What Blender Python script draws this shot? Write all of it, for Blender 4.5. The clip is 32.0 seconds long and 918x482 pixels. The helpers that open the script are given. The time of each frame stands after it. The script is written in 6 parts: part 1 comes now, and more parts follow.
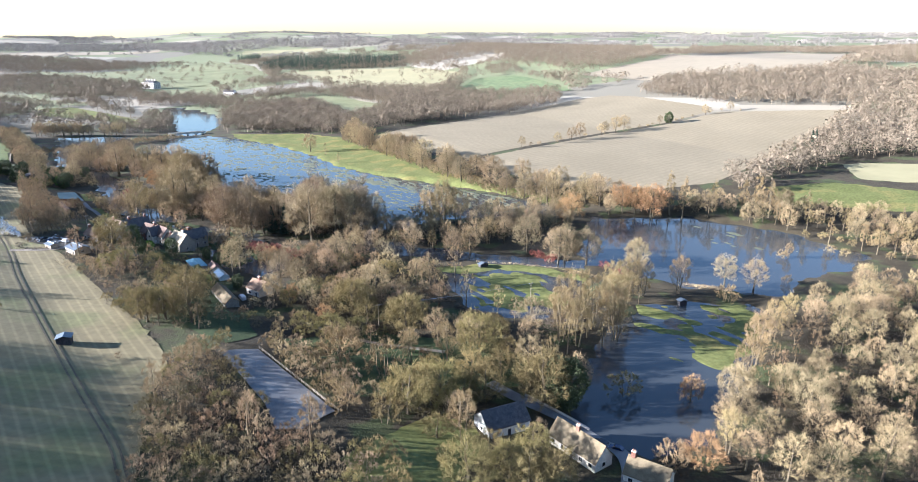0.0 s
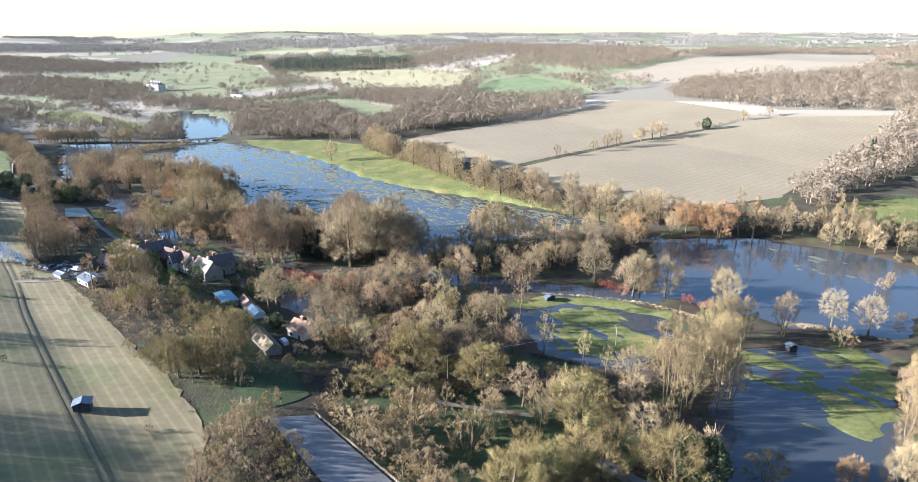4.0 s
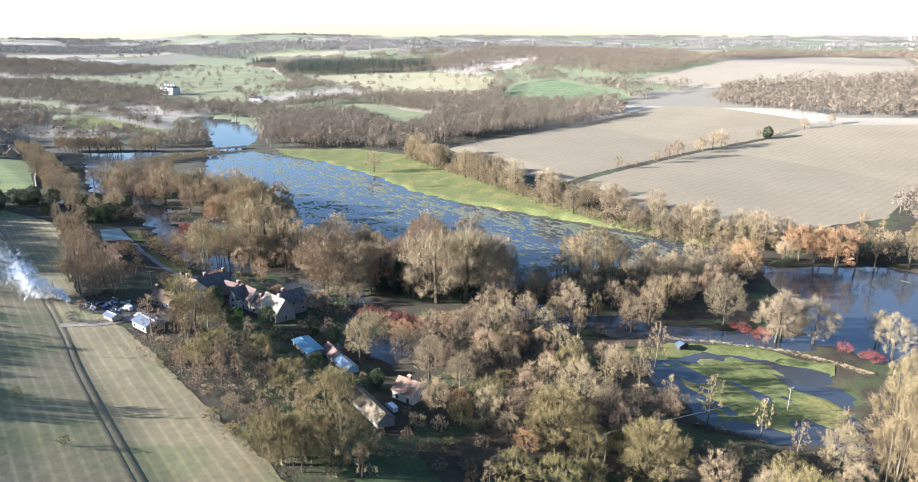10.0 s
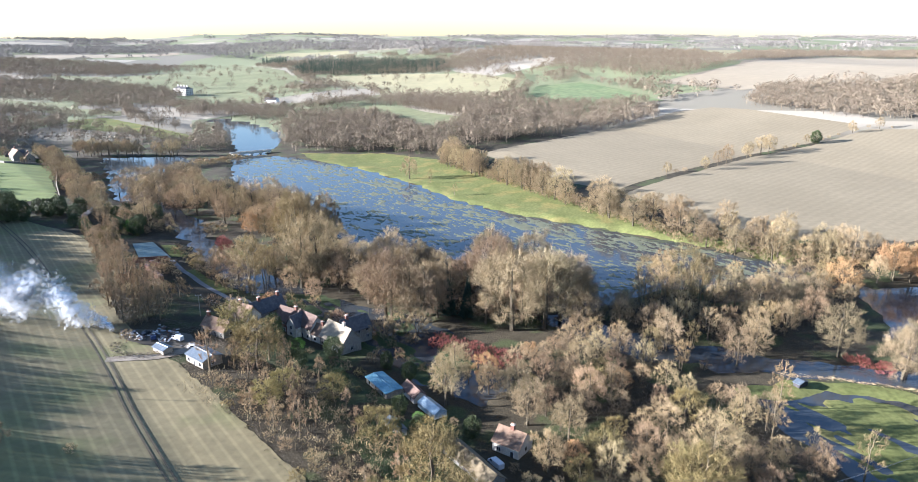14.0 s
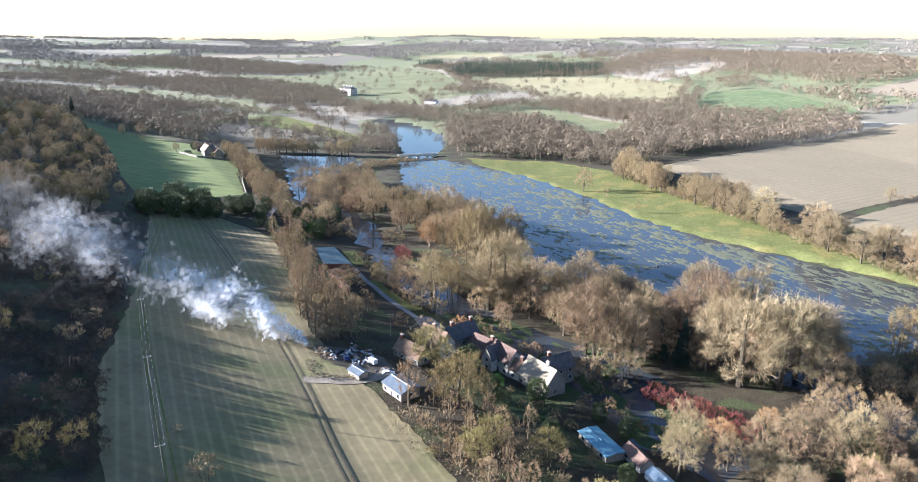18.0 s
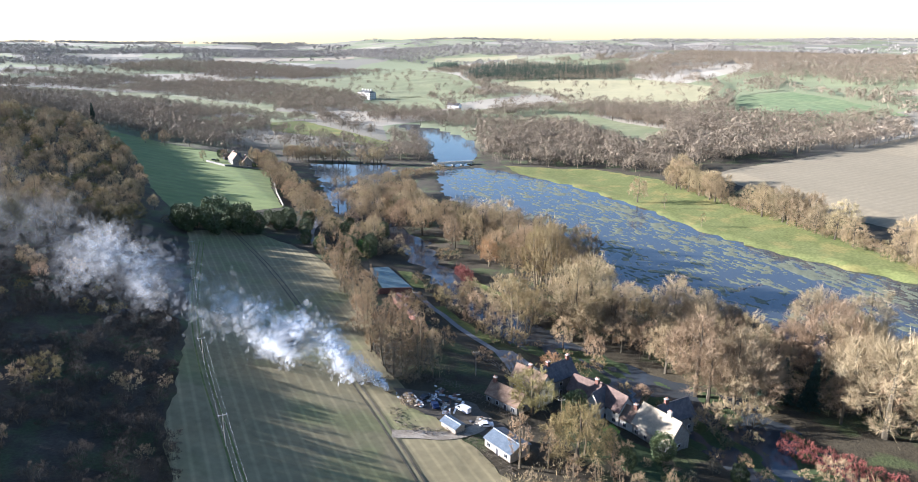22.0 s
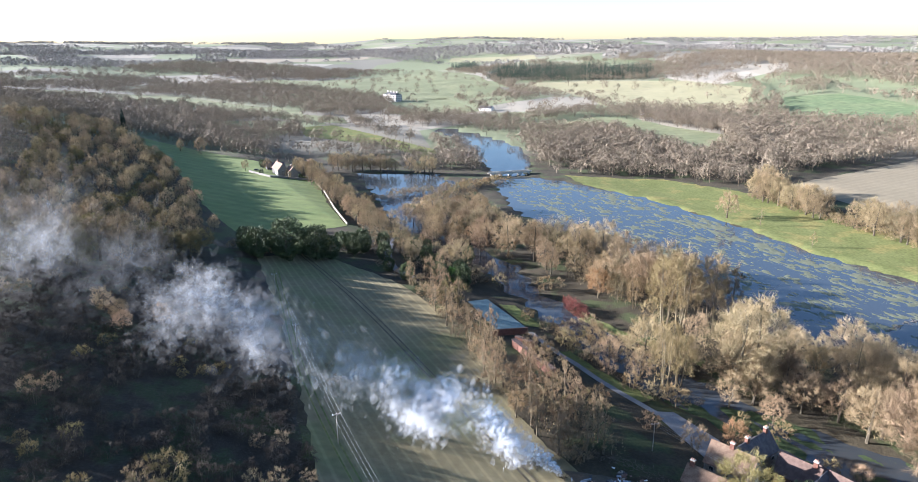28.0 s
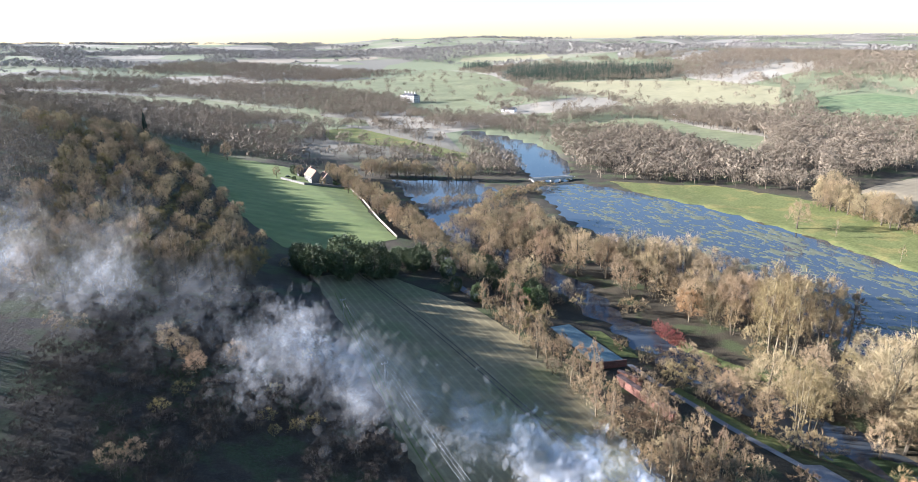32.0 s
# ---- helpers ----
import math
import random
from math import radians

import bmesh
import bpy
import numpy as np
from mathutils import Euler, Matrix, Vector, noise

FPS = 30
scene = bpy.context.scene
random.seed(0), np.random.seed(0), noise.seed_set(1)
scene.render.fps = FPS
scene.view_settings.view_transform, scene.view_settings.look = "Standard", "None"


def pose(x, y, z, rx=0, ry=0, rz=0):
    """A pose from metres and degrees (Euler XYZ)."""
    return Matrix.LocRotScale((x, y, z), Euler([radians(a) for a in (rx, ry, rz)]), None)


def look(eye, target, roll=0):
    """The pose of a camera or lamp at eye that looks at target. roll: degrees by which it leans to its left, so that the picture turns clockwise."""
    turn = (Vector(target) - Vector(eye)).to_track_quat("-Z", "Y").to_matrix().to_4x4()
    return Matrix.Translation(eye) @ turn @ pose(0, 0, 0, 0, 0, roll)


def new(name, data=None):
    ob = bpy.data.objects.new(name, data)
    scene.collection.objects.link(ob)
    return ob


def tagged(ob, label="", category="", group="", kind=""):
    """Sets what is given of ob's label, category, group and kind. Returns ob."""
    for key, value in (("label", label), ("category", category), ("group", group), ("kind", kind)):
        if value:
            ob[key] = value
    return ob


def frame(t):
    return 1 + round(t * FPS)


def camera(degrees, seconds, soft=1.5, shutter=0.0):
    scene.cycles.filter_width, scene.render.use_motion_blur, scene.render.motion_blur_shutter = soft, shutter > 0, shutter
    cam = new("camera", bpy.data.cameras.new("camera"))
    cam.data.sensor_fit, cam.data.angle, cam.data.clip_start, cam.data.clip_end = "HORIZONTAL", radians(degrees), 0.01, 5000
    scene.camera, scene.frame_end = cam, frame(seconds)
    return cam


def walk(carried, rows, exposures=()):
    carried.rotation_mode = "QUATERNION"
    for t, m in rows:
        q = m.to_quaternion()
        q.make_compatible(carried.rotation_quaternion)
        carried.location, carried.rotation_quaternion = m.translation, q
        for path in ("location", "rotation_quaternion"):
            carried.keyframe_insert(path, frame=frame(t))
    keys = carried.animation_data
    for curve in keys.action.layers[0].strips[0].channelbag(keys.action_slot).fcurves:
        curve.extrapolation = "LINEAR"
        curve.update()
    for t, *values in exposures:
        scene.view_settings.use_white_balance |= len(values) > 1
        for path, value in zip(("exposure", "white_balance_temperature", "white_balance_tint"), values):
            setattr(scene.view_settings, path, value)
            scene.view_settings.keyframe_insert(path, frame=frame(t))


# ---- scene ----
cam = camera(69.60, 32.0, soft=0.8)


def aim(x, y, z, yaw, pitch, roll):
    """A camera pose: yaw to the left of +y, pitch up, roll."""
    a, p = radians(yaw), radians(pitch)
    way = Vector((-math.sin(a) * math.cos(p), math.cos(a) * math.cos(p), math.sin(p)))
    return look((x, y, z), Vector((x, y, z)) + way, roll)


# seconds; x, y, z; yaw, pitch, roll
PATH = [
    (0, aim(0.00, -0.00, 109.99, 0.000, -17.289, 0.078)),
    (0.5, aim(-2.42, 4.34, 109.92, -0.027, -17.279, 0.080)),
    (1, aim(-10.17, 16.38, 110.51, -0.045, -17.279, 0.115)),
    (1.5, aim(-13.05, 20.40, 110.57, -0.051, -17.279, 0.151)),
    (2, aim(-15.94, 24.43, 110.65, -0.061, -17.276, 0.153)),
    (3, aim(-21.86, 32.45, 110.91, -0.050, -17.278, 0.127)),
    (6, aim(-41.54, 54.92, 111.46, -0.024, -17.222, 0.095)),
    (7, aim(-48.90, 62.15, 111.49, -0.032, -17.153, 0.166)),
    (8, aim(-56.54, 69.18, 111.55, 0.005, -17.108, 0.215)),
    (9, aim(-64.16, 76.03, 111.65, 0.036, -17.104, 0.210)),
    (10, aim(-71.78, 82.83, 111.88, 0.062, -17.110, 0.202)),
    (11, aim(-79.47, 89.64, 112.09, 0.123, -17.109, 0.157)),
    (12, aim(-87.11, 96.51, 112.14, 0.164, -17.126, 0.161)),
    (13, aim(-94.61, 103.43, 112.13, 0.197, -17.147, 0.157)),
    (13.5, aim(-98.30, 106.88, 112.15, 0.239, -17.124, 0.188)),
    (14.5, aim(-105.43, 113.56, 112.28, 0.556, -17.146, 0.235)),
    (15.5, aim(-112.56, 120.25, 112.42, 2.885, -17.168, 0.283)),
    (16, aim(-116.35, 123.35, 112.61, 5.547, -17.138, 0.342)),
    (16.5, aim(-120.18, 126.41, 112.78, 7.320, -17.126, 0.396)),
    (17, aim(-124.08, 129.46, 112.92, 9.419, -17.080, 0.421)),
    (17.5, aim(-128.04, 132.48, 113.04, 11.297, -17.059, 0.424)),
    (18, aim(-132.07, 135.49, 113.13, 12.429, -17.031, 0.403)),
    (18.5, aim(-136.18, 138.48, 113.19, 12.635, -17.013, 0.362)),
    (19, aim(-140.38, 141.42, 113.22, 12.752, -16.966, 0.289)),
    (20, aim(-148.98, 147.02, 113.14, 12.849, -16.922, 0.170)),
    (21, aim(-157.77, 152.22, 113.11, 12.938, -16.877, 0.149)),
    (22, aim(-166.71, 157.03, 113.32, 13.042, -16.842, 0.105)),
    (23, aim(-175.68, 161.54, 113.77, 13.138, -16.843, -0.021)),
    (24, aim(-184.64, 165.96, 114.36, 13.193, -16.806, -0.015)),
    (25, aim(-193.73, 170.45, 114.99, 13.261, -16.810, -0.020)),
    (28, aim(-221.31, 184.77, 115.66, 13.447, -16.918, -0.109)),
    (29, aim(-230.58, 189.65, 115.90, 13.493, -16.979, -0.104)),
    (30, aim(-240.00, 194.46, 116.19, 13.585, -17.001, -0.200)),
    (31, aim(-249.37, 199.03, 116.37, 13.627, -17.012, -0.316)),
    (32, aim(-258.47, 203.51, 116.49, 13.714, -16.976, -0.337)),
]
walk(cam, PATH, exposures=[(0, 2.68, 5330, 16), (13, 2.63, 5330, 16), (18, 2.6, 5330, 17), (32, 2.55, 5330, 17)])

# ---------------------------------------------------------------- light
SUN_EL, SUN_FROM = 14.8, 183.0     # degrees: height, and the bearing it comes from (anticlockwise from +x)
world = bpy.data.worlds.new("world")
scene.world = world
world.use_nodes = True
wn, wl = world.node_tree.nodes, world.node_tree.links
sky = wn.new("ShaderNodeTexSky")
sky.sky_type = "NISHITA"
sky.sun_disc = False
sky.sun_elevation = radians(SUN_EL)
sky.sun_rotation = radians(90 - SUN_FROM)
sky.air_density, sky.dust_density, sky.ozone_density = 1.0, 0.35, 1.6
wn["Background"].inputs["Strength"].default_value = 0.045
wl.new(sky.outputs[0], wn["Background"].inputs["Color"])
sun_data = bpy.data.lights.new("sun", "SUN")
sun_data.energy, sun_data.angle, sun_data.color = 5.0, radians(0.6), (1.0, 0.90, 0.76)
sun = new("sun", sun_data)
sun.matrix_world = look((math.cos(radians(SUN_FROM)) * math.cos(radians(SUN_EL)), math.sin(radians(SUN_FROM)) * math.cos(radians(SUN_EL)),
                         math.sin(radians(SUN_EL))), (0, 0, 0))

# ---------------------------------------------------------------- materials


def material(name, low, high, size=1.0, rough=0.9, fine=None, bump=0.0, vary=0.0, metal=0.0, where="Position", spec=0.3, patch=None, mottle=0.22):
    """Two tones mixed by noise of that size in metres, fine grain, and a shift of tone from object to object.
    patch: (colour, size, share) a third tone in larger blotches."""
    m = bpy.data.materials.new(name)
    m.use_nodes = True
    n, l = m.node_tree.nodes, m.node_tree.links
    b = n["Principled BSDF"]
    b.inputs["Roughness"].default_value, b.inputs["Metallic"].default_value = rough, metal
    b.inputs["Specular IOR Level"].default_value = spec
    if where == "Position":
        co = n.new("ShaderNodeNewGeometry").outputs["Position"]
    else:
        co = n.new("ShaderNodeTexCoord").outputs["Object"]
    t = n.new("ShaderNodeTexNoise")
    t.inputs["Scale"].default_value, t.inputs["Detail"].default_value, t.inputs["Roughness"].default_value = 1 / size, 5, 0.6
    l.new(co, t.inputs["Vector"])
    ramp = n.new("ShaderNodeValToRGB")
    ramp.color_ramp.elements[0].position, ramp.color_ramp.elements[1].position = 0.34, 0.66
    ramp.color_ramp.elements[0].color, ramp.color_ramp.elements[1].color = (*low, 1), (*high, 1)
    l.new(t.outputs["Fac"], ramp.inputs["Fac"])
    out = ramp.outputs["Color"]
    if patch:
        p = n.new("ShaderNodeTexNoise")
        p.inputs["Scale"].default_value, p.inputs["Detail"].default_value = 1 / patch[1], 4
        l.new(co, p.inputs["Vector"])
        r = n.new("ShaderNodeMapRange")
        r.inputs["From Min"].default_value, r.inputs["From Max"].default_value = 0.62 - 0.3 * patch[2], 0.72 - 0.3 * patch[2]
        l.new(p.outputs["Fac"], r.inputs["Value"])
        x = n.new("ShaderNodeMix")
        x.data_type = "RGBA"
        l.new(r.outputs["Result"], x.inputs["Factor"])
        l.new(out, x.inputs["A"])
        x.inputs["B"].default_value = (*patch[0], 1)
        out = x.outputs["Result"]
    g = n.new("ShaderNodeTexNoise")
    g.inputs["Scale"].default_value, g.inputs["Detail"].default_value = 1 / (fine or size / 9), 3
    l.new(co, g.inputs["Vector"])
    hv = n.new("ShaderNodeHueSaturation")
    k = n.new("ShaderNodeMapRange")
    k.inputs["From Min"].default_value, k.inputs["From Max"].default_value = 0.3, 0.7
    k.inputs["To Min"].default_value, k.inputs["To Max"].default_value = 1 - mottle, 1 + mottle
    l.new(g.outputs["Fac"], k.inputs["Value"])
    val = k.outputs["Result"]
    if vary:
        o = n.new("ShaderNodeObjectInfo")
        v = n.new("ShaderNodeMapRange")
        v.inputs["To Min"].default_value, v.inputs["To Max"].default_value = 1 - vary, 1 + vary
        l.new(o.outputs["Random"], v.inputs["Value"])
        mu = n.new("ShaderNodeMath")
        mu.operation = "MULTIPLY"
        l.new(val, mu.inputs[0])
        l.new(v.outputs["Result"], mu.inputs[1])
        val = mu.outputs[0]
        h = n.new("ShaderNodeMath")
        h.operation = "MULTIPLY_ADD"
        fr = n.new("ShaderNodeMath")
        fr.operation = "FRACT"
        fm = n.new("ShaderNodeMath")
        fm.operation = "MULTIPLY"
        fm.inputs[1].default_value = 37.0
        l.new(o.outputs["Random"], fm.inputs[0])
        l.new(fm.outputs[0], fr.inputs[0])
        l.new(fr.outputs[0], h.inputs[0])
        h.inputs[1].default_value, h.inputs[2].default_value = 0.016 * (vary / 0.2), 0.5 - 0.006 * (vary / 0.2)
        l.new(h.outputs[0], hv.inputs["Hue"])
    l.new(out, hv.inputs["Color"])
    l.new(val, hv.inputs["Value"])
    l.new(hv.outputs["Color"], b.inputs["Base Color"])
    if bump:
        bp = n.new("ShaderNodeBump")
        bp.inputs["Strength"].default_value, bp.inputs["Distance"].default_value = 0.8, bump
        l.new(g.outputs["Fac"], bp.inputs["Height"])
        l.new(bp.outputs["Normal"], b.inputs["Normal"])
    return m


def striped(m, angle, step, amount=0.25, wobble=0.6, thin=False):
    """Adds drill lines or mowing stripes to a field material: bearing in degrees, step in metres."""
    n, l = m.node_tree.nodes, m.node_tree.links
    b = n["Principled BSDF"]
    src = b.inputs["Base Color"].links[0].from_socket
    mp = n.new("ShaderNodeMapping")
    mp.inputs["Rotation"].default_value = (0, 0, -radians(angle))
    l.new(n.new("ShaderNodeNewGeometry").outputs["Position"], mp.inputs["Vector"])
    w = n.new("ShaderNodeTexWave")
    w.bands_direction = "Y"
    w.inputs["Scale"].default_value, w.inputs["Distortion"].default_value = 0.314 / step, wobble
    w.inputs["Detail"].default_value, w.inputs["Detail Scale"].default_value = 3, 0.15
    l.new(mp.outputs["Vector"], w.inputs["Vector"])
    k = n.new("ShaderNodeMapRange")
    k.inputs["To Min"].default_value, k.inputs["To Max"].default_value = 1 - amount, 1 + amount
    if thin:
        k.inputs["From Min"].default_value, k.inputs["To Min"].default_value = 0.68, 0.96
    l.new(w.outputs["Fac"], k.inputs["Value"])
    hv = n.new("ShaderNodeHueSaturation")
    l.new(k.outputs["Result"], hv.inputs["Value"])
    l.new(src, hv.inputs["Color"])
    l.new(hv.outputs["Color"], b.inputs["Base Color"])
    return m


# Ground browns lowered to stand in for the deep shade under trees.
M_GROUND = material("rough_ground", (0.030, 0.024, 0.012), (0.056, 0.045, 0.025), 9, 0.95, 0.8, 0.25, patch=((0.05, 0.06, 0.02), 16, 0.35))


def patchwork(m, start=760, full=880, cell=210):
    """Far off, the ground turns into a patchwork of small fields."""
    n, l = m.node_tree.nodes, m.node_tree.links
    b = n["Principled BSDF"]
    src = b.inputs["Base Color"].links[0].from_socket
    g = n.new("ShaderNodeNewGeometry").outputs["Position"]
    vo = n.new("ShaderNodeTexVoronoi")
    vo.voronoi_dimensions = "2D"
    vo.inputs["Scale"].default_value = 1 / cell
    l.new(g, vo.inputs["Vector"])
    sep = n.new("ShaderNodeSeparateColor")
    l.new(vo.outputs["Color"], sep.inputs["Color"])
    ramp = n.new("ShaderNodeValToRGB")
    ramp.color_ramp.interpolation = "CONSTANT"
    tones = [(0.0, (0.15, 0.165, 0.085)), (0.2, (0.17, 0.155, 0.115)), (0.4, (0.27, 0.24, 0.18)), (0.55, (0.17, 0.185, 0.095)), (0.78, (0.20, 0.195, 0.12)), (0.9, (0.30, 0.27, 0.21))]
    e = ramp.color_ramp.elements
    for i, (at, c) in enumerate(tones):
        k = e[i] if i < 2 else e.new(at)
        k.position, k.color = at, (*c, 1)
    l.new(sep.outputs["Red"], ramp.inputs["Fac"])
    away = n.new("ShaderNodeVectorMath")
    away.operation = "DISTANCE"
    away.inputs[1].default_value = (-200, 100, 20)
    l.new(g, away.inputs[0])
    k = n.new("ShaderNodeMapRange")
    k.inputs["From Min"].default_value, k.inputs["From Max"].default_value = start, full
    l.new(away.outputs["Value"], k.inputs["Value"])
    x = n.new("ShaderNodeMix")
    x.data_type = "RGBA"
    l.new(k.outputs["Result"], x.inputs["Factor"])
    l.new(src, x.inputs["A"])
    l.new(ramp.outputs["Color"], x.inputs["B"])
    l.new(x.outputs["Result"], b.inputs["Base Color"])


patchwork(M_GROUND)
# Litter browns, lowered as well for the shade inside the hillside wood.
M_LITTER = material("shade_dark_leaf_litter", (0.027, 0.022, 0.015), (0.048, 0.040, 0.027), 6, 0.95, 0.7, 0.2, patch=((0.035, 0.045, 0.018), 12, 0.4))
M_STUBBLE = striped(material("stubble", (0.151, 0.126, 0.064), (0.204, 0.170, 0.088), 30, 0.95, 2.4, 0.08, patch=((0.145, 0.14, 0.06), 35, 0.35), mottle=0.12), 129, 3.4, 0.2, 0.5, True)
M_PLOUGH = striped(material("ploughed_chalk_soil", (0.184, 0.152, 0.094), (0.213, 0.177, 0.111), 70, 0.95, 3, mottle=0.08), 40, 6, 0.04)
M_CHALK = material("pale_chalk_soil", (0.238, 0.199, 0.135), (0.276, 0.233, 0.160), 160, 0.95, 12, mottle=0.05)
M_MEADOW = material("meadow_grass", (0.105, 0.117, 0.038), (0.138, 0.147, 0.053), 22, 0.95, 1.5, 0.1, spec=0.1, patch=((0.17, 0.155, 0.055), 18, 0.3))
M_WETGRASS = material("wet_meadow_grass", (0.090, 0.100, 0.062), (0.132, 0.137, 0.086), 5, 0.8, 0.8, 0.1)
M_PASTURE = striped(material("winter_pasture", (0.105, 0.14, 0.036), (0.15, 0.178, 0.052), 40, 0.9, 6, 0.1, mottle=0.12), 5, 14, 0.05)
M_PARK = striped(material("pale_park_grass", (0.125, 0.138, 0.062), (0.178, 0.180, 0.088), 60, 0.9, 8, 0.1, mottle=0.12), 15, 20, 0.04)
M_CROP = striped(material("young_crop", (0.095, 0.13, 0.055), (0.13, 0.155, 0.07), 50, 0.9, 9), 20, 10, 0.04)
M_DRYGRASS = material("dry_pale_grass", (0.235, 0.215, 0.115), (0.27, 0.245, 0.135), 80, 0.9, 12, mottle=0.07)
# Lawn green darkened: tree shade over the gardens is put into the colour.
M_SHADELAWN = material("lawn_grass_shaded", (0.028, 0.044, 0.014), (0.048, 0.068, 0.022), 6, 0.9, 0.8, 0.05)
M_TRACK = material("chalky_track_dirt", (0.17, 0.14, 0.10), (0.30, 0.26, 0.20), 5, 0.95, 0.5, 0.05)
M_RUT = material("dark_wheel_rut", (0.07, 0.055, 0.035), (0.12, 0.10, 0.06), 4, 0.95, 0.5, 0.05)
M_ASPHALT = material("worn_asphalt", (0.131, 0.131, 0.131), (0.206, 0.206, 0.198), 8, 0.85, 0.3, 0.01)
M_MUD = material("wet_mud", (0.05, 0.04, 0.028), (0.085, 0.07, 0.045), 5, 0.6, 0.6, 0.05)

M_WATER = bpy.data.materials.new("flood_water")
M_WATER.use_nodes = True
_b = M_WATER.node_tree.nodes["Principled BSDF"]
_b.inputs["Base Color"].default_value = (0.04, 0.046, 0.05, 1)
_b.inputs["Roughness"].default_value, _b.inputs["IOR"].default_value = 0.08, 1.45
_g = M_WATER.node_tree.nodes.new("ShaderNodeNewGeometry")
_t = M_WATER.node_tree.nodes.new("ShaderNodeTexNoise")
_t.inputs["Scale"].default_value, _t.inputs["Detail"].default_value = 0.9, 4
_p = M_WATER.node_tree.nodes.new("ShaderNodeBump")
_p.inputs["Strength"].default_value, _p.inputs["Distance"].default_value = 0.14, 0.05
M_WATER.node_tree.links.new(_g.outputs["Position"], _t.inputs["Vector"])
M_WATER.node_tree.links.new(_t.outputs["Fac"], _p.inputs["Height"])
M_WATER.node_tree.links.new(_p.outputs["Normal"], _b.inputs["Normal"])

M_BARK = material("grey_bark", (0.058, 0.047, 0.031), (0.106, 0.087, 0.058), 1.2, 0.9, where="Object", vary=0.2)
M_PALEBARK = material("pale_bark", (0.111, 0.087, 0.054), (0.160, 0.130, 0.083), 1.2, 0.9, where="Object", vary=0.15)
M_TWIG = material("brown_grey_twigs", (0.204, 0.150, 0.082), (0.310, 0.237, 0.130), 5, 0.9, where="Object", vary=0.27)
M_DUN = material("dun_grey_twigs", (0.178, 0.135, 0.075), (0.274, 0.210, 0.121), 5, 0.9, where="Object", vary=0.27)
M_OLIVE = material("olive_lichened_twigs", (0.135, 0.106, 0.041), (0.209, 0.167, 0.066), 5, 0.9, where="Object", vary=0.27)
M_STRAW = material("straw_coloured_twigs", (0.188, 0.137, 0.065), (0.261, 0.194, 0.095), 4, 0.9, where="Object", vary=0.27)
M_PINK = material("pinkish_brown_twigs", (0.208, 0.147, 0.081), (0.302, 0.216, 0.125), 5, 0.9, where="Object", vary=0.27)
M_ORANGE = material("orange_willow_twigs", (0.262, 0.154, 0.071), (0.338, 0.212, 0.101), 5, 0.9, where="Object", vary=0.12)
M_RUSSET = material("russet_twigs", (0.193, 0.131, 0.072), (0.277, 0.199, 0.113), 3, 0.9, where="Object", vary=0.2)
M_RED = material("red_dogwood_stems", (0.15, 0.045, 0.035), (0.22, 0.075, 0.055), 2, 0.8, where="Object", vary=0.15)
M_IVY = material("dark_evergreen_leaves", (0.033, 0.050, 0.018), (0.083, 0.099, 0.035), 2.5, 0.7, where="Object", vary=0.2)
M_GREEN = material("bright_evergreen_leaves", (0.06, 0.13, 0.02), (0.12, 0.21, 0.035), 1.5, 0.7, where="Object", vary=0.1)
M_PINE = material("conifer_needles", (0.025, 0.045, 0.03), (0.05, 0.075, 0.045), 4, 0.8, where="Object", vary=0.2)
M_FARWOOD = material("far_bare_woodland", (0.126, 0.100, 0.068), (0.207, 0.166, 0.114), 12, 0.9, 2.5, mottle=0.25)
# Paler and greyer than the nearer woods: distance haze put into the colour.
M_HAZEWOOD = material("distant_hazed_woodland", (0.172, 0.158, 0.136), (0.247, 0.224, 0.196), 60, 0.9, 14, mottle=0.25)
# Brushwood brown, darkened further to carry the shade below trees and hill.
M_SHADEBRUSH = material("shade_dark_brushwood", (0.039, 0.031, 0.022), (0.072, 0.057, 0.041), 4, 0.95, 1.0)
M_HILLWOOD = material("hillside_bare_woodland", (0.125, 0.096, 0.060), (0.218, 0.171, 0.108), 10, 0.9, 2.0, mottle=0.25)
M_FARPINE = material("far_conifers", (0.025, 0.04, 0.03), (0.05, 0.07, 0.045), 40, 0.9, 6)
M_REED = material("dead_reeds", (0.30, 0.22, 0.12), (0.42, 0.33, 0.19), 2, 0.9)

# ---------------------------------------------------------------- ground shape


def ease(a, b, x):
    t = np.clip((np.asarray(x, float) - a) / (b - a), 0, 1)
    return t * t * (3 - 2 * t)


def ripple(x, y, size, seed=0):
    """Smooth random waves, about -1 to 1, with bumps of that size in metres."""
    r = np.random.default_rng(seed)
    total = 0
    for i in range(7):
        a, p, k = r.uniform(0, 6.28), r.uniform(0, 6.28), r.uniform(0.6, 1.9)
        total = total + np.sin((np.cos(a) * x + np.sin(a) * y) * 6.28 * k / (2.2 * size) + p)
    return total / 3.4


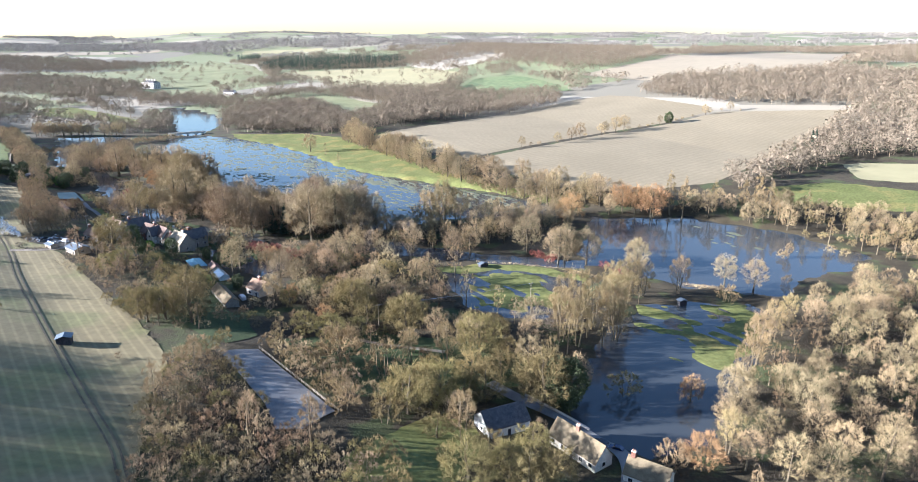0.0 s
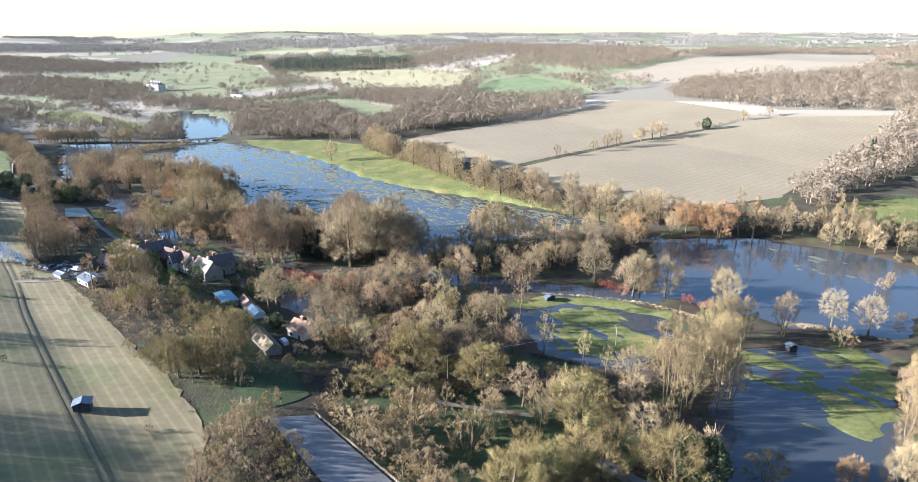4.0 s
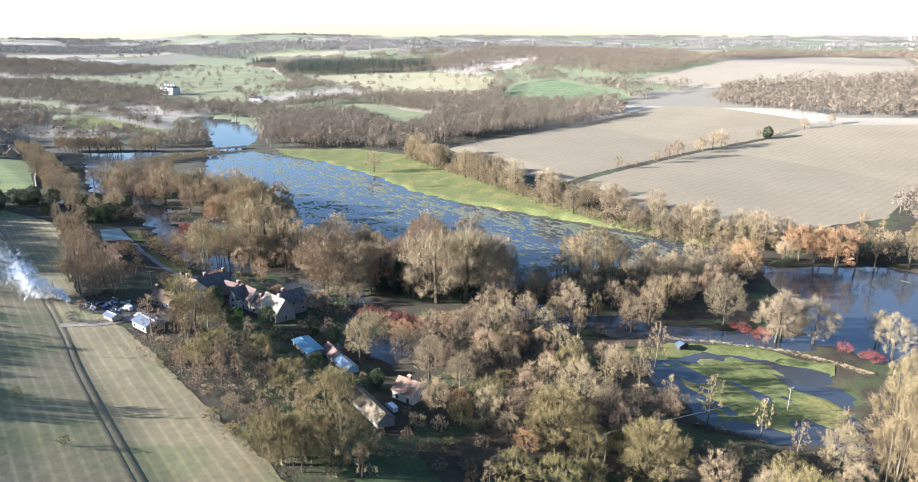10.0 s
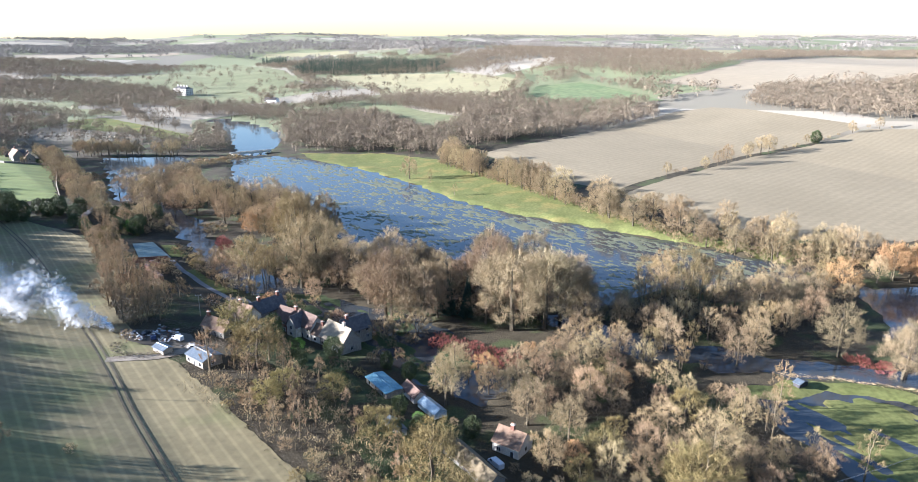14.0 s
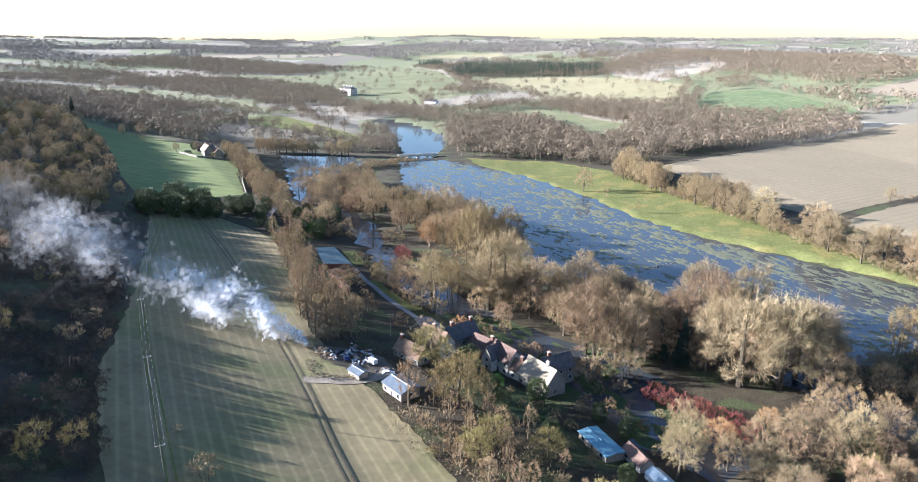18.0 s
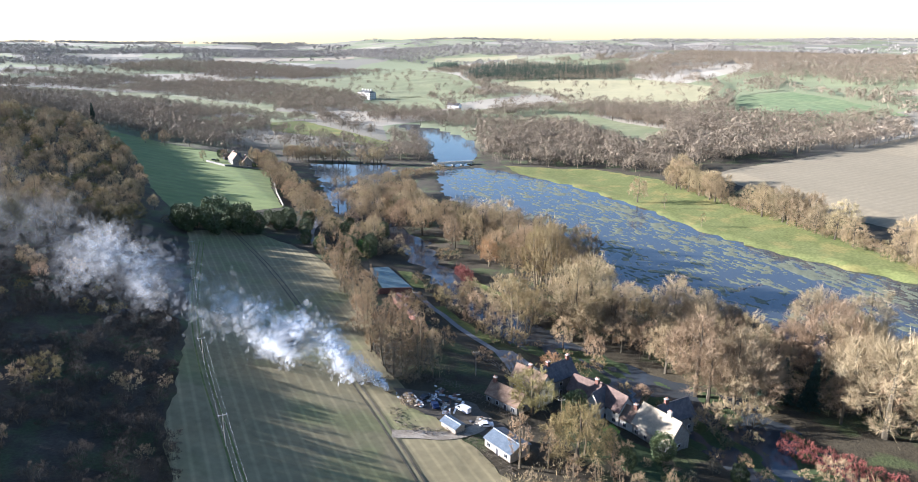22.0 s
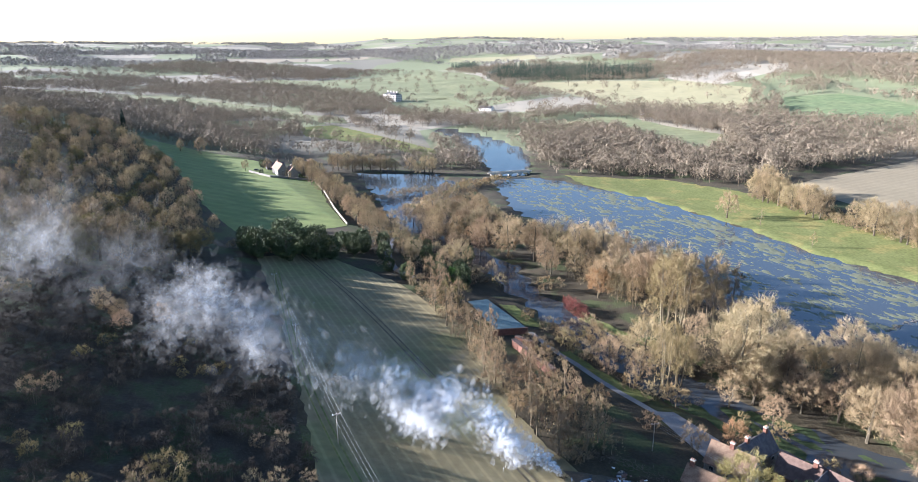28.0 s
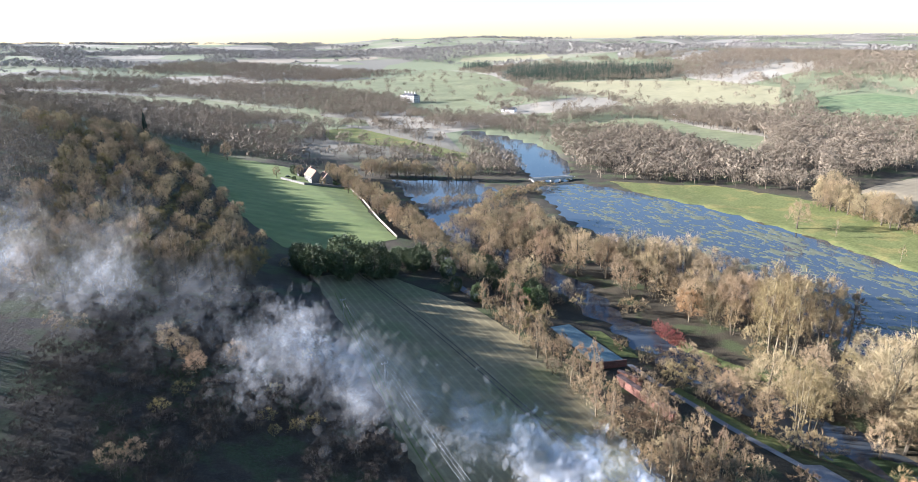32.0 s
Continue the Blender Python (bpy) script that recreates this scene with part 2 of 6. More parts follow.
def grain(x, y, size, seed=0):
    """Random lattice noise, about -1 to 1, with bumps of that size in metres."""
    x, y = np.asarray(x, float) / size, np.asarray(y, float) / size
    i, j = np.floor(x).astype(np.int64), np.floor(y).astype(np.int64)
    u, v = x - i, y - j
    u, v = u * u * (3 - 2 * u), v * v * (3 - 2 * v)

    def at(a, b):
        h = (a * 374761393 + b * 668265263 + seed * 974634777) & 0x7FFFFFFF
        h = ((h ^ (h >> 13)) * 1274126177) & 0x7FFFFFFF
        return ((h ^ (h >> 16)) & 0xFFFF) / 32767.5 - 1

    return (at(i, j) * (1 - u) + at(i + 1, j) * u) * (1 - v) + (at(i, j + 1) * (1 - u) + at(i + 1, j + 1) * u) * v


def valley(x, y):
    """The land without the flood: a hillside west, a ploughed slope east, far downs round the horizon."""
    x, y = np.asarray(x, float), np.asarray(y, float)
    s = -0.747 * (x + 219) - 0.664 * (y - 307)
    w = np.interp(s, [-100, -80, -64, -40, 0, 25, 70, 112, 150, 220, 900], [0.6, 0.8, 2, 6, 8.5, 13.5, 25, 36.5, 46, 58, 66])
    low = ease(185, 225, y) * (1 - ease(320, 400, y))
    w = w - low * np.interp(s, [70, 112, 150, 220, 900], [0, 0.5, 2, 7, 8])
    d = 0.877 * (x - 25) + 0.48 * (y - 593)
    e = np.interp(d, [-125, -20, 0, 180, 258, 350, 600, 780, 1200, 2500], [0.6, 5, 7, 12, 18, 27, 56, 72, 55, 60])
    e = 0.6 + (e - 0.6) * ease(395, 500, y + 0.2 * x)
    away = np.hypot(x + 200, y - 100)
    far, ridge = 50 * ease(1350, 3600, away), 36 * ease(3700, 4600, away)
    roll = ease(1300, 2600, away) * (9 * np.sin(x / 330 + 1.1) * np.cos(y / 410) + 6 * np.sin(x / 170 - y / 260))
    w = 0.6 + (w - 0.6) * (1 - 0.75 * ease(700, 1300, y))
    return np.maximum(w, e) + far * (1 - 0.6 * ease(20, 70, e)) + ridge + roll * (1 - 0.5 * ease(20, 70, e))


def inside(x, y, poly):
    """How far points lie inside a polygon, in metres; negative outside."""
    x, y = np.asarray(x, float), np.asarray(y, float)
    best, odd = np.full(x.shape, 1e9), np.zeros(x.shape, bool)
    for (ax, ay), (bx, by) in zip(poly, poly[1:] + poly[:1]):
        dx, dy = bx - ax, by - ay
        k = np.clip(((x - ax) * dx + (y - ay) * dy) / (dx * dx + dy * dy + 1e-9), 0, 1)
        best = np.minimum(best, np.hypot(x - ax - k * dx, y - ay - k * dy))
        odd ^= ((ay > y) != (by > y)) & (x < (bx - ax) * (y - ay) / (by - ay + 1e-12) + ax)
    return np.where(odd, best, -best)


FLOODS = [
    [(-322, 735), (-298, 759), (-259, 742), (-194, 692), (-141, 628), (-107, 573), (-66, 535), (-17, 503), (28, 470), (63, 440),
     (87, 431), (60, 410), (-5, 400), (-53, 372), (-70, 390), (-104, 440), (-130, 450), (-158, 450), (-179, 490), (-237, 566), (-290, 640)],
    [(-470, 1068), (-413, 1035), (-324, 917), (-302, 824), (-300, 760), (-322, 755), (-340, 800), (-415, 971)],
    [(-448, 738), (-377, 748), (-350, 714), (-367, 628), (-336, 619), (-318, 578), (-344, 560), (-375, 610), (-401, 657)],
    [(-330, 580), (-293, 540), (-270, 515), (-250, 477), (-226, 450), (-205, 425), (-180, 400), (-160, 385), (-136, 372), (-118, 362),
     (-118, 345), (-150, 350), (-175, 372), (-205, 392), (-236, 432), (-264, 475), (-295, 520), (-335, 565)],
    [(-151, 372), (-120, 366), (-100, 340), (-84, 312), (-96, 298), (-118, 312), (-137, 336)],
    [(84, 404), (144, 408), (190, 372), (214, 324), (173, 298), (140, 272), (114, 280), (84, 296), (64, 318), (66, 345), (76, 372)],
    [(38, 182), (40, 200), (52, 226), (78, 262), (126, 262), (120, 240), (97, 200), (80, 178), (71, 162), (50, 155), (36, 166)],
    [(-7, 300), (29, 305), (58, 290), (45, 243), (4, 255)],
    [(-62, 372), (-30, 345), (15, 330), (60, 318), (62, 309), (12, 316), (-38, 330), (-68, 360)],
]


def ground(x, y):
    """The land with the flooded hollows; the water stands at 0."""
    z = valley(x, y)
    wob = 3.0 * ripple(x, y, 9, 5)
    for f in FLOODS:
        xs, ys = [p[0] for p in f], [p[1] for p in f]
        near = (x > min(xs) - 12) & (x < max(xs) + 12) & (y > min(ys) - 12) & (y < max(ys) + 12)
        if np.any(near):
            k = ease(-4, 4, inside(x, y, f) + wob) * near
            z = z * (1 - k) - 0.9 * k
    return z


def steps(lo, a, b, hi, fine):
    """Grid lines, fine from a to b and wider and wider out to lo and hi."""
    out, v, d = list(np.arange(a, b + fine / 2, fine)), b, fine
    while v < hi:
        d *= 1.13
        v += d
        out.append(v)
    v, d = a, fine
    while v > lo:
        d *= 1.13
        v -= d
        out.insert(0, v)
    return np.array(out)


GX, GY = steps(-5600, -520, 320, 5600, 4.0), steps(-3000, 110, 800, 5800, 4.0)
GZ = ground(*np.meshgrid(GX, GY))


def height(x, y):
    """The height of the ground sheet at a place."""
    i = int(np.clip(np.searchsorted(GX, x) - 1, 0, len(GX) - 2))
    j = int(np.clip(np.searchsorted(GY, y) - 1, 0, len(GY) - 2))
    u, v = (x - GX[i]) / (GX[i + 1] - GX[i]), (y - GY[j]) / (GY[j + 1] - GY[j])
    if u + v <= 1:
        return float(GZ[j, i] + u * (GZ[j, i + 1] - GZ[j, i]) + v * (GZ[j + 1, i] - GZ[j, i]))
    return float(GZ[j + 1, i + 1] + (1 - u) * (GZ[j + 1, i] - GZ[j + 1, i + 1]) + (1 - v) * (GZ[j, i + 1] - GZ[j + 1, i + 1]))


def heights(x, y):
    """The same for arrays of places."""
    i, j = np.clip(np.searchsorted(GX, x) - 1, 0, len(GX) - 2), np.clip(np.searchsorted(GY, y) - 1, 0, len(GY) - 2)
    u, v = (x - GX[i]) / (GX[i + 1] - GX[i]), (y - GY[j]) / (GY[j + 1] - GY[j])
    a, b, c, d = GZ[j, i], GZ[j, i + 1], GZ[j + 1, i + 1], GZ[j + 1, i]
    return np.where(u + v <= 1, a + u * (b - a) + v * (d - a), c + (1 - u) * (d - c) + (1 - v) * (b - c))


def mesh_of(name, verts, faces, mat, smooth=False):
    me = bpy.data.meshes.new(name)
    if isinstance(faces, list):
        me.from_pydata(verts if isinstance(verts, list) else verts.tolist(), [], faces)
    else:
        n, k = len(faces), faces.shape[1]
        me.vertices.add(len(verts))
        me.vertices.foreach_set("co", np.asarray(verts, np.float32).ravel())
        me.loops.add(n * k)
        me.loops.foreach_set("vertex_index", np.asarray(faces, np.int32).ravel())
        me.polygons.add(n)
        me.polygons.foreach_set("loop_start", np.arange(0, n * k, k, dtype=np.int32))
        me.update(calc_edges=True)
    me.materials.append(mat)
    if smooth:
        me.polygons.foreach_set("use_smooth", [True] * len(me.polygons))
    return me


def build_ground():
    ny, nx = GZ.shape
    X, Y = np.meshgrid(GX, GY)
    v = np.stack([X, Y, GZ], -1).reshape(-1, 3)
    k = np.arange(ny * nx).reshape(ny, nx)
    a, b, c, d = k[:-1, :-1].ravel(), k[:-1, 1:].ravel(), k[1:, 1:].ravel(), k[1:, :-1].ravel()
    f = np.concatenate([np.stack([a, b, d], 1), np.stack([b, c, d], 1)])
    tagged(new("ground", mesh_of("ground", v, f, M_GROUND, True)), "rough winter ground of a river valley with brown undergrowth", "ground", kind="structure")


def sheet(name, poly, mat, label, category, lift=0.12, uneven=0.0, kind="structure"):
    """A field or path: a thin sheet that lies on the ground inside a polygon."""
    if sum(ax * by - bx * ay for (ax, ay), (bx, by) in zip(poly, poly[1:] + poly[:1])) < 0:
        poly = poly[::-1]
    if uneven:
        poly = ragged(poly, uneven)
    xs, ys = [p[0] for p in poly], [p[1] for p in poly]
    i0, i1 = np.searchsorted(GX, min(xs)) - 1, np.searchsorted(GX, max(xs))
    j0, j1 = np.searchsorted(GY, min(ys)) - 1, np.searchsorted(GY, max(ys))
    verts, faces, index = [], [], {}

    def vert(x, y, up):
        key = (round(x, 3), round(y, 3))
        if key not in index:
            index[key] = len(verts)
            verts.append((x, y, height(x, y) + up))
        return index[key]

    xc, yc = np.meshgrid((GX[i0:i1] + GX[i0 + 1:i1 + 1]) / 2, (GY[j0:j1] + GY[j0 + 1:j1 + 1]) / 2, indexing="ij")
    deep = inside(xc, yc, poly)
    for i in range(i0, i1):
        for j in range(j0, j1):
            x0, x1, y0, y1 = GX[i], GX[i + 1], GY[j], GY[j + 1]
            reach, far_in = 0.5 * math.hypot(x1 - x0, y1 - y0), deep[i - i0, j - j0]
            if far_in < -reach:
                continue
            up = max(lift, 0.01 * (x1 - x0))
            for tri in ([(x0, y0), (x1, y0), (x0, y1)], [(x1, y0), (x1, y1), (x0, y1)]):
                piece = tri if far_in > reach else clip_tri(poly, tri)
                if len(piece) >= 3:
                    ids = [vert(x, y, up) for x, y in piece]
                    ids = [a for a, b in zip(ids, ids[1:] + ids[:1]) if a != b]
                    if len(set(ids)) == len(ids) and len(ids) >= 3:
                        faces.append(ids)
    return tagged(new(name, mesh_of(name, verts, faces, mat, True)), label, category, kind=kind)


def clip_tri(poly, tri):
    for (ax, ay), (bx, by) in zip(tri, tri[1:] + tri[:1]):
        out = []
        for p, q in zip(poly, poly[1:] + poly[:1]):
            a = (bx - ax) * (p[1] - ay) - (by - ay) * (p[0] - ax)
            b = (bx - ax) * (q[1] - ay) - (by - ay) * (q[0] - ax)
            if a >= 0:
                out.append(p)
            if (a >= 0) != (b >= 0):
                t = a / (a - b)
                out.append((p[0] + t * (q[0] - p[0]), p[1] + t * (q[1] - p[1])))
        poly = out
        if len(poly) < 3:
            return []
    return poly


def ragged(poly, amount, step=None):
    """The polygon with its sides cut into short pieces that waver."""
    r, out = random.Random(len(poly) * 7 + int(abs(poly[0][0]))), []
    step = step or amount * 4
    for (ax, ay), (bx, by) in zip(poly, poly[1:] + poly[:1]):
        n = max(1, int(math.hypot(bx - ax, by - ay) / step))
        for i in range(n):
            t = i / n
            out.append((ax + t * (bx - ax) + r.uniform(-amount, amount), ay + t * (by - ay) + r.uniform(-amount, amount)))
    return out


def ribbon(points, width):
    """A polygon round a line of points."""
    left, right = [], []
    for i, (x, y) in enumerate(points):
        (ax, ay), (bx, by) = points[max(i - 1, 0)], points[min(i + 1, len(points) - 1)]
        n = math.hypot(bx - ax, by - ay)
        nx, ny = -(by - ay) / n * width / 2, (bx - ax) / n * width / 2
        left.append((x + nx, y + ny))
        right.append((x - nx, y - ny))
    return right + left[::-1]


def eased(points, n=6):
    """A smooth line through the points."""
    out = []
    for i in range(len(points) - 1):
        p0, p1, p2, p3 = (Vector(points[min(max(k, 0), len(points) - 1)]) for k in (i - 1, i, i + 1, i + 2))
        for k in range(n):
            t = k / n
            out.append(tuple(0.5 * ((2 * p1) + (p2 - p0) * t + (2 * p0 - 5 * p1 + 4 * p2 - p3) * t * t + (3 * p1 - p0 - 3 * p2 + p3) * t ** 3)))
    return out + [tuple(points[-1])]


build_ground()
tagged(new("water", mesh_of("water", [(-760, 100, 0), (330, 100, 0), (330, 1150, 0), (-760, 1150, 0)], [[0, 1, 2, 3]], M_WATER)),
       "still blue flood water standing over the valley meadows", "water", kind="structure")

STUBBLE = [(-379, 486), (-357, 483), (-318, 462), (-266, 412), (-246, 360), (-222, 330), (-196, 308), (-172, 283), (-148, 257), (-115, 222), (-95, 195),
           (-91, 172), (-76, 130), (-60, 112), (-110, 112), (-239, 244), (-265, 273), (-285, 305), (-305, 339), (-345, 400), (-390, 462)]
FARM = [(-713, 777), (-655, 780), (-530, 740), (-467, 696), (-420, 610), (-380, 552), (-400, 520), (-425, 500), (-470, 540), (-557, 635), (-640, 710)]
PLOUGH_LOW = [(14, 574), (64, 620), (158, 697), (229, 732), (305, 780), (424, 723), (342, 629), (248, 538), (184, 465), (114, 446), (60, 476)]
PLOUGH_UP = [(-84, 745), (11, 827), (91, 902), (168, 964), (217, 976), (250, 941), (306, 814), (300, 790), (228, 740), (156, 706), (60, 629), (9, 583), (-34, 632)]
STRIP = [(-264, 768), (-181, 763), (-118, 716), (-45, 595), (18, 495), (57, 458), (90, 440), (66, 436), (29, 468), (-16, 500), (-66, 530), (-107, 570),
         (-141, 626), (-195, 690), (-247, 735)]
sheet("field_stubble", STUBBLE, M_STUBBLE, "stubble field of dry yellow-green grass with drill lines", "field", uneven=0.8)
sheet("field_farm", FARM, M_PASTURE, "bright green winter pasture in long tree shadows", "field", uneven=0.8)
sheet("field_plough_lower", PLOUGH_LOW, M_PLOUGH, "bare pale brown ploughed field on chalk", "field", uneven=0.8)
sheet("field_plough_upper", PLOUGH_UP, M_PLOUGH, "bare pale brown ploughed field below a wood", "field", uneven=0.8)
sheet("meadow_strip", STRIP, M_MEADOW, "green meadow strip beside the flood", "meadow", uneven=1.5)
FAR_FIELDS = []
for nm, pl, mt, lb in (
    ("field_crop", [(31, 1337), (109, 1330), (150, 1213), (180, 1060), (93, 1070), (9, 1122), (-10, 1154)], M_CROP, "green field of young winter corn between woods"),
    ("field_hill", [(218, 1233), (412, 1388), (620, 1800), (894, 2000), (1076, 1866), (700, 1180), (539, 1030), (442, 1085), (300, 1080)], M_CHALK, "pale chalky field on a rounded hill"),
    ("field_dry", [(-466, 1826), (-280, 1787), (-91, 1660), (7, 1477), (-45, 1219), (-128, 1280), (-250, 1336), (-283, 1491), (-451, 1666)], M_DRYGRASS, "pale dry grass field before a conifer wood"),
    ("park_slope", [(-1199, 1721), (-1181, 1931), (-1039, 1899), (-937, 2104), (-879, 2453), (-604, 2020), (-520, 1790), (-437, 1565), (-483, 1488), (-652, 1458), (-829, 1591), (-983, 1676)], M_PARK, "green parkland slope with scattered trees"),
    ("park_lawn", [(-650, 1450), (-567, 1515), (-445, 1282), (-513, 1199), (-586, 1219)], M_PARK, "green parkland round a mansion"),
    ("park_meadow", [(-1488, 1352), (-1323, 1392), (-1096, 1403), (-890, 1297), (-755, 1242), (-707, 1162), (-812, 1142), (-995, 1256), (-1235, 1278), (-1296, 1182)], M_PARK, "green park meadow among woods"),
    ("park_glade", [(-760, 1190), (-690, 1170), (-631, 1143), (-600, 1080), (-697, 1100), (-750, 1128)], M_PARK, "small green glade between park trees"),
    ("park_bank", [(-647, 1029), (-613, 1060), (-513, 973), (-413, 880), (-400, 821), (-489, 905), (-544, 920), (-605, 950)], M_MEADOW, "green bank beside the lake"),
    ("park_paddock", [(-371, 1093), (-265, 1182), (-217, 1149), (-99, 1008), (-125, 883), (-143, 872), (-174, 937), (-220, 1039), (-270, 1064)], M_PARK, "green paddock between bare trees"),
    ("field_upper", [(699, 2490), (845, 2501), (686, 2048), (420, 1470)], M_DRYGRASS, "pale field behind the rounded hill"),
    ("field_downs", [(-1754, 2625), (-1304, 2999), (-1213, 2778), (-1550, 2310)], M_CHALK, "pale field on the far downs"),
    ("field_downs", [(-874, 2796), (-545, 2760), (-504, 2512), (-855, 2680)], M_DRYGRASS, "pale field on the far downs"),
    ("playing_field", [(214, 449), (265, 458), (310, 426), (300, 390), (250, 402), (209, 419)], M_MEADOW, "mown green playing field"),
    ("allotment_field", [(300, 515), (351, 500), (330, 443), (289, 465)], M_DRYGRASS, "rough pale paddock with sheds"),
):
    sheet(nm, pl, mt, lb, "field", uneven=1.5, lift=0.2)
    FAR_FIELDS.append(pl)

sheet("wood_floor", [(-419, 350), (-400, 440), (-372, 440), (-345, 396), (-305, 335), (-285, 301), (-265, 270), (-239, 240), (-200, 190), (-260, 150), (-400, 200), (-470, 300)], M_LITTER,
      "dark leaf litter of the hillside wood, shade in its colour", "ground", uneven=1.0, lift=0.1)


def flooded_meadow(name, label, poly, mat, rise, share, step=1.5, size=7.0, seed=3):
    """Drowned grass: an uneven sheet that breaks the water here and there. share: how much of it stands dry, from 0 to 1."""
    xs, ys = np.arange(min(p[0] for p in poly), max(p[0] for p in poly), step), np.arange(min(p[1] for p in poly), max(p[1] for p in poly), step)
    X, Y = np.meshgrid(xs, ys)
    deep = inside(X, Y, poly)
    along, across = -0.6 * X + 0.8 * Y, 0.8 * X + 0.6 * Y
    n = 0.7 * grain(along / 2.2, across, size, seed) + 0.55 * grain(along / 2.5, across, size * 0.4, seed + 1) + 0.5 * grain(X, Y, size * 4, seed + 2)
    Z = rise * (n - 0.75 + 1.5 * share) - 0.5 * (1 - ease(0, 8, deep))
    Z = np.clip(Z, -0.8, 0.22)
    keep = (deep[:-1, :-1] > 0) & (deep[1:, 1:] > 0) & (np.maximum(np.maximum(Z[:-1, :-1], Z[1:, 1:]), np.maximum(Z[:-1, 1:], Z[1:, :-1])) > -0.02)
    k = np.arange(X.size).reshape(X.shape)
    f = np.stack([k[:-1, :-1][keep], k[:-1, 1:][keep], k[1:, 1:][keep], k[1:, :-1][keep]], 1)
    used = np.unique(f)
    back = np.zeros(X.size, int)
    back[used] = np.arange(len(used))
    v = np.stack([X, Y, Z], -1).reshape(-1, 3)[used]
    tagged(new(name, mesh_of(name, v, back[f], mat, True)), label, "grass", kind="stuff")


flooded_meadow("drowned_grass", "blades of drowned meadow grass breaking the flood water", FLOODS[0], M_WETGRASS, 0.20, 0.32, 0.75, 1.6, 3)
flooded_meadow("drowned_grass", "green grass banks standing out of the flood", [(-255, 742), (-194, 694), (-141, 630), (-107, 575), (-66, 537), (-17, 505), (28, 472), (63, 442), (20, 440), (-40, 470), (-100, 520), (-160, 590), (-240, 690), (-290, 735)],
               M_WETGRASS, 0.22, 0.42, 0.8, 2.4, 8)
flooded_meadow("drowned_grass", "wet green meadow striped with standing water", [(-7, 304), (29, 308), (60, 293), (50, 246), (4, 255)], M_MEADOW, 0.35, 0.62, 0.9, 6, 12)
flooded_meadow("drowned_grass", "wet green meadow half under water", [(54, 215), (58, 236), (74, 266), (128, 268), (128, 240), (108, 212), (92, 200), (70, 207)], M_MEADOW, 0.35, 0.62, 0.9, 6, 15)
flooded_meadow("drowned_grass", "pale weed patches on the pond", [(110, 385), (144, 392), (180, 365), (196, 335), (170, 320), (130, 350)], M_WETGRASS, 0.3, 0.3, 1.2, 5, 21)

flooded_meadow("drowned_grass", "dark wet garden grass and mud standing out of shallow water", [(-214, 398), (-165, 396), (-116, 370), (-92, 338), (-80, 312), (-118, 302), (-152, 342), (-186, 366)], M_SHADELAWN, 0.35, 0.6, 1.0, 5, 27)

# ---------------------------------------------------------------- trees


def blades(base, way, length, width, r, cross=False):
    """Thin three-cornered twigs from base points along the ways."""
    side = np.cross(way, r.normal(size=way.shape))
    side /= np.linalg.norm(side, axis=1, keepdims=True) + 1e-9
    tip = base + way * np.asarray(length)[:, None]
    w = np.asarray(width)[:, None] / 2
    v = np.stack([base - side * w, base + side * w, tip], 1)
    return v.reshape(-1, 3)


def tube(a, b, ra, rb, sides=4):
    a, b = np.asarray(a, float), np.asarray(b, float)
    w = (b - a) / (np.linalg.norm(b - a) + 1e-9)
    u = np.cross(w, (0.3, 0.9, 0.2))
    u /= np.linalg.norm(u)
    t = np.cross(w, u)
    ang = np.arange(sides) * 2 * np.pi / sides
    ring = np.cos(ang)[:, None] * u + np.sin(ang)[:, None] * t
    v = np.concatenate([a + ring * ra, b + ring * rb])
    f = [[i, (i + 1) % sides, sides + (i + 1) % sides, sides + i] for i in range(sides)]
    return v, f


def unit(v):
    return v / (np.linalg.norm(v, axis=-1, keepdims=True) + 1e-9)


def joined(pieces):
    vs, fs, n = [], [], 0
    for v, f in pieces:
        vs.append(v)
        fs += [[n + k for k in face] for face in f]
        n += len(v)
    return np.concatenate(vs), fs


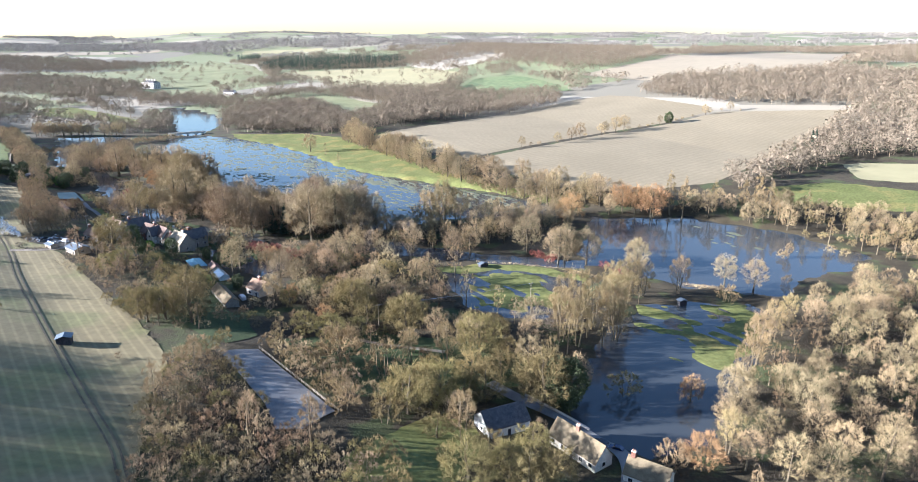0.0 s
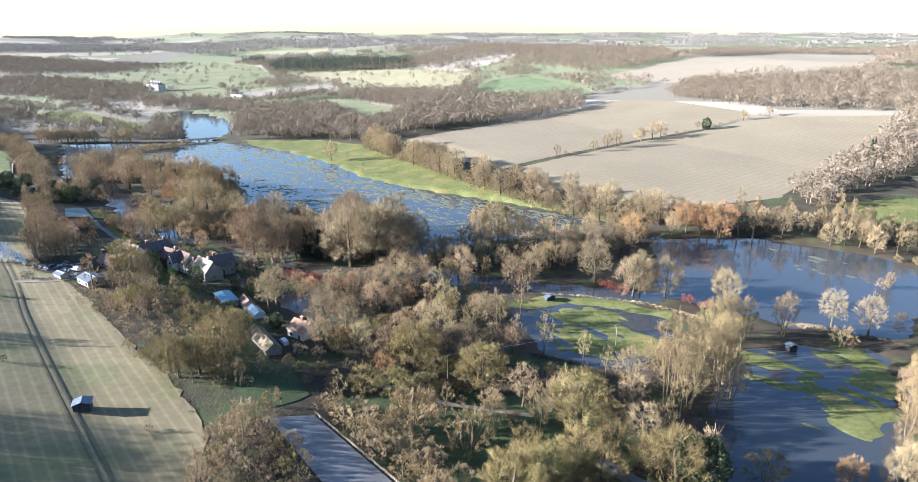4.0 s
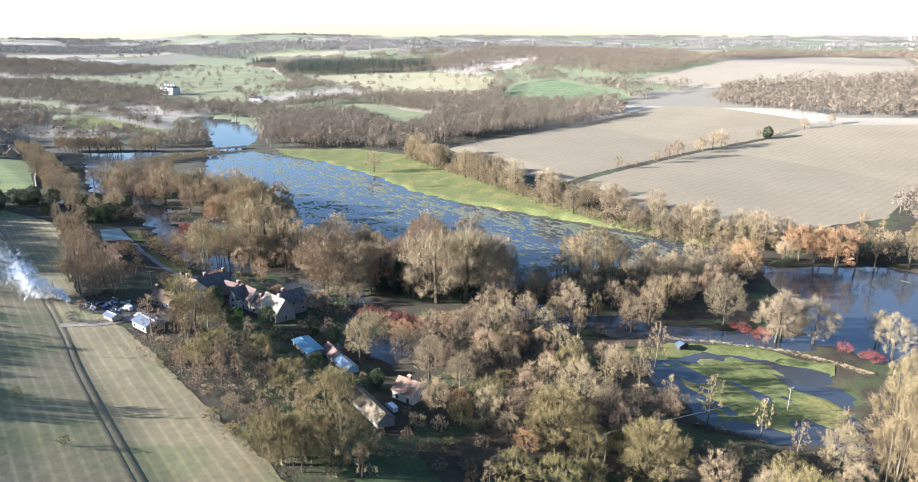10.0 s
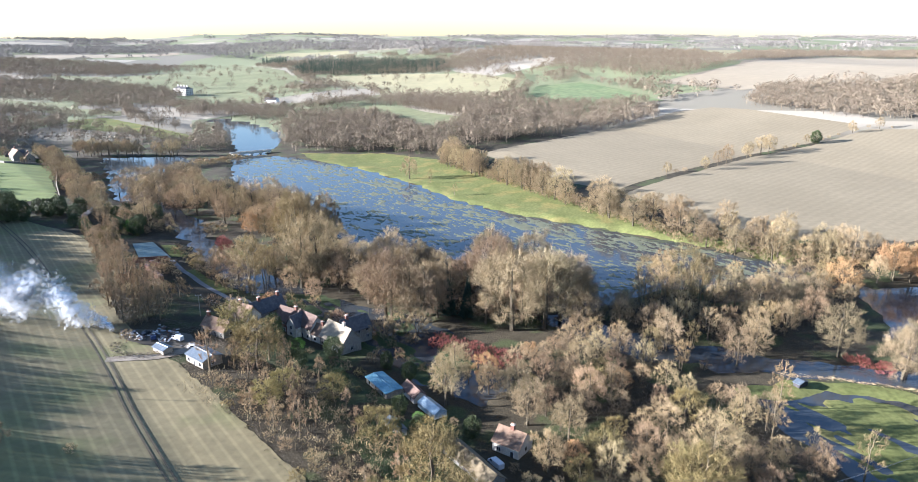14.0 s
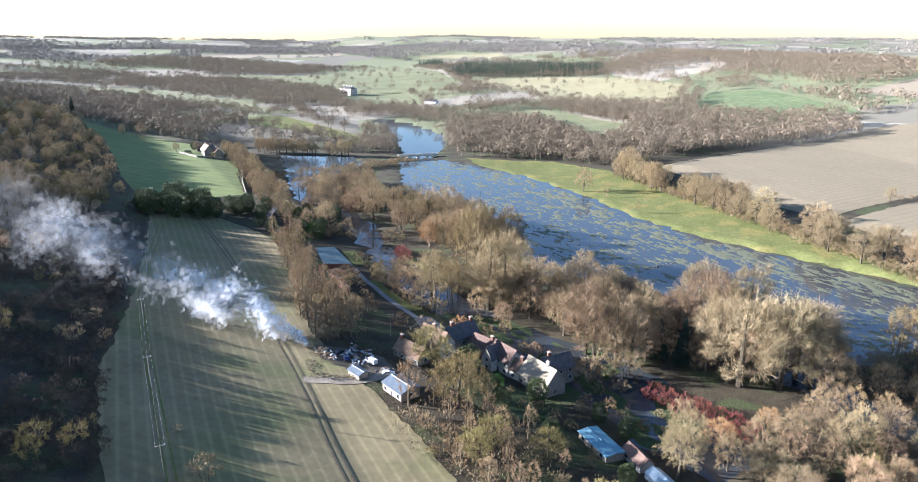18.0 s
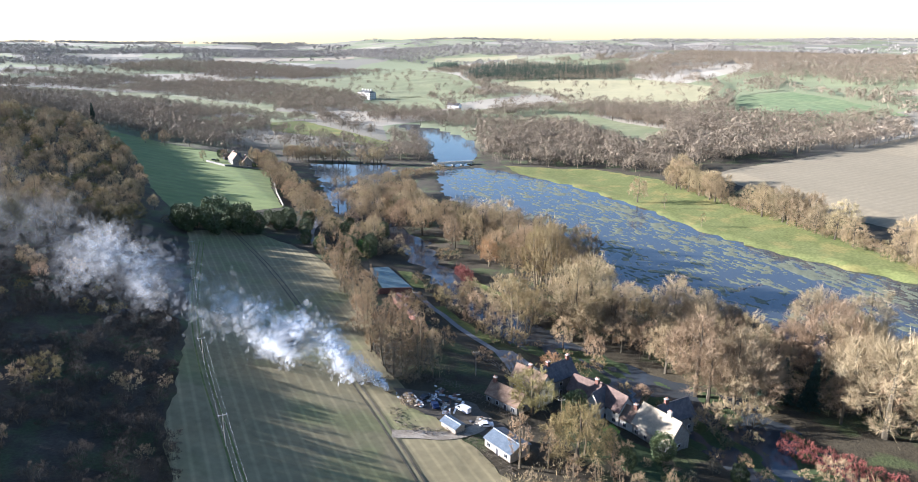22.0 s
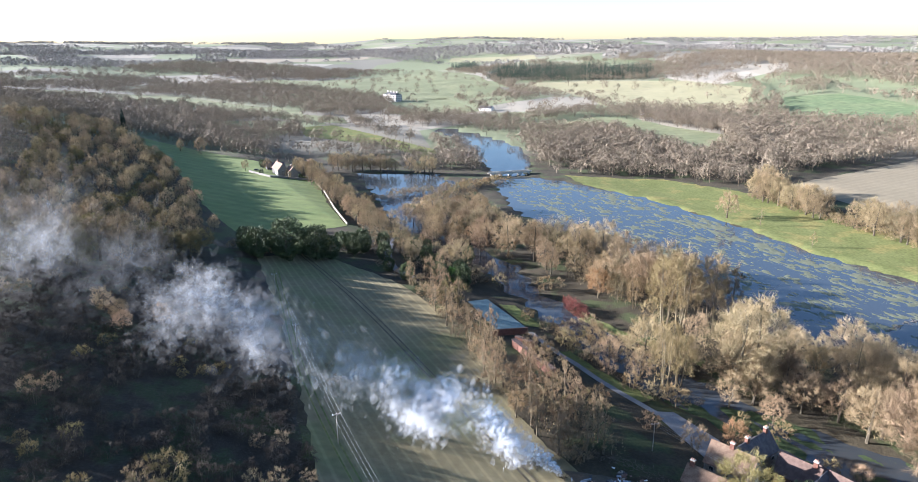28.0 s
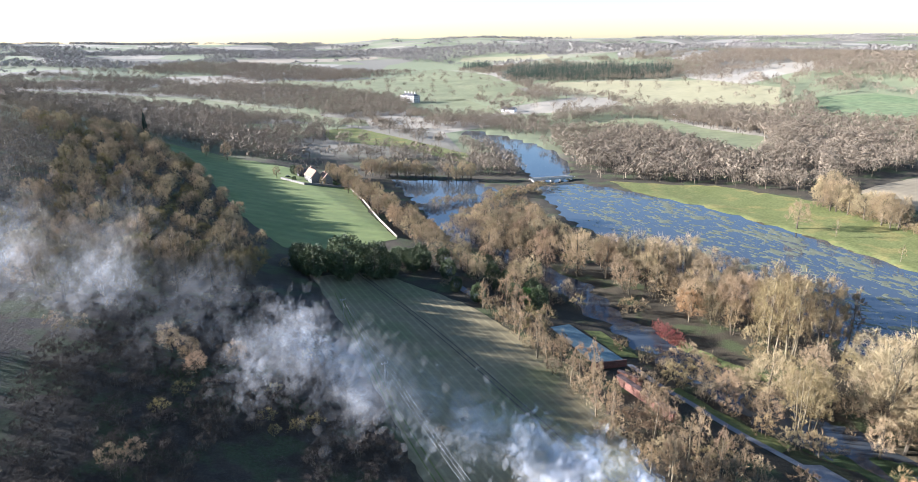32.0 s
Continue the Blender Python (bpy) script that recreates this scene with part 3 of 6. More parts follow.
def tree_data(seed, tall, wide, low, limbs=11, lobes=13, per=192, rise=40, width=0.100, stems=1, spread=0.0, thick=0.32):
    """Woody part (trunk and limbs) and twig crown of a bare tree. low: height of the lowest limbs; rise: the limbs' angle, in degrees."""
    r = np.random.default_rng(seed)
    wood, grown, lb, lw, ll = [], [], [], [], []
    for s in range(stems):
        a = 2 * np.pi * s / stems + r.uniform(0, 1)
        foot = np.array([np.cos(a), np.sin(a), 0]) * spread * (stems > 1)
        head = foot * (1 + (stems > 1) * 1.6) + [r.normal(0, 0.25), r.normal(0, 0.25), tall * r.uniform(0.82, 0.92)]
        knots = [foot - [0, 0, 0.3]] + [foot + (head - foot) * k + np.r_[r.normal(0, 0.18, 2), 0] for k in (0.35, 0.7)] + [head]
        rad = thick / math.sqrt(stems) * np.array([1.25, 0.8, 0.45, 0.08])
        for i in range(3):
            if i:
                grown.append((len(wood), len(wood) - 1, 5))
            wood.append(tube(knots[i], knots[i + 1], rad[i], rad[i + 1], 5))
        first = len(wood) - 3
        n = max(3, limbs // stems)
        for i in range(n):
            k = (i + r.uniform(0.2, 0.8)) / n
            zz = low + (tall * 0.86 - low) * k
            t = zz / tall / 0.88
            j = min(int(t * 3), 2)
            p = knots[j] + (knots[j + 1] - knots[j]) * np.clip(t * 3 - j, 0, 1)
            az = i * 2.4 + r.uniform(-0.5, 0.5)
            el = math.radians(rise + (72 - rise) * k ** 1.5 + r.uniform(-9, 9))
            d = np.array([np.cos(az) * np.cos(el), np.sin(az) * np.cos(el), np.sin(el)])
            c, half = (low * 0.7 + tall) / 2, (tall - low * 0.7) / 2
            # length to the crown's outline
            q = (p - [0, 0, c]) / [wide, wide, half]
            e = d / [wide, wide, half]
            A, B, C = e @ e, 2 * q @ e, q @ q - 1
            L = (-B + math.sqrt(max(B * B - 4 * A * C, 0.05))) / (2 * A) * r.uniform(0.62, 0.86)
            L = max(L, 0.8)
            bend = unit(d + [0, 0, 0.25])
            m = p + d * L * 0.5
            grown += [(len(wood), first + j, 0), (len(wood) + 1, len(wood), 3)]
            wood.append(tube(p, m, rad[0] * 0.15 * (1 - 0.5 * k), rad[0] * 0.07, 3))
            wood.append(tube(m, m + bend * L * 0.5, rad[0] * 0.07, 0.02, 3))
            lb.append(p), lw.append(unit(d * 0.8 + bend * 0.4)), ll.append(L)
    lb, lw, ll = np.array(lb), np.array(lw), np.array(ll)
    m = len(lb)
    # side branches
    k = np.repeat(np.arange(m), 4)
    t = r.uniform(0.25, 1.0, len(k))
    sb = lb[k] + lw[k] * (ll[k] * t)[:, None]
    sw = unit(lw[k] * 0.7 + r.normal(0, 0.55, (len(k), 3)) + [0, 0, 0.3])
    v1 = blades(sb, sw, np.clip((0.25 + 0.3 * r.random(len(k))) * wide, 0.6, 4), np.full(len(k), width), r)
    # rounded brushes of fine twigs, which together make the crown
    lobes = lobes + lobes // 4
    base, half = low * 0.4, (tall - low * 0.4) / 2
    i = np.arange(lobes)
    up = 1 - 1.84 * (i + 0.5) / lobes
    az = i * 2.39996 + r.uniform(0, 6.28)
    out = np.stack([np.cos(az) * np.sqrt(1 - up ** 2), np.sin(az) * np.sqrt(1 - up ** 2), up], 1)
    size = 0.42 * wide * r.uniform(0.7, 1.25, lobes)
    tall_by = min(1.9, max(0.8, half / wide))
    heart = out * (r.uniform(0.5, 0.82, lobes))[:, None] * [wide, wide, half * 0.86] + [0, 0, base + half]
    # each lobe is a bunch of sprays, and each spray a fan of fine twigs from one branch end
    fans = max(7, per // 11)
    j = np.repeat(i, fans)
    u = unit(unit(r.normal(size=(len(j), 3))) + out[j] * 0.6 + [0, 0, 0.3])
    root = heart[j] + u * (size[j] * r.uniform(0.25, 0.72, len(j)))[:, None] * [1, 1, tall_by]
    aim_at = unit(u * 0.8 + r.normal(0, 0.25, (len(j), 3)) + [0, 0, 0.15 + rise / 110])
    reach = size[j] * r.uniform(0.4, 0.72, len(j)) * (0.7 + 0.3 * tall_by)
    v3 = blades(root - aim_at * (reach * 0.5)[:, None], aim_at, reach * 1.2, np.full(len(j), width * 0.6), r)
    f = np.repeat(np.arange(len(j)), 32)
    along = r.uniform(-0.15, 0.6, len(f))
    tb = root[f] + aim_at[f] * (reach[f] * along)[:, None] + r.normal(0, 0.15, (len(f), 3)) * reach[f][:, None]
    tw = unit(aim_at[f] + r.normal(0, 0.45, (len(f), 3)))
    v2 = np.concatenate([v3, blades(tb, tw, reach[f] * r.uniform(0.3, 0.62, len(f)), 0.54 * width * r.uniform(0.6, 1.2, len(f)), r)])
    v = np.concatenate([v1, v2])
    wv, wf = joined(wood)
    at = np.cumsum([0] + [len(w[0]) for w in wood]).tolist()
    wf += [[at[a], at[a] + 1, at[b] + c] for a, b, c in grown]
    return (wv, wf), (v, np.arange(len(v)).reshape(-1, 3))


def leafy_data(seed, tall, wide, low, count=700, size=0.55, cone=False):
    """Trunk and a crown of many small leaf clumps."""
    r = np.random.default_rng(seed)
    u = unit(r.normal(size=(count, 3)))
    rad = r.uniform(0.55, 1.0, count) ** 0.6
    lump = 1 + 0.18 * np.sin(u[:, 0] * 5 + seed) * np.cos(u[:, 1] * 4 + u[:, 2] * 5)
    if cone:
        h = 1 - np.sqrt(r.random(count))
        a = r.uniform(0, 6.28, count)
        q = wide * (1 - h) * (0.75 + 0.25 * np.cos(a * 5 + h * 40)) * r.uniform(0.6, 1, count)
        p = np.stack([np.cos(a) * q, np.sin(a) * q, low + h * (tall - low)], 1)
        out = np.stack([np.cos(a), np.sin(a), np.full(count, -0.25)], 1)
    else:
        p = u * (rad * lump)[:, None] * [wide, wide, (tall - low) / 2] + [0, 0, (tall + low) / 2]
        out = u
    d = unit(out + r.normal(0, 0.5, (count, 3)))
    side = unit(np.cross(d, r.normal(size=(count, 3))))
    s = size * r.uniform(0.6, 1.3, count)[:, None]
    v = np.stack([p - side * s * 0.5, p + side * s * 0.5, p + d * s, ], 1).reshape(-1, 3)
    return joined([tube((0, 0, -0.3), (0, 0, low + (tall - low) * 0.3), 0.28, 0.18, 5), tube((0, 0, low + (tall - low) * 0.3), (0, 0, tall * 0.92), 0.18, 0.03, 4)]), \
        (v, np.arange(len(v)).reshape(-1, 3))


KINDS = {}


def kind_of_tree(name, label, category, mat, bark, variants, leafy=False, whole=False, **shape):
    made = []
    for i in range(variants):
        wood, crown = (leafy_data if leafy else tree_data)(hash_of(name) + i * 17, **shape)
        made.append((mesh_of(name + "_trunk", wood[0], wood[1], bark), mesh_of(name + "_crown", crown[0], crown[1], mat)))
    KINDS[name] = (made, label, category, whole)


def hash_of(text):
    return sum(ord(c) * (i + 3) for i, c in enumerate(text)) % 9973


PLANTED = []


def plant(kind, x, y, size=1.0, turn=None, squash=1.0, sink=0.0, label=""):
    made, text, category, whole = KINDS[kind]
    r = random.Random(int(x * 131 + y * 7919))
    wood, crown = made[r.randrange(len(made))]
    size *= 1.15
    z = max(height(x, y), -0.6) - sink
    m = Matrix.LocRotScale((x, y, z), Euler((r.uniform(-0.04, 0.04), r.uniform(-0.04, 0.04), r.uniform(0, 6.28) if turn is None else turn)),
                           (size * r.uniform(0.94, 1.06) * squash, size * r.uniform(0.94, 1.06) * squash, size * r.uniform(0.93, 1.07)))
    name = kind
    ob = new(name)
    ob.empty_display_size = 0.5
    ob.matrix_world = m
    tagged(ob, label or text, category, group=category + " of the valley" if category in ("tree", "bush") else "")
    for nm, me in (("trunk", wood), ("crown", crown)):
        p = new(nm, me)
        p.parent = ob
    PLANTED.append((x, y))
    return ob


BARE = dict(tall=18, wide=6.8, low=2.6, limbs=13, lobes=15, per=185, width=0.115, thick=0.42, rise=40)
kind_of_tree("bare_tree", "bare grey-brown broadleaf tree with a round twiggy crown", "tree", M_TWIG, M_BARK, 3, **BARE)
kind_of_tree("ash_tree", "tall bare ash with a grey-brown open crown", "tree", M_TWIG, M_BARK, 3, **{**BARE, "tall": 20, "wide": 6.0, "rise": 52, "low": 3.5, "per": 155})
kind_of_tree("lime_tree", "bare lime with a dense domed grey-brown crown", "tree", M_DUN, M_BARK, 3, **{**BARE, "tall": 17, "wide": 7.0, "rise": 42, "low": 1.2, "per": 208})
kind_of_tree("olive_tree", "bare oak with an olive-green lichened crown", "tree", M_OLIVE, M_BARK, 3, tall=13.5, wide=7.2, low=1.2, limbs=14, lobes=17, per=178, width=0.131, rise=25, thick=0.5)
kind_of_tree("pink_tree", "bare tree with a pinkish-brown twig crown", "tree", M_PINK, M_BARK, 3, tall=17, wide=6.6, low=1.5, limbs=14, lobes=15, per=192, width=0.115, rise=48, thick=0.4)
kind_of_tree("straw_willow", "tall straw-coloured willow with many upright stems", "tree", M_STRAW, M_PALEBARK, 3, tall=18, wide=4.6, low=1.0, limbs=15, lobes=13, per=163, width=0.108, rise=75, stems=3, spread=0.7)
kind_of_tree("poplar", "narrow pale poplar with upswept branches", "tree", M_STRAW, M_PALEBARK, 3, tall=22, wide=2.9, low=1.0, limbs=18, lobes=12, per=133, width=0.115, rise=90, thick=0.3)
kind_of_tree("young_alder", "slender bare sapling with a sparse pale crown", "tree", M_STRAW, M_PALEBARK, 3, tall=13.5, wide=2.8, low=1.2, limbs=14, lobes=9, per=71, width=0.093, rise=60, thick=0.18)
kind_of_tree("orange_willow", "round willow with orange-tan winter twigs", "tree", M_ORANGE, M_PALEBARK, 2, tall=13, wide=6.2, low=0.6, limbs=16, lobes=15, per=192, width=0.115, rise=48, stems=2, spread=0.5)
kind_of_tree("birch", "slim birch with a russet twig crown", "tree", M_RUSSET, M_PALEBARK, 3, tall=13, wide=2.6, low=1.0, limbs=14, lobes=10, per=111, width=0.093, rise=80, thick=0.26)
BUSH = dict(tall=5.0, wide=3.2, low=0.0, limbs=9, lobes=9, per=111, width=0.093, rise=40, stems=3, spread=0.5, thick=0.12)
kind_of_tree("bush", "leafless brown bush with dense twigs", "bush", M_TWIG, M_BARK, 3, **BUSH)
kind_of_tree("thicket_bush", "low dark blackthorn thicket without leaves, shade in its colour", "bush", M_SHADEBRUSH, M_BARK, 3, **{**BUSH, "tall": 4.4, "wide": 3.6})
kind_of_tree("hawthorn_bush", "leafless grey-brown hawthorn bush", "bush", M_DUN, M_BARK, 2, **{**BUSH, "tall": 5.6})
kind_of_tree("olive_bush", "leafless olive-brown bush with dense twigs", "bush", M_OLIVE, M_BARK, 2, **BUSH)
kind_of_tree("russet_bush", "russet brown thicket bush without leaves", "bush", M_RUSSET, M_BARK, 2, **{**BUSH, "tall": 4.2, "rise": 60})
kind_of_tree("straw_bush", "straw-coloured bare willow bush", "bush", M_STRAW, M_PALEBARK, 2, **{**BUSH, "rise": 55})
kind_of_tree("dogwood", "bare dogwood bush with red stems", "bush", M_RED, M_RED, 2, tall=2.8, wide=2.6, low=0.0, limbs=12, lobes=11, per=130, width=0.055, rise=80, stems=3, spread=0.6, thick=0.08)
kind_of_tree("evergreen", "dark evergreen tree with a dense crown", "tree", M_IVY, M_BARK, 3, leafy=True, tall=11, wide=4.2, low=0.4, count=4200, size=0.42)
kind_of_tree("clipped_evergreen", "bright green rounded evergreen shrub", "bush", M_GREEN, M_BARK, 1, leafy=True, tall=6, wide=3.2, low=0.2, count=2600, size=0.34)
kind_of_tree("conifer", "dark green conifer with a pointed crown", "tree", M_PINE, M_BARK, 2, leafy=True, tall=17, wide=3.6, low=0.8, count=3200, size=0.6, cone=True)


def scatter(poly, gap, kinds, seed, size=(0.8, 1.2), clear=(), limit=900):
    """Plant a stand of mixed kinds inside a polygon, no two nearer than gap metres. kinds: (name, share)."""
    r = random.Random(seed)
    xs, ys = [p[0] for p in poly], [p[1] for p in poly]
    area = (max(xs) - min(xs)) * (max(ys) - min(ys))
    cell, taken, n = gap, {}, 0
    names = [k for k, s in kinds for _ in range(max(1, round(s * 40)))]
    for px, py in PLANTED:
        taken.setdefault((int(px // cell), int(py // cell)), []).append((px, py))
    q = np.random.default_rng(seed)
    tries = int(area / gap / gap * 6)
    X, Y = q.uniform(min(xs), max(xs), tries), q.uniform(min(ys), max(ys), tries)
    ok = inside(X, Y, poly) > 0
    for p in clear:
        ok &= inside(X, Y, p) < -1.5
    for x, y in zip(X[ok].tolist(), Y[ok].tolist()):
        c = (int(x // cell), int(y // cell))
        if any((x - a) ** 2 + (y - b) ** 2 < gap * gap for i in (-1, 0, 1) for j in (-1, 0, 1) for a, b in taken.get((c[0] + i, c[1] + j), ())):
            continue
        taken.setdefault(c, []).append((x, y))
        plant(r.choice(names), x, y, r.uniform(*size))
        n += 1
        if n >= limit:
            return


def facets(centre, normal, size, r):
    """Small three-cornered tufts that face along the normals."""
    a = unit(np.cross(normal, r.normal(size=normal.shape)))
    b = np.cross(normal, a)
    s, out = np.asarray(size)[:, None], []
    for k in range(3):
        t = 2.094 * k + r.uniform(-0.5, 0.5, len(centre))[:, None]
        out.append(centre + s * (a * np.cos(t) + b * np.sin(t)))
    return np.stack(out, 1).reshape(-1, 3)


def crowns(P, r, tall, wide, tufts, twigs, cone=False, tuft=0.2, thin=0.05):
    """Corner points of many crowns at the places P: tufts lying along lumpy domes of several heads, upright twigs, and a stem each."""
    n = len(P)
    s = r.uniform(0.68, 1.3, n)
    k = np.repeat(np.arange(n), tufts)
    v = [np.zeros((0, 3))]
    if cone and tufts:
        a, h = r.uniform(0, 6.28, len(k)), 1 - np.sqrt(r.random(len(k)))
        ring = np.stack([np.cos(a), np.sin(a)], 1) * (wide * (1.05 - h) * (0.8 + 0.2 * np.cos(5 * a)))[:, None]
        off = np.c_[ring, tall * (0.08 + 0.92 * h)]
        face = unit(np.stack([np.cos(a), np.sin(a), np.full(len(k), 0.35)], 1) + r.normal(0, 0.15, (len(k), 3)))
    elif tufts:
        # five heads a crown: one on top, the others round it
        heads = 5
        az = np.arange(heads) * 1.571 + r.uniform(0, 6.28, (n, 1)) + r.normal(0, 0.3, (n, heads))
        mid = np.stack([np.cos(az) * 0.5 * wide, np.sin(az) * 0.5 * wide, tall * r.uniform(0.46, 0.62, (n, heads))], 2)
        mid[:, 0] = np.c_[r.normal(0, 0.08, (n, 2)) * wide, np.full(n, tall * 0.68)]
        big = r.uniform(0.42, 0.62, (n, heads)) * wide
        h = r.integers(0, heads, len(k))
        u = unit(r.normal(size=(len(k), 3)) + unit(mid[k, h] - [0, 0, tall * 0.45]) * 0.8)
        off = mid[k, h] + u * (big[k, h] * r.uniform(0.82, 1.08, len(k)))[:, None] * [1, 1, min(1.3, 0.55 * tall / wide)]
        face = unit(u + r.normal(0, 0.22, u.shape))
    if tufts:
        v.append(facets(P[k] + off * s[k][:, None], face, wide * s[k] * r.uniform(0.5, 1.0, len(k)) * tuft, r))
    if twigs:
        k = np.repeat(np.arange(n), twigs)
        u = unit(r.normal(size=(len(k), 3)) + [0, 0, 0.5])
        base = P[k] + (u * (r.uniform(0.45, 0.95, len(k)))[:, None] * [wide, wide, tall * 0.42] + [0, 0, tall * 0.54]) * s[k][:, None]
        v.append(blades(base, unit(u * 0.8 + r.normal(0, 0.3, u.shape) + [0, 0, 0.5]), 0.17 * tall * r.uniform(0.6, 1.2, len(k)), thin * wide * r.uniform(0.5, 1.2, len(k)), r))
    v.append(blades(P - [0, 0, 0.5], unit(np.tile([[0.0, 0.0, 1.0]], (n, 1)) + r.normal(0, 0.04, (n, 3))), tall * 0.7 * s, np.full(n, 0.05 * tall), r))
    return np.concatenate(v)


def wood_stuff(name, label, polys, gap, seed, mat, tall=12, wide=4.5, tufts=40, twigs=26, cone=False, clear=(), keep=None, tuft=0.2, thin=0.05):
    """A wood too wide to count: many crowns in one mesh. keep: which places (arrays x, y) carry a tree."""
    r = np.random.default_rng(seed)
    spots = []
    for poly in polys:
        xs, ys = [p[0] for p in poly], [p[1] for p in poly]
        gx, gy = np.meshgrid(np.arange(min(xs), max(xs), gap), np.arange(min(ys), max(ys), gap))
        x, y = gx.ravel() + r.uniform(-0.48, 0.48, gx.size) * gap, gy.ravel() + r.uniform(-0.48, 0.48, gx.size) * gap
        ok = inside(x, y, poly) > 0
        if keep:
            ok &= keep(x, y, r)
        for c in clear:
            ok &= inside(x, y, c) < -3
        spots.append(np.c_[x[ok], y[ok]])
    P = np.concatenate(spots)
    P = np.c_[P, heights(P[:, 0], P[:, 1])]
    v = crowns(P, r, tall, wide, tufts, twigs, cone, tuft, thin)
    return tagged(new(name, mesh_of(name, v, np.arange(len(v)).reshape(-1, 3), mat)), label, "woodland", kind="stuff")


def rest_of_valley(x, y, r):
    """Woods, clumps and hedgerows: everywhere but on the fields, thinner in the open parts, and lines along the field edges."""
    n = grain(x, y, 230, 4) + 0.6 * grain(x, y, 80, 5)
    ok = (n > -0.22) | (r.random(len(x)) < 0.12)
    hedge = np.abs(grain(x, y, 330, 9)) < 0.035
    edge, on = np.zeros(len(x), bool), np.zeros(len(x), bool)
    for f in FAR_FIELDS + [PLOUGH_LOW, PLOUGH_UP, FARM, STRIP]:
        d = inside(x, y, f)
        on |= d > -4
        edge |= (d <= -4) & (d > -18)
    sparse = r.random(len(x)) < 0.05
    return np.where(on, sparse & (y > 1000) & (x < 0), ok | hedge | (edge & (r.random(len(x)) < 0.8)))


def far_downs(x, y, r):
    n = grain(x, y, 420, 14) + 0.7 * grain(x, y, 150, 15)
    hedge = (np.abs(grain(x, y, 500, 16)) < 0.04) | (np.abs(grain(x, y, 380, 17)) < 0.03)
    ok = (n > 0.12) | hedge
    for f in FAR_FIELDS:
        ok &= inside(x, y, f) < -4
    return ok


HILL_EDGE = [(-760, 790), (-640, 705), (-557, 630), (-470, 535), (-430, 490), (-410, 440), (-440, 390), (-500, 400), (-560, 500), (-660, 610), (-800, 700)]
LAKE_SIDE = [[(p[0], p[1]) for p in FLOODS[1]], [(p[0], p[1]) for p in FLOODS[2]]]
wood_stuff("woodland", "bare winter woodland along the north side of the meadows", [
    [(-279, 774), (-239, 814), (-149, 800), (-90, 772), (-120, 735), (-181, 768)],
    [(-298, 800), (-193, 800), (-120, 790), (-60, 820), (-86, 916), (-35, 1055), (-150, 1180), (-254, 1069), (-300, 900)],
    [(-98, 775), (-50, 802), (19, 854), (133, 920), (149, 985), (-11, 1010), (-80, 868)]], 9.0, 3, M_FARWOOD, 14, 6.2, 90, 130,
    clear=FAR_FIELDS + LAKE_SIDE, tuft=0.15, thin=0.03)
wood_stuff("woodland", "bare winter wood on the hill above the ploughed fields", [
    [(255, 970), (323, 1075), (453, 1015), (560, 1010), (620, 842), (560, 659), (453, 659), (430, 735), (357, 800), (318, 833)],
    [(184, 480), (248, 548), (342, 639), (424, 733), (470, 660), (420, 560), (362, 520), (307, 523), (229, 470), (195, 430)]], 8.6, 4, M_FARWOOD, 13, 5.8, 80, 110,
    clear=[PLOUGH_LOW, PLOUGH_UP] + FAR_FIELDS, tuft=0.16, thin=0.03)
wood_stuff("woodland", "low bare scrub wood on the brow of the western hill", [[(-240, 190), (-268, 203), (-330, 215), (-420, 330), (-560, 330), (-520, 190)]], 5.4, 25, M_HILLWOOD, 3.8, 3.4, 30, 120, tuft=0.13, thin=0.02)
wood_stuff("woodland", "bare wood on the shaded western hillside", [[(-168, 140), (-205, 178), (-240, 190), (-520, 190), (-480, 60), (-180, 60), (-140, 100)],
    [(-950, 760), (-872, 820), (-720, 775), (-640, 705), (-557, 630), (-470, 535), (-430, 490), (-410, 440), (-460, 380), (-560, 330), (-800, 500)]], 10.5, 5, M_HILLWOOD, 12, 6.2, 60, 200, tuft=0.1, thin=0.017, clear=[HILL_EDGE])
PARK_NEAR = [(-900, 800), (-753, 790), (-600, 760), (-440, 765), (-330, 770), (-300, 840), (-40, 860), (20, 1010), (160, 1010), (160, 1250), (-900, 1250)]
wood_stuff("woodland", "bare park trees and clumps round the lake", [PARK_NEAR], 11.0, 38, M_FARWOOD, 14, 6.6, 120, 80, clear=LAKE_SIDE, keep=rest_of_valley, tuft=0.14, thin=0.028)
wood_stuff("woodland", "bare woods, park clumps and hedgerows across the valley", [
    [(-1750, 900), (-900, 800), (-753, 790), (-600, 760), (-440, 765), (-330, 770), (-300, 840), (-40, 860), (20, 1010), (160, 1010), (300, 1080), (560, 1030), (700, 1000), (1500, 1300),
     (1500, 2300), (-1750, 2300)]], 12.5, 8, M_FARWOOD, 14, 7.0, 58, 16, clear=LAKE_SIDE + [PARK_NEAR], keep=rest_of_valley, tuft=0.185)
wood_stuff("conifer_plantation", "dark conifer plantation behind a pale field", [[(-560, 1890), (-280, 1795), (-160, 1750), (-140, 1900), (-565, 2176)],
    [(-790, 2420), (-620, 2110), (-700, 2420)]], 8.5, 7, M_FARPINE, 24, 4.2, 34, 0, True, clear=FAR_FIELDS, tuft=0.30)
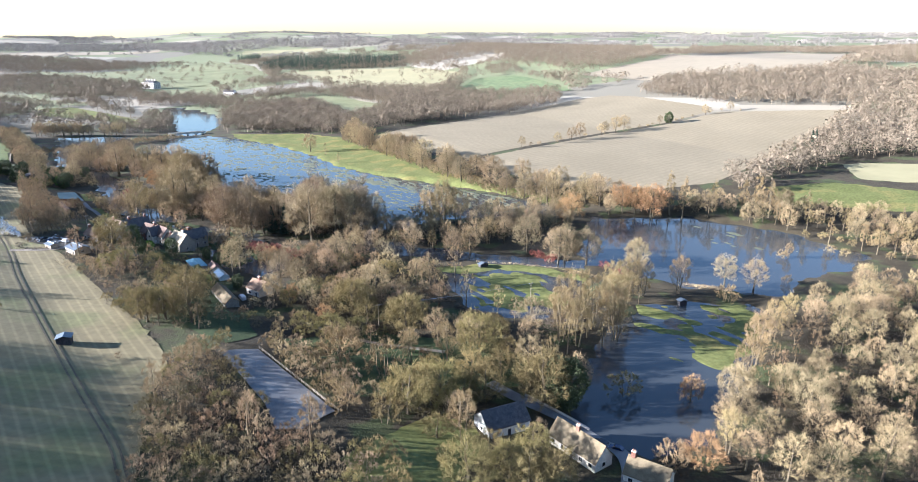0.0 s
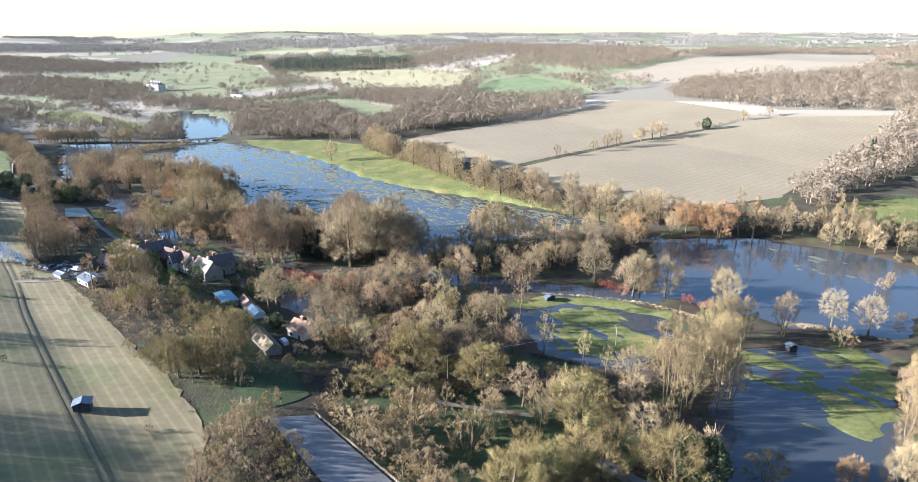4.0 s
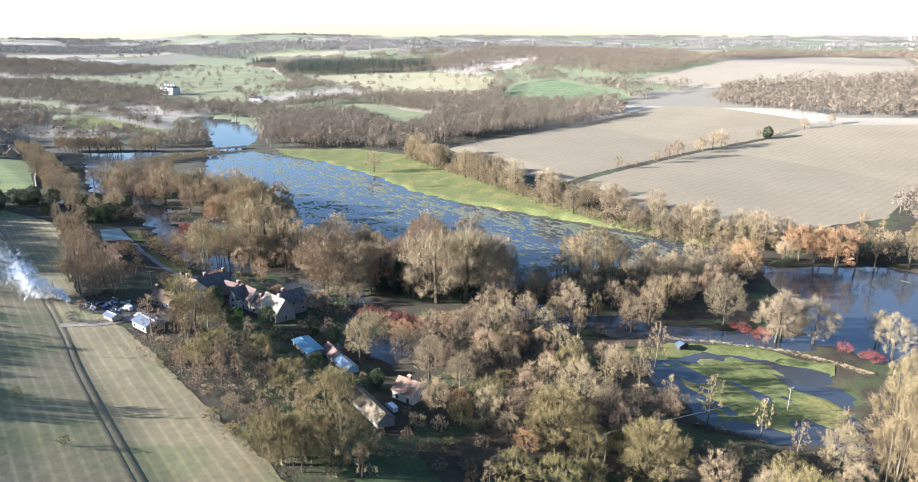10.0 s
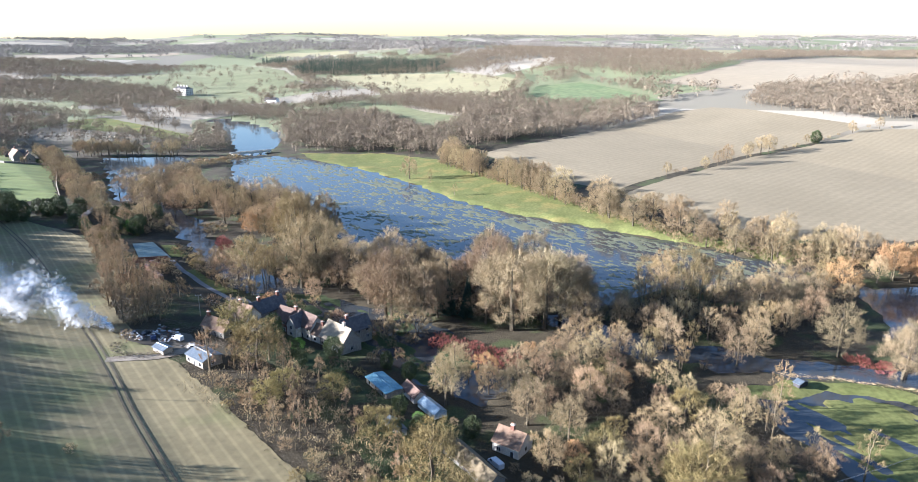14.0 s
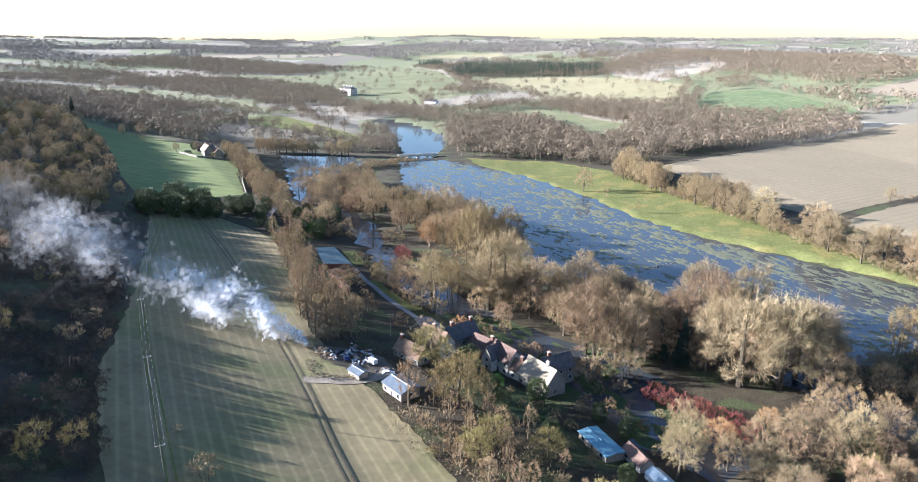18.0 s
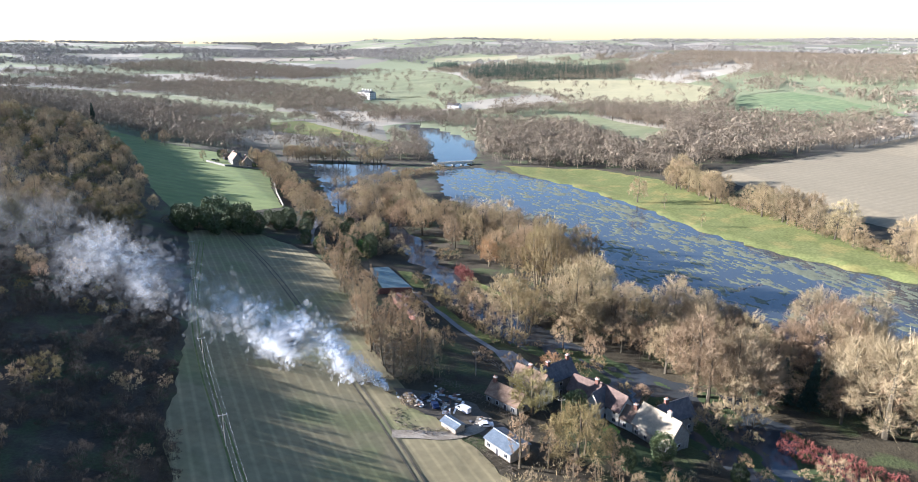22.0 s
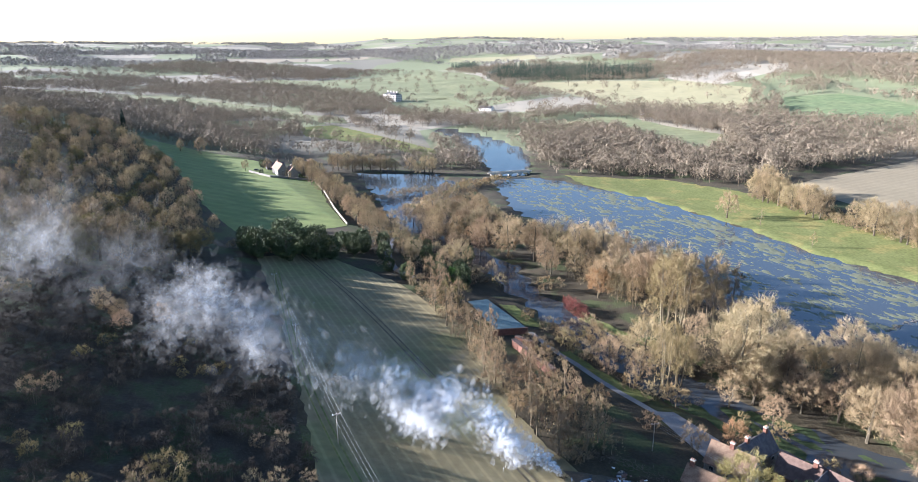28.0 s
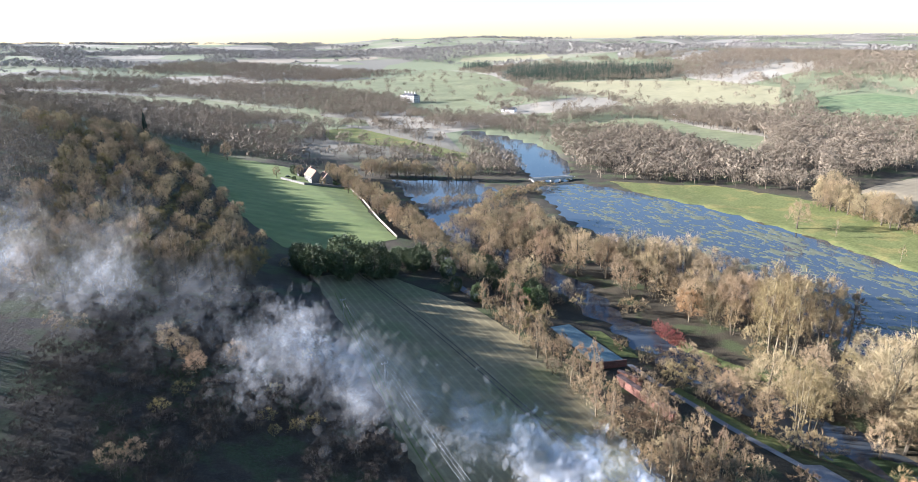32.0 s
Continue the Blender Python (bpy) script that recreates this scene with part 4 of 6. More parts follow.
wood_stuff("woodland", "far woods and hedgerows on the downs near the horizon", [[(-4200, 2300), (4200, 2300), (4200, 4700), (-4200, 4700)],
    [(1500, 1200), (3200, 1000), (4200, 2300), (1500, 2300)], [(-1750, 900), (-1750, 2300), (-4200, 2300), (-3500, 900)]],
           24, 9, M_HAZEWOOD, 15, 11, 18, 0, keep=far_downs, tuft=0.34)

def undergrowth(label, polys, gap, seed, mat, tall=3.2, clear=()):
    return wood_stuff("undergrowth", label, polys, gap, seed, mat, tall, tall * 0.75, 0, 60, clear=clear)


# ---------------------------------------------------------------- buildings
M_TILE_BROWN = material("weathered_brown_tiles", (0.136, 0.085, 0.055), (0.221, 0.153, 0.102), 1.4, 0.85, 0.25, 0.02, where="Object")
M_TILE_PALE = material("pale_lichened_tiles", (0.225, 0.189, 0.132), (0.315, 0.266, 0.189), 1.6, 0.9, 0.25, 0.02, where="Object")
M_TILE_RED = material("old_red_tiles", (0.094, 0.060, 0.046), (0.150, 0.101, 0.079), 1.4, 0.85, 0.25, 0.02, where="Object")
M_SLATE = material("dark_slate", (0.05, 0.05, 0.055), (0.10, 0.095, 0.095), 1.2, 0.6, 0.25, 0.01, where="Object")
M_THATCH = material("mossy_thatch", (0.112, 0.087, 0.052), (0.168, 0.136, 0.084), 1.8, 0.95, 0.2, 0.05, where="Object")
M_RENDER = material("cream_render", (0.42, 0.38, 0.31), (0.54, 0.50, 0.42), 2.5, 0.85, 0.3, 0.004, where="Object")
M_WHITE = material("white_paint", (0.58, 0.57, 0.54), (0.68, 0.67, 0.64), 2, 0.6, 0.4, where="Object")
M_FLINT = material("flint_wall", (0.13, 0.12, 0.10), (0.25, 0.235, 0.20), 0.5, 0.85, 0.12, 0.02, where="Object")
M_BRICK = material("red_brick", (0.108, 0.047, 0.032), (0.173, 0.086, 0.061), 0.6, 0.9, 0.12, 0.01, where="Object")
M_METALROOF = material("blue_grey_metal_sheet", (0.10, 0.122, 0.145), (0.15, 0.178, 0.205), 1.5, 0.45, 0.3, 0.01, metal=0.3, where="Object")
M_TEAL = material("teal_sheeting", (0.10, 0.22, 0.28), (0.15, 0.28, 0.34), 1.5, 0.5, 0.4, where="Object")
M_DARKWOOD = material("tarred_boards", (0.025, 0.025, 0.03), (0.06, 0.055, 0.055), 0.8, 0.8, 0.1, 0.01, where="Object")
M_GREYWOOD = material("weathered_boards", (0.20, 0.17, 0.13), (0.32, 0.28, 0.22), 0.8, 0.85, 0.1, 0.01, where="Object")
M_GLASSDARK = material("dark_window_glass", (0.015, 0.018, 0.02), (0.03, 0.034, 0.038), 1, 0.06, 0.4, where="Object", spec=0.6)
M_GREENHOUSE = material("greenhouse_glass", (0.30, 0.38, 0.42), (0.42, 0.50, 0.53), 0.8, 0.15, 0.3, where="Object", spec=0.7)
M_STONE = material("pale_limestone", (0.42, 0.39, 0.33), (0.55, 0.52, 0.45), 2, 0.85, 0.3, 0.01, where="Object")
M_POT = material("clay_pot", (0.35, 0.18, 0.11), (0.45, 0.25, 0.16), 0.4, 0.8, where="Object")
M_CARBLUE = material("dark_blue_car_paint", (0.012, 0.02, 0.06), (0.018, 0.03, 0.08), 1, 0.25, where="Object", spec=0.6)
M_CARBLACK = material("black_car_paint", (0.012, 0.012, 0.014), (0.02, 0.02, 0.022), 1, 0.25, where="Object", spec=0.6)
M_CARWHITE = material("white_van_paint", (0.504, 0.511, 0.518), (0.562, 0.569, 0.576), 1, 0.3, where="Object", spec=0.6)
M_TYRE = material("tyre_rubber", (0.015, 0.015, 0.015), (0.03, 0.03, 0.03), 0.4, 0.9, where="Object")
M_STEEL = material("galvanised_steel", (0.40, 0.41, 0.42), (0.5, 0.5, 0.5), 0.5, 0.4, metal=0.8, where="Object")


def part(name, verts, faces, mat, parent, label="", place=None):
    ob = new(name, mesh_of(name, [tuple(v) for v in verts], faces, mat))
    ob.parent = parent
    if place is not None:
        ob.matrix_basis = place
    if label:
        ob["label"] = label
    return ob


BOX_FACES = [[0, 3, 2, 1], [4, 5, 6, 7], [0, 1, 5, 4], [1, 2, 6, 5], [2, 3, 7, 6], [3, 0, 4, 7]]


def box(x0, x1, y0, y1, z0, z1, cut=0.0):
    """A box; with cut its upper edges are bevelled."""
    if not cut:
        return [(x0, y0, z0), (x1, y0, z0), (x1, y1, z0), (x0, y1, z0), (x0, y0, z1), (x1, y0, z1), (x1, y1, z1), (x0, y1, z1)], [list(f) for f in BOX_FACES]
    c = cut
    v = [(x0, y0, z0), (x1, y0, z0), (x1, y1, z0), (x0, y1, z0), (x0, y0, z1 - c), (x1, y0, z1 - c), (x1, y1, z1 - c), (x0, y1, z1 - c),
         (x0 + c, y0 + c, z1), (x1 - c, y0 + c, z1), (x1 - c, y1 - c, z1), (x0 + c, y1 - c, z1)]
    f = [[0, 3, 2, 1], [8, 9, 10, 11]]
    for a, b in ((0, 4), (4, 8)):
        f += [[a + i, a + (i + 1) % 4, b + (i + 1) % 4, b + i] for i in range(4)]
    return v, f


def prism(profile, y0, y1):
    """A profile of (x, z) points, anticlockwise seen from -y, drawn out along y."""
    n = len(profile)
    v = [(x, y0, z) for x, z in profile] + [(x, y1, z) for x, z in profile]
    return v, [list(range(n)), list(range(2 * n - 1, n - 1, -1))] + [[i, n + i, n + (i + 1) % n, (i + 1) % n] for i in range(n)]


def house(name, label, a, b, wide, eave, ridge, wall, roof, chimneys=(), bays=3, door=True, category="house", floors=None, over=0.35, glass=None, gable_wall=None):
    """A gabled building. a, b: the ends of its ridge on the plan; heights above the ground at its middle.
    chimneys: places along the ridge from 0 to 1. Its own x runs across, y along the ridge."""
    a, b = Vector(a), Vector(b)
    L, mid = (b - a).length, (a + b) / 2
    turn = math.atan2(b.y - a.y, b.x - a.x) - math.pi / 2
    ob = new(name)
    z = height(mid.x, mid.y)
    ob.matrix_world = Matrix.LocRotScale((mid.x, mid.y, max(z, 0.1)), Euler((0, 0, turn)), None)
    tagged(ob, label, category)
    w, l, deep = wide / 2, L / 2, 1.6
    part("wall", *prism([(-w, -deep), (w, -deep), (w, eave), (0, ridge - 0.12), (-w, eave)], -l, l), wall, ob)
    if gable_wall:
        for y in (-l - 0.03, l):
            part("gable", *prism([(-w + 0.05, 0), (w - 0.05, 0), (w - 0.05, eave), (0, ridge - 0.2), (-w + 0.05, eave)], y, y + 0.03), gable_wall, ob, "white rendered gable end")
    slope = (ridge - eave) / w
    for s in (-1, 1):
        e, k = s * (w + over), eave - slope * over
        top = [(0, ridge), (0, ridge + 0.2), (e, k + 0.2), (e, k)]
        if s > 0:
            top = top[::-1]
        part("roof_slope", *prism(top, -l - over, l + over), roof, ob)
    part("ridge_cap", *prism([(-0.16, ridge + 0.14), (0.16, ridge + 0.14), (0.08, ridge + 0.32), (-0.08, ridge + 0.32)], -l - over, l + over), roof, ob)
    for y in chimneys:
        y = -l + y * L
        stack = part("chimney", *box(-0.42, 0.42, y - 0.55, y + 0.55, ridge - 1.0, ridge + 1.5), M_BRICK if roof is not M_TILE_PALE else M_RENDER, ob, "rendered chimney stack")
        part("cap", *box(-0.52, 0.52, y - 0.65, y + 0.65, ridge + 1.5, ridge + 1.66), M_STONE, stack)
        for dy in (-0.28, 0.28):
            v, f = tube((0, y + dy, ridge + 1.66), (0, y + dy, ridge + 2.15), 0.16, 0.13, 6)
            part("chimney_pot", v, f, M_POT, stack)
    floors = floors if floors is not None else (2 if eave > 4.2 else 1)
    for s in (-1, 1):
        for fl in range(floors):
            for i in range(bays):
                y = -l + L * (i + 0.5) / bays
                z0 = 0.9 + fl * 2.7
                if z0 + 1.2 > eave:
                    continue
                if fl == 0 and door and i == bays // 2 and s > 0:
                    d = part("door", *box(s * w - 0.02, s * w + 0.05, y - 0.5, y + 0.5, 0, 2.05), M_DARKWOOD, ob)
                    part("door_frame", *box(s * w - 0.02, s * w + 0.035, y - 0.62, y + 0.62, 0, 2.17), M_WHITE, d)
                    continue
                fr = part("window", *box(s * w - 0.03, s * w + 0.06, y - 0.62, y + 0.62, z0 - 0.06, z0 + 1.26), M_WHITE, ob)
                for h in (-0.56, 0.03):
                    part("pane", *box(s * w - 0.02, s * w + 0.075, y + h, y + h + 0.53, z0, z0 + 1.2), glass or M_GLASSDARK, fr)
    if wide > 5 and eave > 2.8:
        for s in (-1, 1):
            for fl in range(floors):
                z0 = 0.9 + fl * 2.7
                y0 = s * (l + (0.05 if gable_wall else 0.0))
                fr = part("window", *box(-0.62, 0.62, min(y0 - 0.04 * s, y0 + 0.06 * s), max(y0 - 0.04 * s, y0 + 0.06 * s), z0 - 0.06, z0 + 1.26), M_WHITE, ob)
                for h in (-0.56, 0.03):
                    part("pane", *box(h, h + 0.53, min(y0, y0 + 0.075 * s), max(y0, y0 + 0.075 * s), z0, z0 + 1.2), glass or M_GLASSDARK, fr)
    return ob


house("cottage", "low cottage wing with a sunlit brown tiled roof", (-198, 339.3), (-187.4, 333.0), 6.5, 3, 6, M_FLINT, M_TILE_BROWN, (0.08,), 4)
house("manor_house", "tall gabled village house with a white gable end", (-191.5, 347.8), (-181.5, 341.8), 7.6, 5.6, 10, M_FLINT, M_TILE_BROWN, (0.45,), 3, gable_wall=M_RENDER)
house("house_wing", "dark slated house wing beside the mill stream", (-185, 348.5), (-175.5, 359), 7, 6, 10, M_FLINT, M_SLATE, (0.3, 0.9), 3)
house("house_wing", "brick house wing with an old red tiled roof", (-173.5, 351.5), (-165, 346), 7, 5, 9, M_BRICK, M_TILE_RED, (0.85,), 3)
house("house_wing", "rendered house wing with old red tiles", (-165, 348), (-157, 341), 7, 5, 9, M_RENDER, M_TILE_RED, (), 3)
house("house_gable", "white gabled front of the old house", (-163.2, 347), (-167.2, 341.3), 5.2, 4.8, 8.6, M_RENDER, M_SLATE, (), 2, gable_wall=M_RENDER)
house("link_building", "low white link building with a tiled roof", (-157.4, 340.8), (-151.6, 337), 5.5, 3.4, 6.6, M_RENDER, M_TILE_BROWN, (0.5,), 2)
house("barn_house", "flint barn house with a broad pale tiled roof", (-152.2, 339.2), (-142.4, 330.4), 9, 4, 9, M_FLINT, M_TILE_PALE, (0.7,), 4)
house("house_wing", "dark tiled back wing of the barn house", (-148, 339.6), (-139.1, 346.8), 7, 5, 9, M_FLINT, M_SLATE, (0.25,), 3)
house("workshop", "timber workshop with a blue-grey metal roof", (-193, 314.4), (-185.0, 308.3), 7.2, 2.9, 4.1, M_GREYWOOD, M_METALROOF, (), 3, category="shed")
house("yard_shed", "small green-grey yard shed", (-208, 319), (-203, 315.6), 3.6, 2.0, 2.7, M_GREYWOOD, M_METALROOF, (), 1, category="shed")
house("pool_house", "low building with a flat teal sheet roof", (-131.2, 308.2), (-123.4, 297.4), 6.0, 2.4, 2.8, M_GREYWOOD, M_TEAL, (), 3, category="shed")
house("greenhouse", "lean glass greenhouse in a walled garden", (-113.8, 293.8), (-108.3, 286.2), 4.6, 1.7, 3.0, M_GREENHOUSE, M_GREENHOUSE, (), 3, category="greenhouse", glass=M_GREENHOUSE, over=0.1)
house("brick_shed", "small brick garden shed with red tiles", (-119.6, 302.5), (-115, 295), 4.4, 2.3, 4.0, M_RENDER, M_TILE_RED, (), 2, category="shed")
house("garden_shed", "small pale blue garden shed", (-122.8, 279), (-118.8, 272.8), 3.2, 1.9, 2.8, M_WHITE, M_METALROOF, (), 1, category="shed")
house("thatched_cottage", "cream cottage with a brown hipped roof", (-91, 273.8), (-84, 269.2), 8.2, 3.4, 6.2, M_RENDER, M_TILE_BROWN, (0.5,), 2)
house("thatched_barn", "long low barn with a straw-coloured thatched roof", (-104.5, 267.5), (-93, 251), 5.6, 2.5, 4.6, M_FLINT, M_THATCH, (), 3, category="barn")
house("lakeside_cottage", "white cottage with a dark roof by the lane", (6.5, 165.2), (18.6, 171), 9, 3.2, 6.8, M_WHITE, M_SLATE, (), 3)
house("lane_cottage", "long cottage with a mossy thatched roof beside the water", (28.0, 162.5), (38.2, 148.7), 6.6, 3.0, 6.9, M_RENDER, M_THATCH, (0.45,), 5)
house("corner_cottage", "small thatched cottage at the lane corner", (44, 146), (53, 140), 7, 3, 6.2, M_RENDER, M_THATCH, (0.1,), 3)
house("farmhouse", "stone farmhouse with steep gables", (-508, 702), (-496, 690), 9, 5.5, 10.5, M_FLINT, M_TILE_BROWN, (0.3,), 4, gable_wall=M_FLINT)
house("farmhouse_wing", "gabled stone wing of the farmhouse", (-494, 698), (-486, 689), 8, 5.5, 9.5, M_FLINT, M_TILE_BROWN, (0.6,), 3, gable_wall=M_FLINT)
house("farm_barn", "low dark farm barn behind a hedge", (-524, 712), (-512, 722), 8, 3, 6, M_DARKWOOD, M_SLATE, (), 3, category="barn")
house("farm_barn", "low farm outbuilding with brown tiles", (-480, 702), (-470, 712), 7, 3, 6, M_GREYWOOD, M_TILE_BROWN, (), 3, category="barn")
house("lodge", "white park lodge among bare trees", (-448, 1288), (-426, 1282), 10, 4.5, 8, M_WHITE, M_SLATE, (0.3,), 4)
house("lodge", "small white house at the park edge", (-190, 1205), (-178, 1205), 8, 3.5, 6.5, M_WHITE, M_SLATE, (), 3)
for (x, y), (u, v) in (((-1530, 3150), (-1440, 3180)), ((-1420, 3190), (-1350, 3215)), ((-1250, 3230), (-1180, 3250))):
    house("farm_barn", "large grey-brown barn on the far downs", (x, y), (u, v), 26, 7, 11, M_GREYWOOD, M_TILE_RED, (), 4, category="barn")


def mansion(x, y, turn):
    ob = new("mansion")
    ob.matrix_world = pose(x, y, height(x, y), 0, 0, turn)
    tagged(ob, "large pale stone mansion with a dark hipped roof", "house")
    part("wall", *box(-17, 17, -9, 9, -2, 12.5), M_STONE, ob)
    part("cornice", *box(-17.5, 17.5, -9.5, 9.5, 12.5, 13.2), M_STONE, ob)
    v = [(-16.5, -8.5, 13.2), (16.5, -8.5, 13.2), (16.5, 8.5, 13.2), (-16.5, 8.5, 13.2), (-11, -2, 17), (11, -2, 17), (11, 2, 17), (-11, 2, 17)]
    part("roof", v, [list(f) for f in BOX_FACES], M_SLATE, ob)
    for cx in (-12, -4, 4, 12):
        st = part("chimney", *box(cx - 1.2, cx + 1.2, -0.8, 0.8, 14, 20), M_STONE, ob)
        part("cap", *box(cx - 1.4, cx + 1.4, -1, 1, 20, 20.4), M_STONE, st)
    part("portico", *prism([(-5, 12.6), (5, 12.6), (0, 15.6)], -10.2, -8), M_STONE, ob)
    for i in range(9):
        for fl in range(3):
            cx, z0 = -15 + i * 3.75, 1.2 + fl * 4
            fr = part("window", *box(cx - 0.8, cx + 0.8, -9.12, -8.95, z0, z0 + 2.3), M_WHITE, ob)
            part("pane", *box(cx - 0.65, cx + 0.65, -9.16, -9.0, z0 + 0.15, z0 + 2.15), M_GLASSDARK, fr)
    for i in range(4):
        for fl in range(3):
            cy, z0 = -6.6 + i * 4.4, 1.2 + fl * 4
            for s in (-1, 1):
                fr = part("window", *box(s * 17.02 - 0.08, s * 17.02 + 0.08, cy - 0.8, cy + 0.8, z0, z0 + 2.3), M_WHITE, ob)
                part("pane", *box(s * 17.05 - 0.1, s * 17.05 + 0.1, cy - 0.65, cy + 0.65, z0 + 0.15, z0 + 2.15), M_GLASSDARK, fr)


mansion(-655, 1440, -25)


def bridge(a, b, wide=5.0, arches=4):
    a, b = Vector(a), Vector(b)
    L, mid = (b - a).length, (a + b) / 2
    ob = new("stone_bridge")
    ob.matrix_world = Matrix.LocRotScale((mid.x, mid.y, 0), Euler((0, 0, math.atan2(b.y - a.y, b.x - a.x))), None)
    tagged(ob, "low pale stone bridge with arches over the river", "bridge")
    step = L / arches
    for i in range(arches):
        x0 = -L / 2 + i * step
        prof = [(x0, -1.0), (x0 + 0.7, -1.0)]
        for k in range(9):
            t = math.pi * k / 8
            prof.append((x0 + step / 2 - math.cos(t) * (step / 2 - 0.7), 0.2 + math.sin(t) * 1.7))
        prof += [(x0 + step - 0.7, -1.0), (x0 + step, -1.0), (x0 + step, 2.7), (x0, 2.7)]
        part("arch", *prism(prof, -wide / 2, wide / 2), M_STONE, ob)
    for s in (-1, 1):
        part("parapet", *box(-L / 2 - 2, L / 2 + 2, s * wide / 2 - 0.2, s * wide / 2 + 0.2, 2.7, 3.6), M_STONE, ob)
    part("deck", *box(-L / 2 - 3, L / 2 + 3, -wide / 2 + 0.2, wide / 2 - 0.2, 2.55, 2.74), M_TRACK, ob)


bridge((-328, 753), (-297, 771))


def hut(name, label, x, y, turn, w, d, h, wall=None):
    ob = new(name)
    ob.matrix_world = pose(x, y, max(height(x, y), -0.15), 0, 0, turn)
    tagged(ob, label, "shed")
    n = int(w / 0.45)
    part("wall", *box(-w / 2 + 0.05, w / 2 - 0.05, -d / 2 + 0.05, d / 2 - 0.05, -0.5, h), wall or M_DARKWOOD, ob)
    for s in (-1, 1):
        for i in range(n):
            x0 = -w / 2 + w * i / n
            part("board", *box(x0 + 0.02, x0 + w / n - 0.02, s * d / 2 - 0.03, s * d / 2 + 0.03, -0.2, h), wall or M_DARKWOOD, ob)
    for s in (-1, 1):
        top = [(0, h + 0.7), (0, h + 0.8), (s * (w / 2 + 0.4), h + 0.02), (s * (w / 2 + 0.4), h - 0.08)]
        part("roof_slope", *prism(top if s < 0 else top[::-1], -d / 2 - 0.35, d / 2 + 0.35), M_METALROOF if wall is None else M_SLATE, ob)
    part("door", *box(-0.5, 0.5, -d / 2 - 0.08, -d / 2 - 0.02, 0, 1.95), wall or M_DARKWOOD, ob)
    return ob


hut("field_hut", "dark tarred field hut standing on stubble", -134.5, 205, 20, 4.4, 3.6, 2.6)
hut("meadow_hut", "small dark hut standing in the flooded meadow", 95.4, 262, 10, 3.2, 2.6, 2.2)
hut("log_shelter", "dark log shelter at the meadow edge", 12, 309, 30, 4.5, 2.2, 1.6)


def vehicle(name, label, x, y, turn, paint, van=False, length=4.2):
    ob = new(name)
    ob.matrix_world = pose(x, y, height(x, y) + 0.12, 0, 0, turn)
    tagged(ob, label, "van" if van else "car")
    l, w = length / 2, 0.88
    if van:
        prof = [(-l, 0.35), (l, 0.35), (l, 0.95), (l - 0.7, 1.15), (l - 1.3, 1.9), (-l, 1.95)]
        glass = [(l - 0.74, 1.2), (l - 1.28, 1.84), (l - 1.9, 1.84), (l - 1.9, 1.2)]
    else:
        prof = [(-l, 0.35), (l, 0.35), (l, 0.72), (l - 1.1, 0.88), (l - 1.75, 1.38), (-l + 1.0, 1.42), (-l + 0.25, 0.95), (-l, 0.9)]
        glass = [(l - 1.2, 0.92), (l - 1.78, 1.33), (-l + 1.05, 1.36), (-l + 0.5, 0.98)]
    part("body", *prism(prof, -w, w), paint, ob)
    part("side_glass", *prism(glass, -w - 0.012, w + 0.012), M_GLASSDARK, ob)
    for sx in (-l + 0.8, l - 0.8):
        for sy in (-w - 0.03, w + 0.03):
            v, f = tube((sx, sy - 0.1, 0.32), (sx, sy + 0.1, 0.32), 0.32, 0.32, 10)
            f = f + [list(range(9, -1, -1)), list(range(10, 20))]
            wh = part("wheel", v, f, M_TYRE, ob)
            v, f = tube((sx, sy - 0.11, 0.32), (sx, sy + 0.11, 0.32), 0.18, 0.18, 8)
            part("rim", v, f + [list(range(7, -1, -1)), list(range(8, 16))], M_STEEL, wh)
    for sy in (-0.6, 0.6):
        part("headlight", *box(l - 0.06, l + 0.02, sy - 0.16, sy + 0.16, 0.6, 0.76), M_STEEL, ob)


vehicle("parked_car", "black car parked beside the lane", 40.1, 161.2, 140, M_CARBLACK)
vehicle("parked_car", "dark blue car parked beside the lane", 43.6, 157.4, 150, M_CARBLUE)
vehicle("parked_van", "white van beside the thatched barn", -92.6, 262.4, 125, M_CARWHITE, True, 5.2)
vehicle("parked_car", "dark old car standing in the yard", -217.5, 331.2, 60, M_CARBLACK)
vehicle("parked_car", "dark blue car standing in the yard", -213.6, 327.6, 120, M_CARBLUE)
vehicle("parked_van", "white van standing in the scrap yard", -204.8, 327.6, 150, M_CARWHITE, True, 4.8)
vehicle("parked_car", "pale car standing among scrap", -196.6, 321.4, 20, M_CARWHITE)
vehicle("parked_car", "black car on the farm yard", -527, 700, 20, M_CARBLACK)


def utility_pole(x, y, turn, tall=9.0):
    ob = new("utility_pole")
    ob.matrix_world = pose(x, y, max(height(x, y), -0.2), 0, 0, turn)
    tagged(ob, "wooden utility pole with a crossarm", "pole", group="utility poles")
    part("pole", *tube((0, 0, -0.5), (0, 0, tall), 0.15, 0.1, 7), M_GREYWOOD, ob)
    part("crossarm", *box(-1.1, 1.1, -0.07, 0.07, tall - 0.55, tall - 0.38), M_GREYWOOD, ob)
    for x0 in (-0.95, 0, 0.95):
        part("insulator", *tube((x0, 0, tall - 0.38), (x0, 0, tall - 0.1), 0.07, 0.05, 6), M_WHITE, ob)


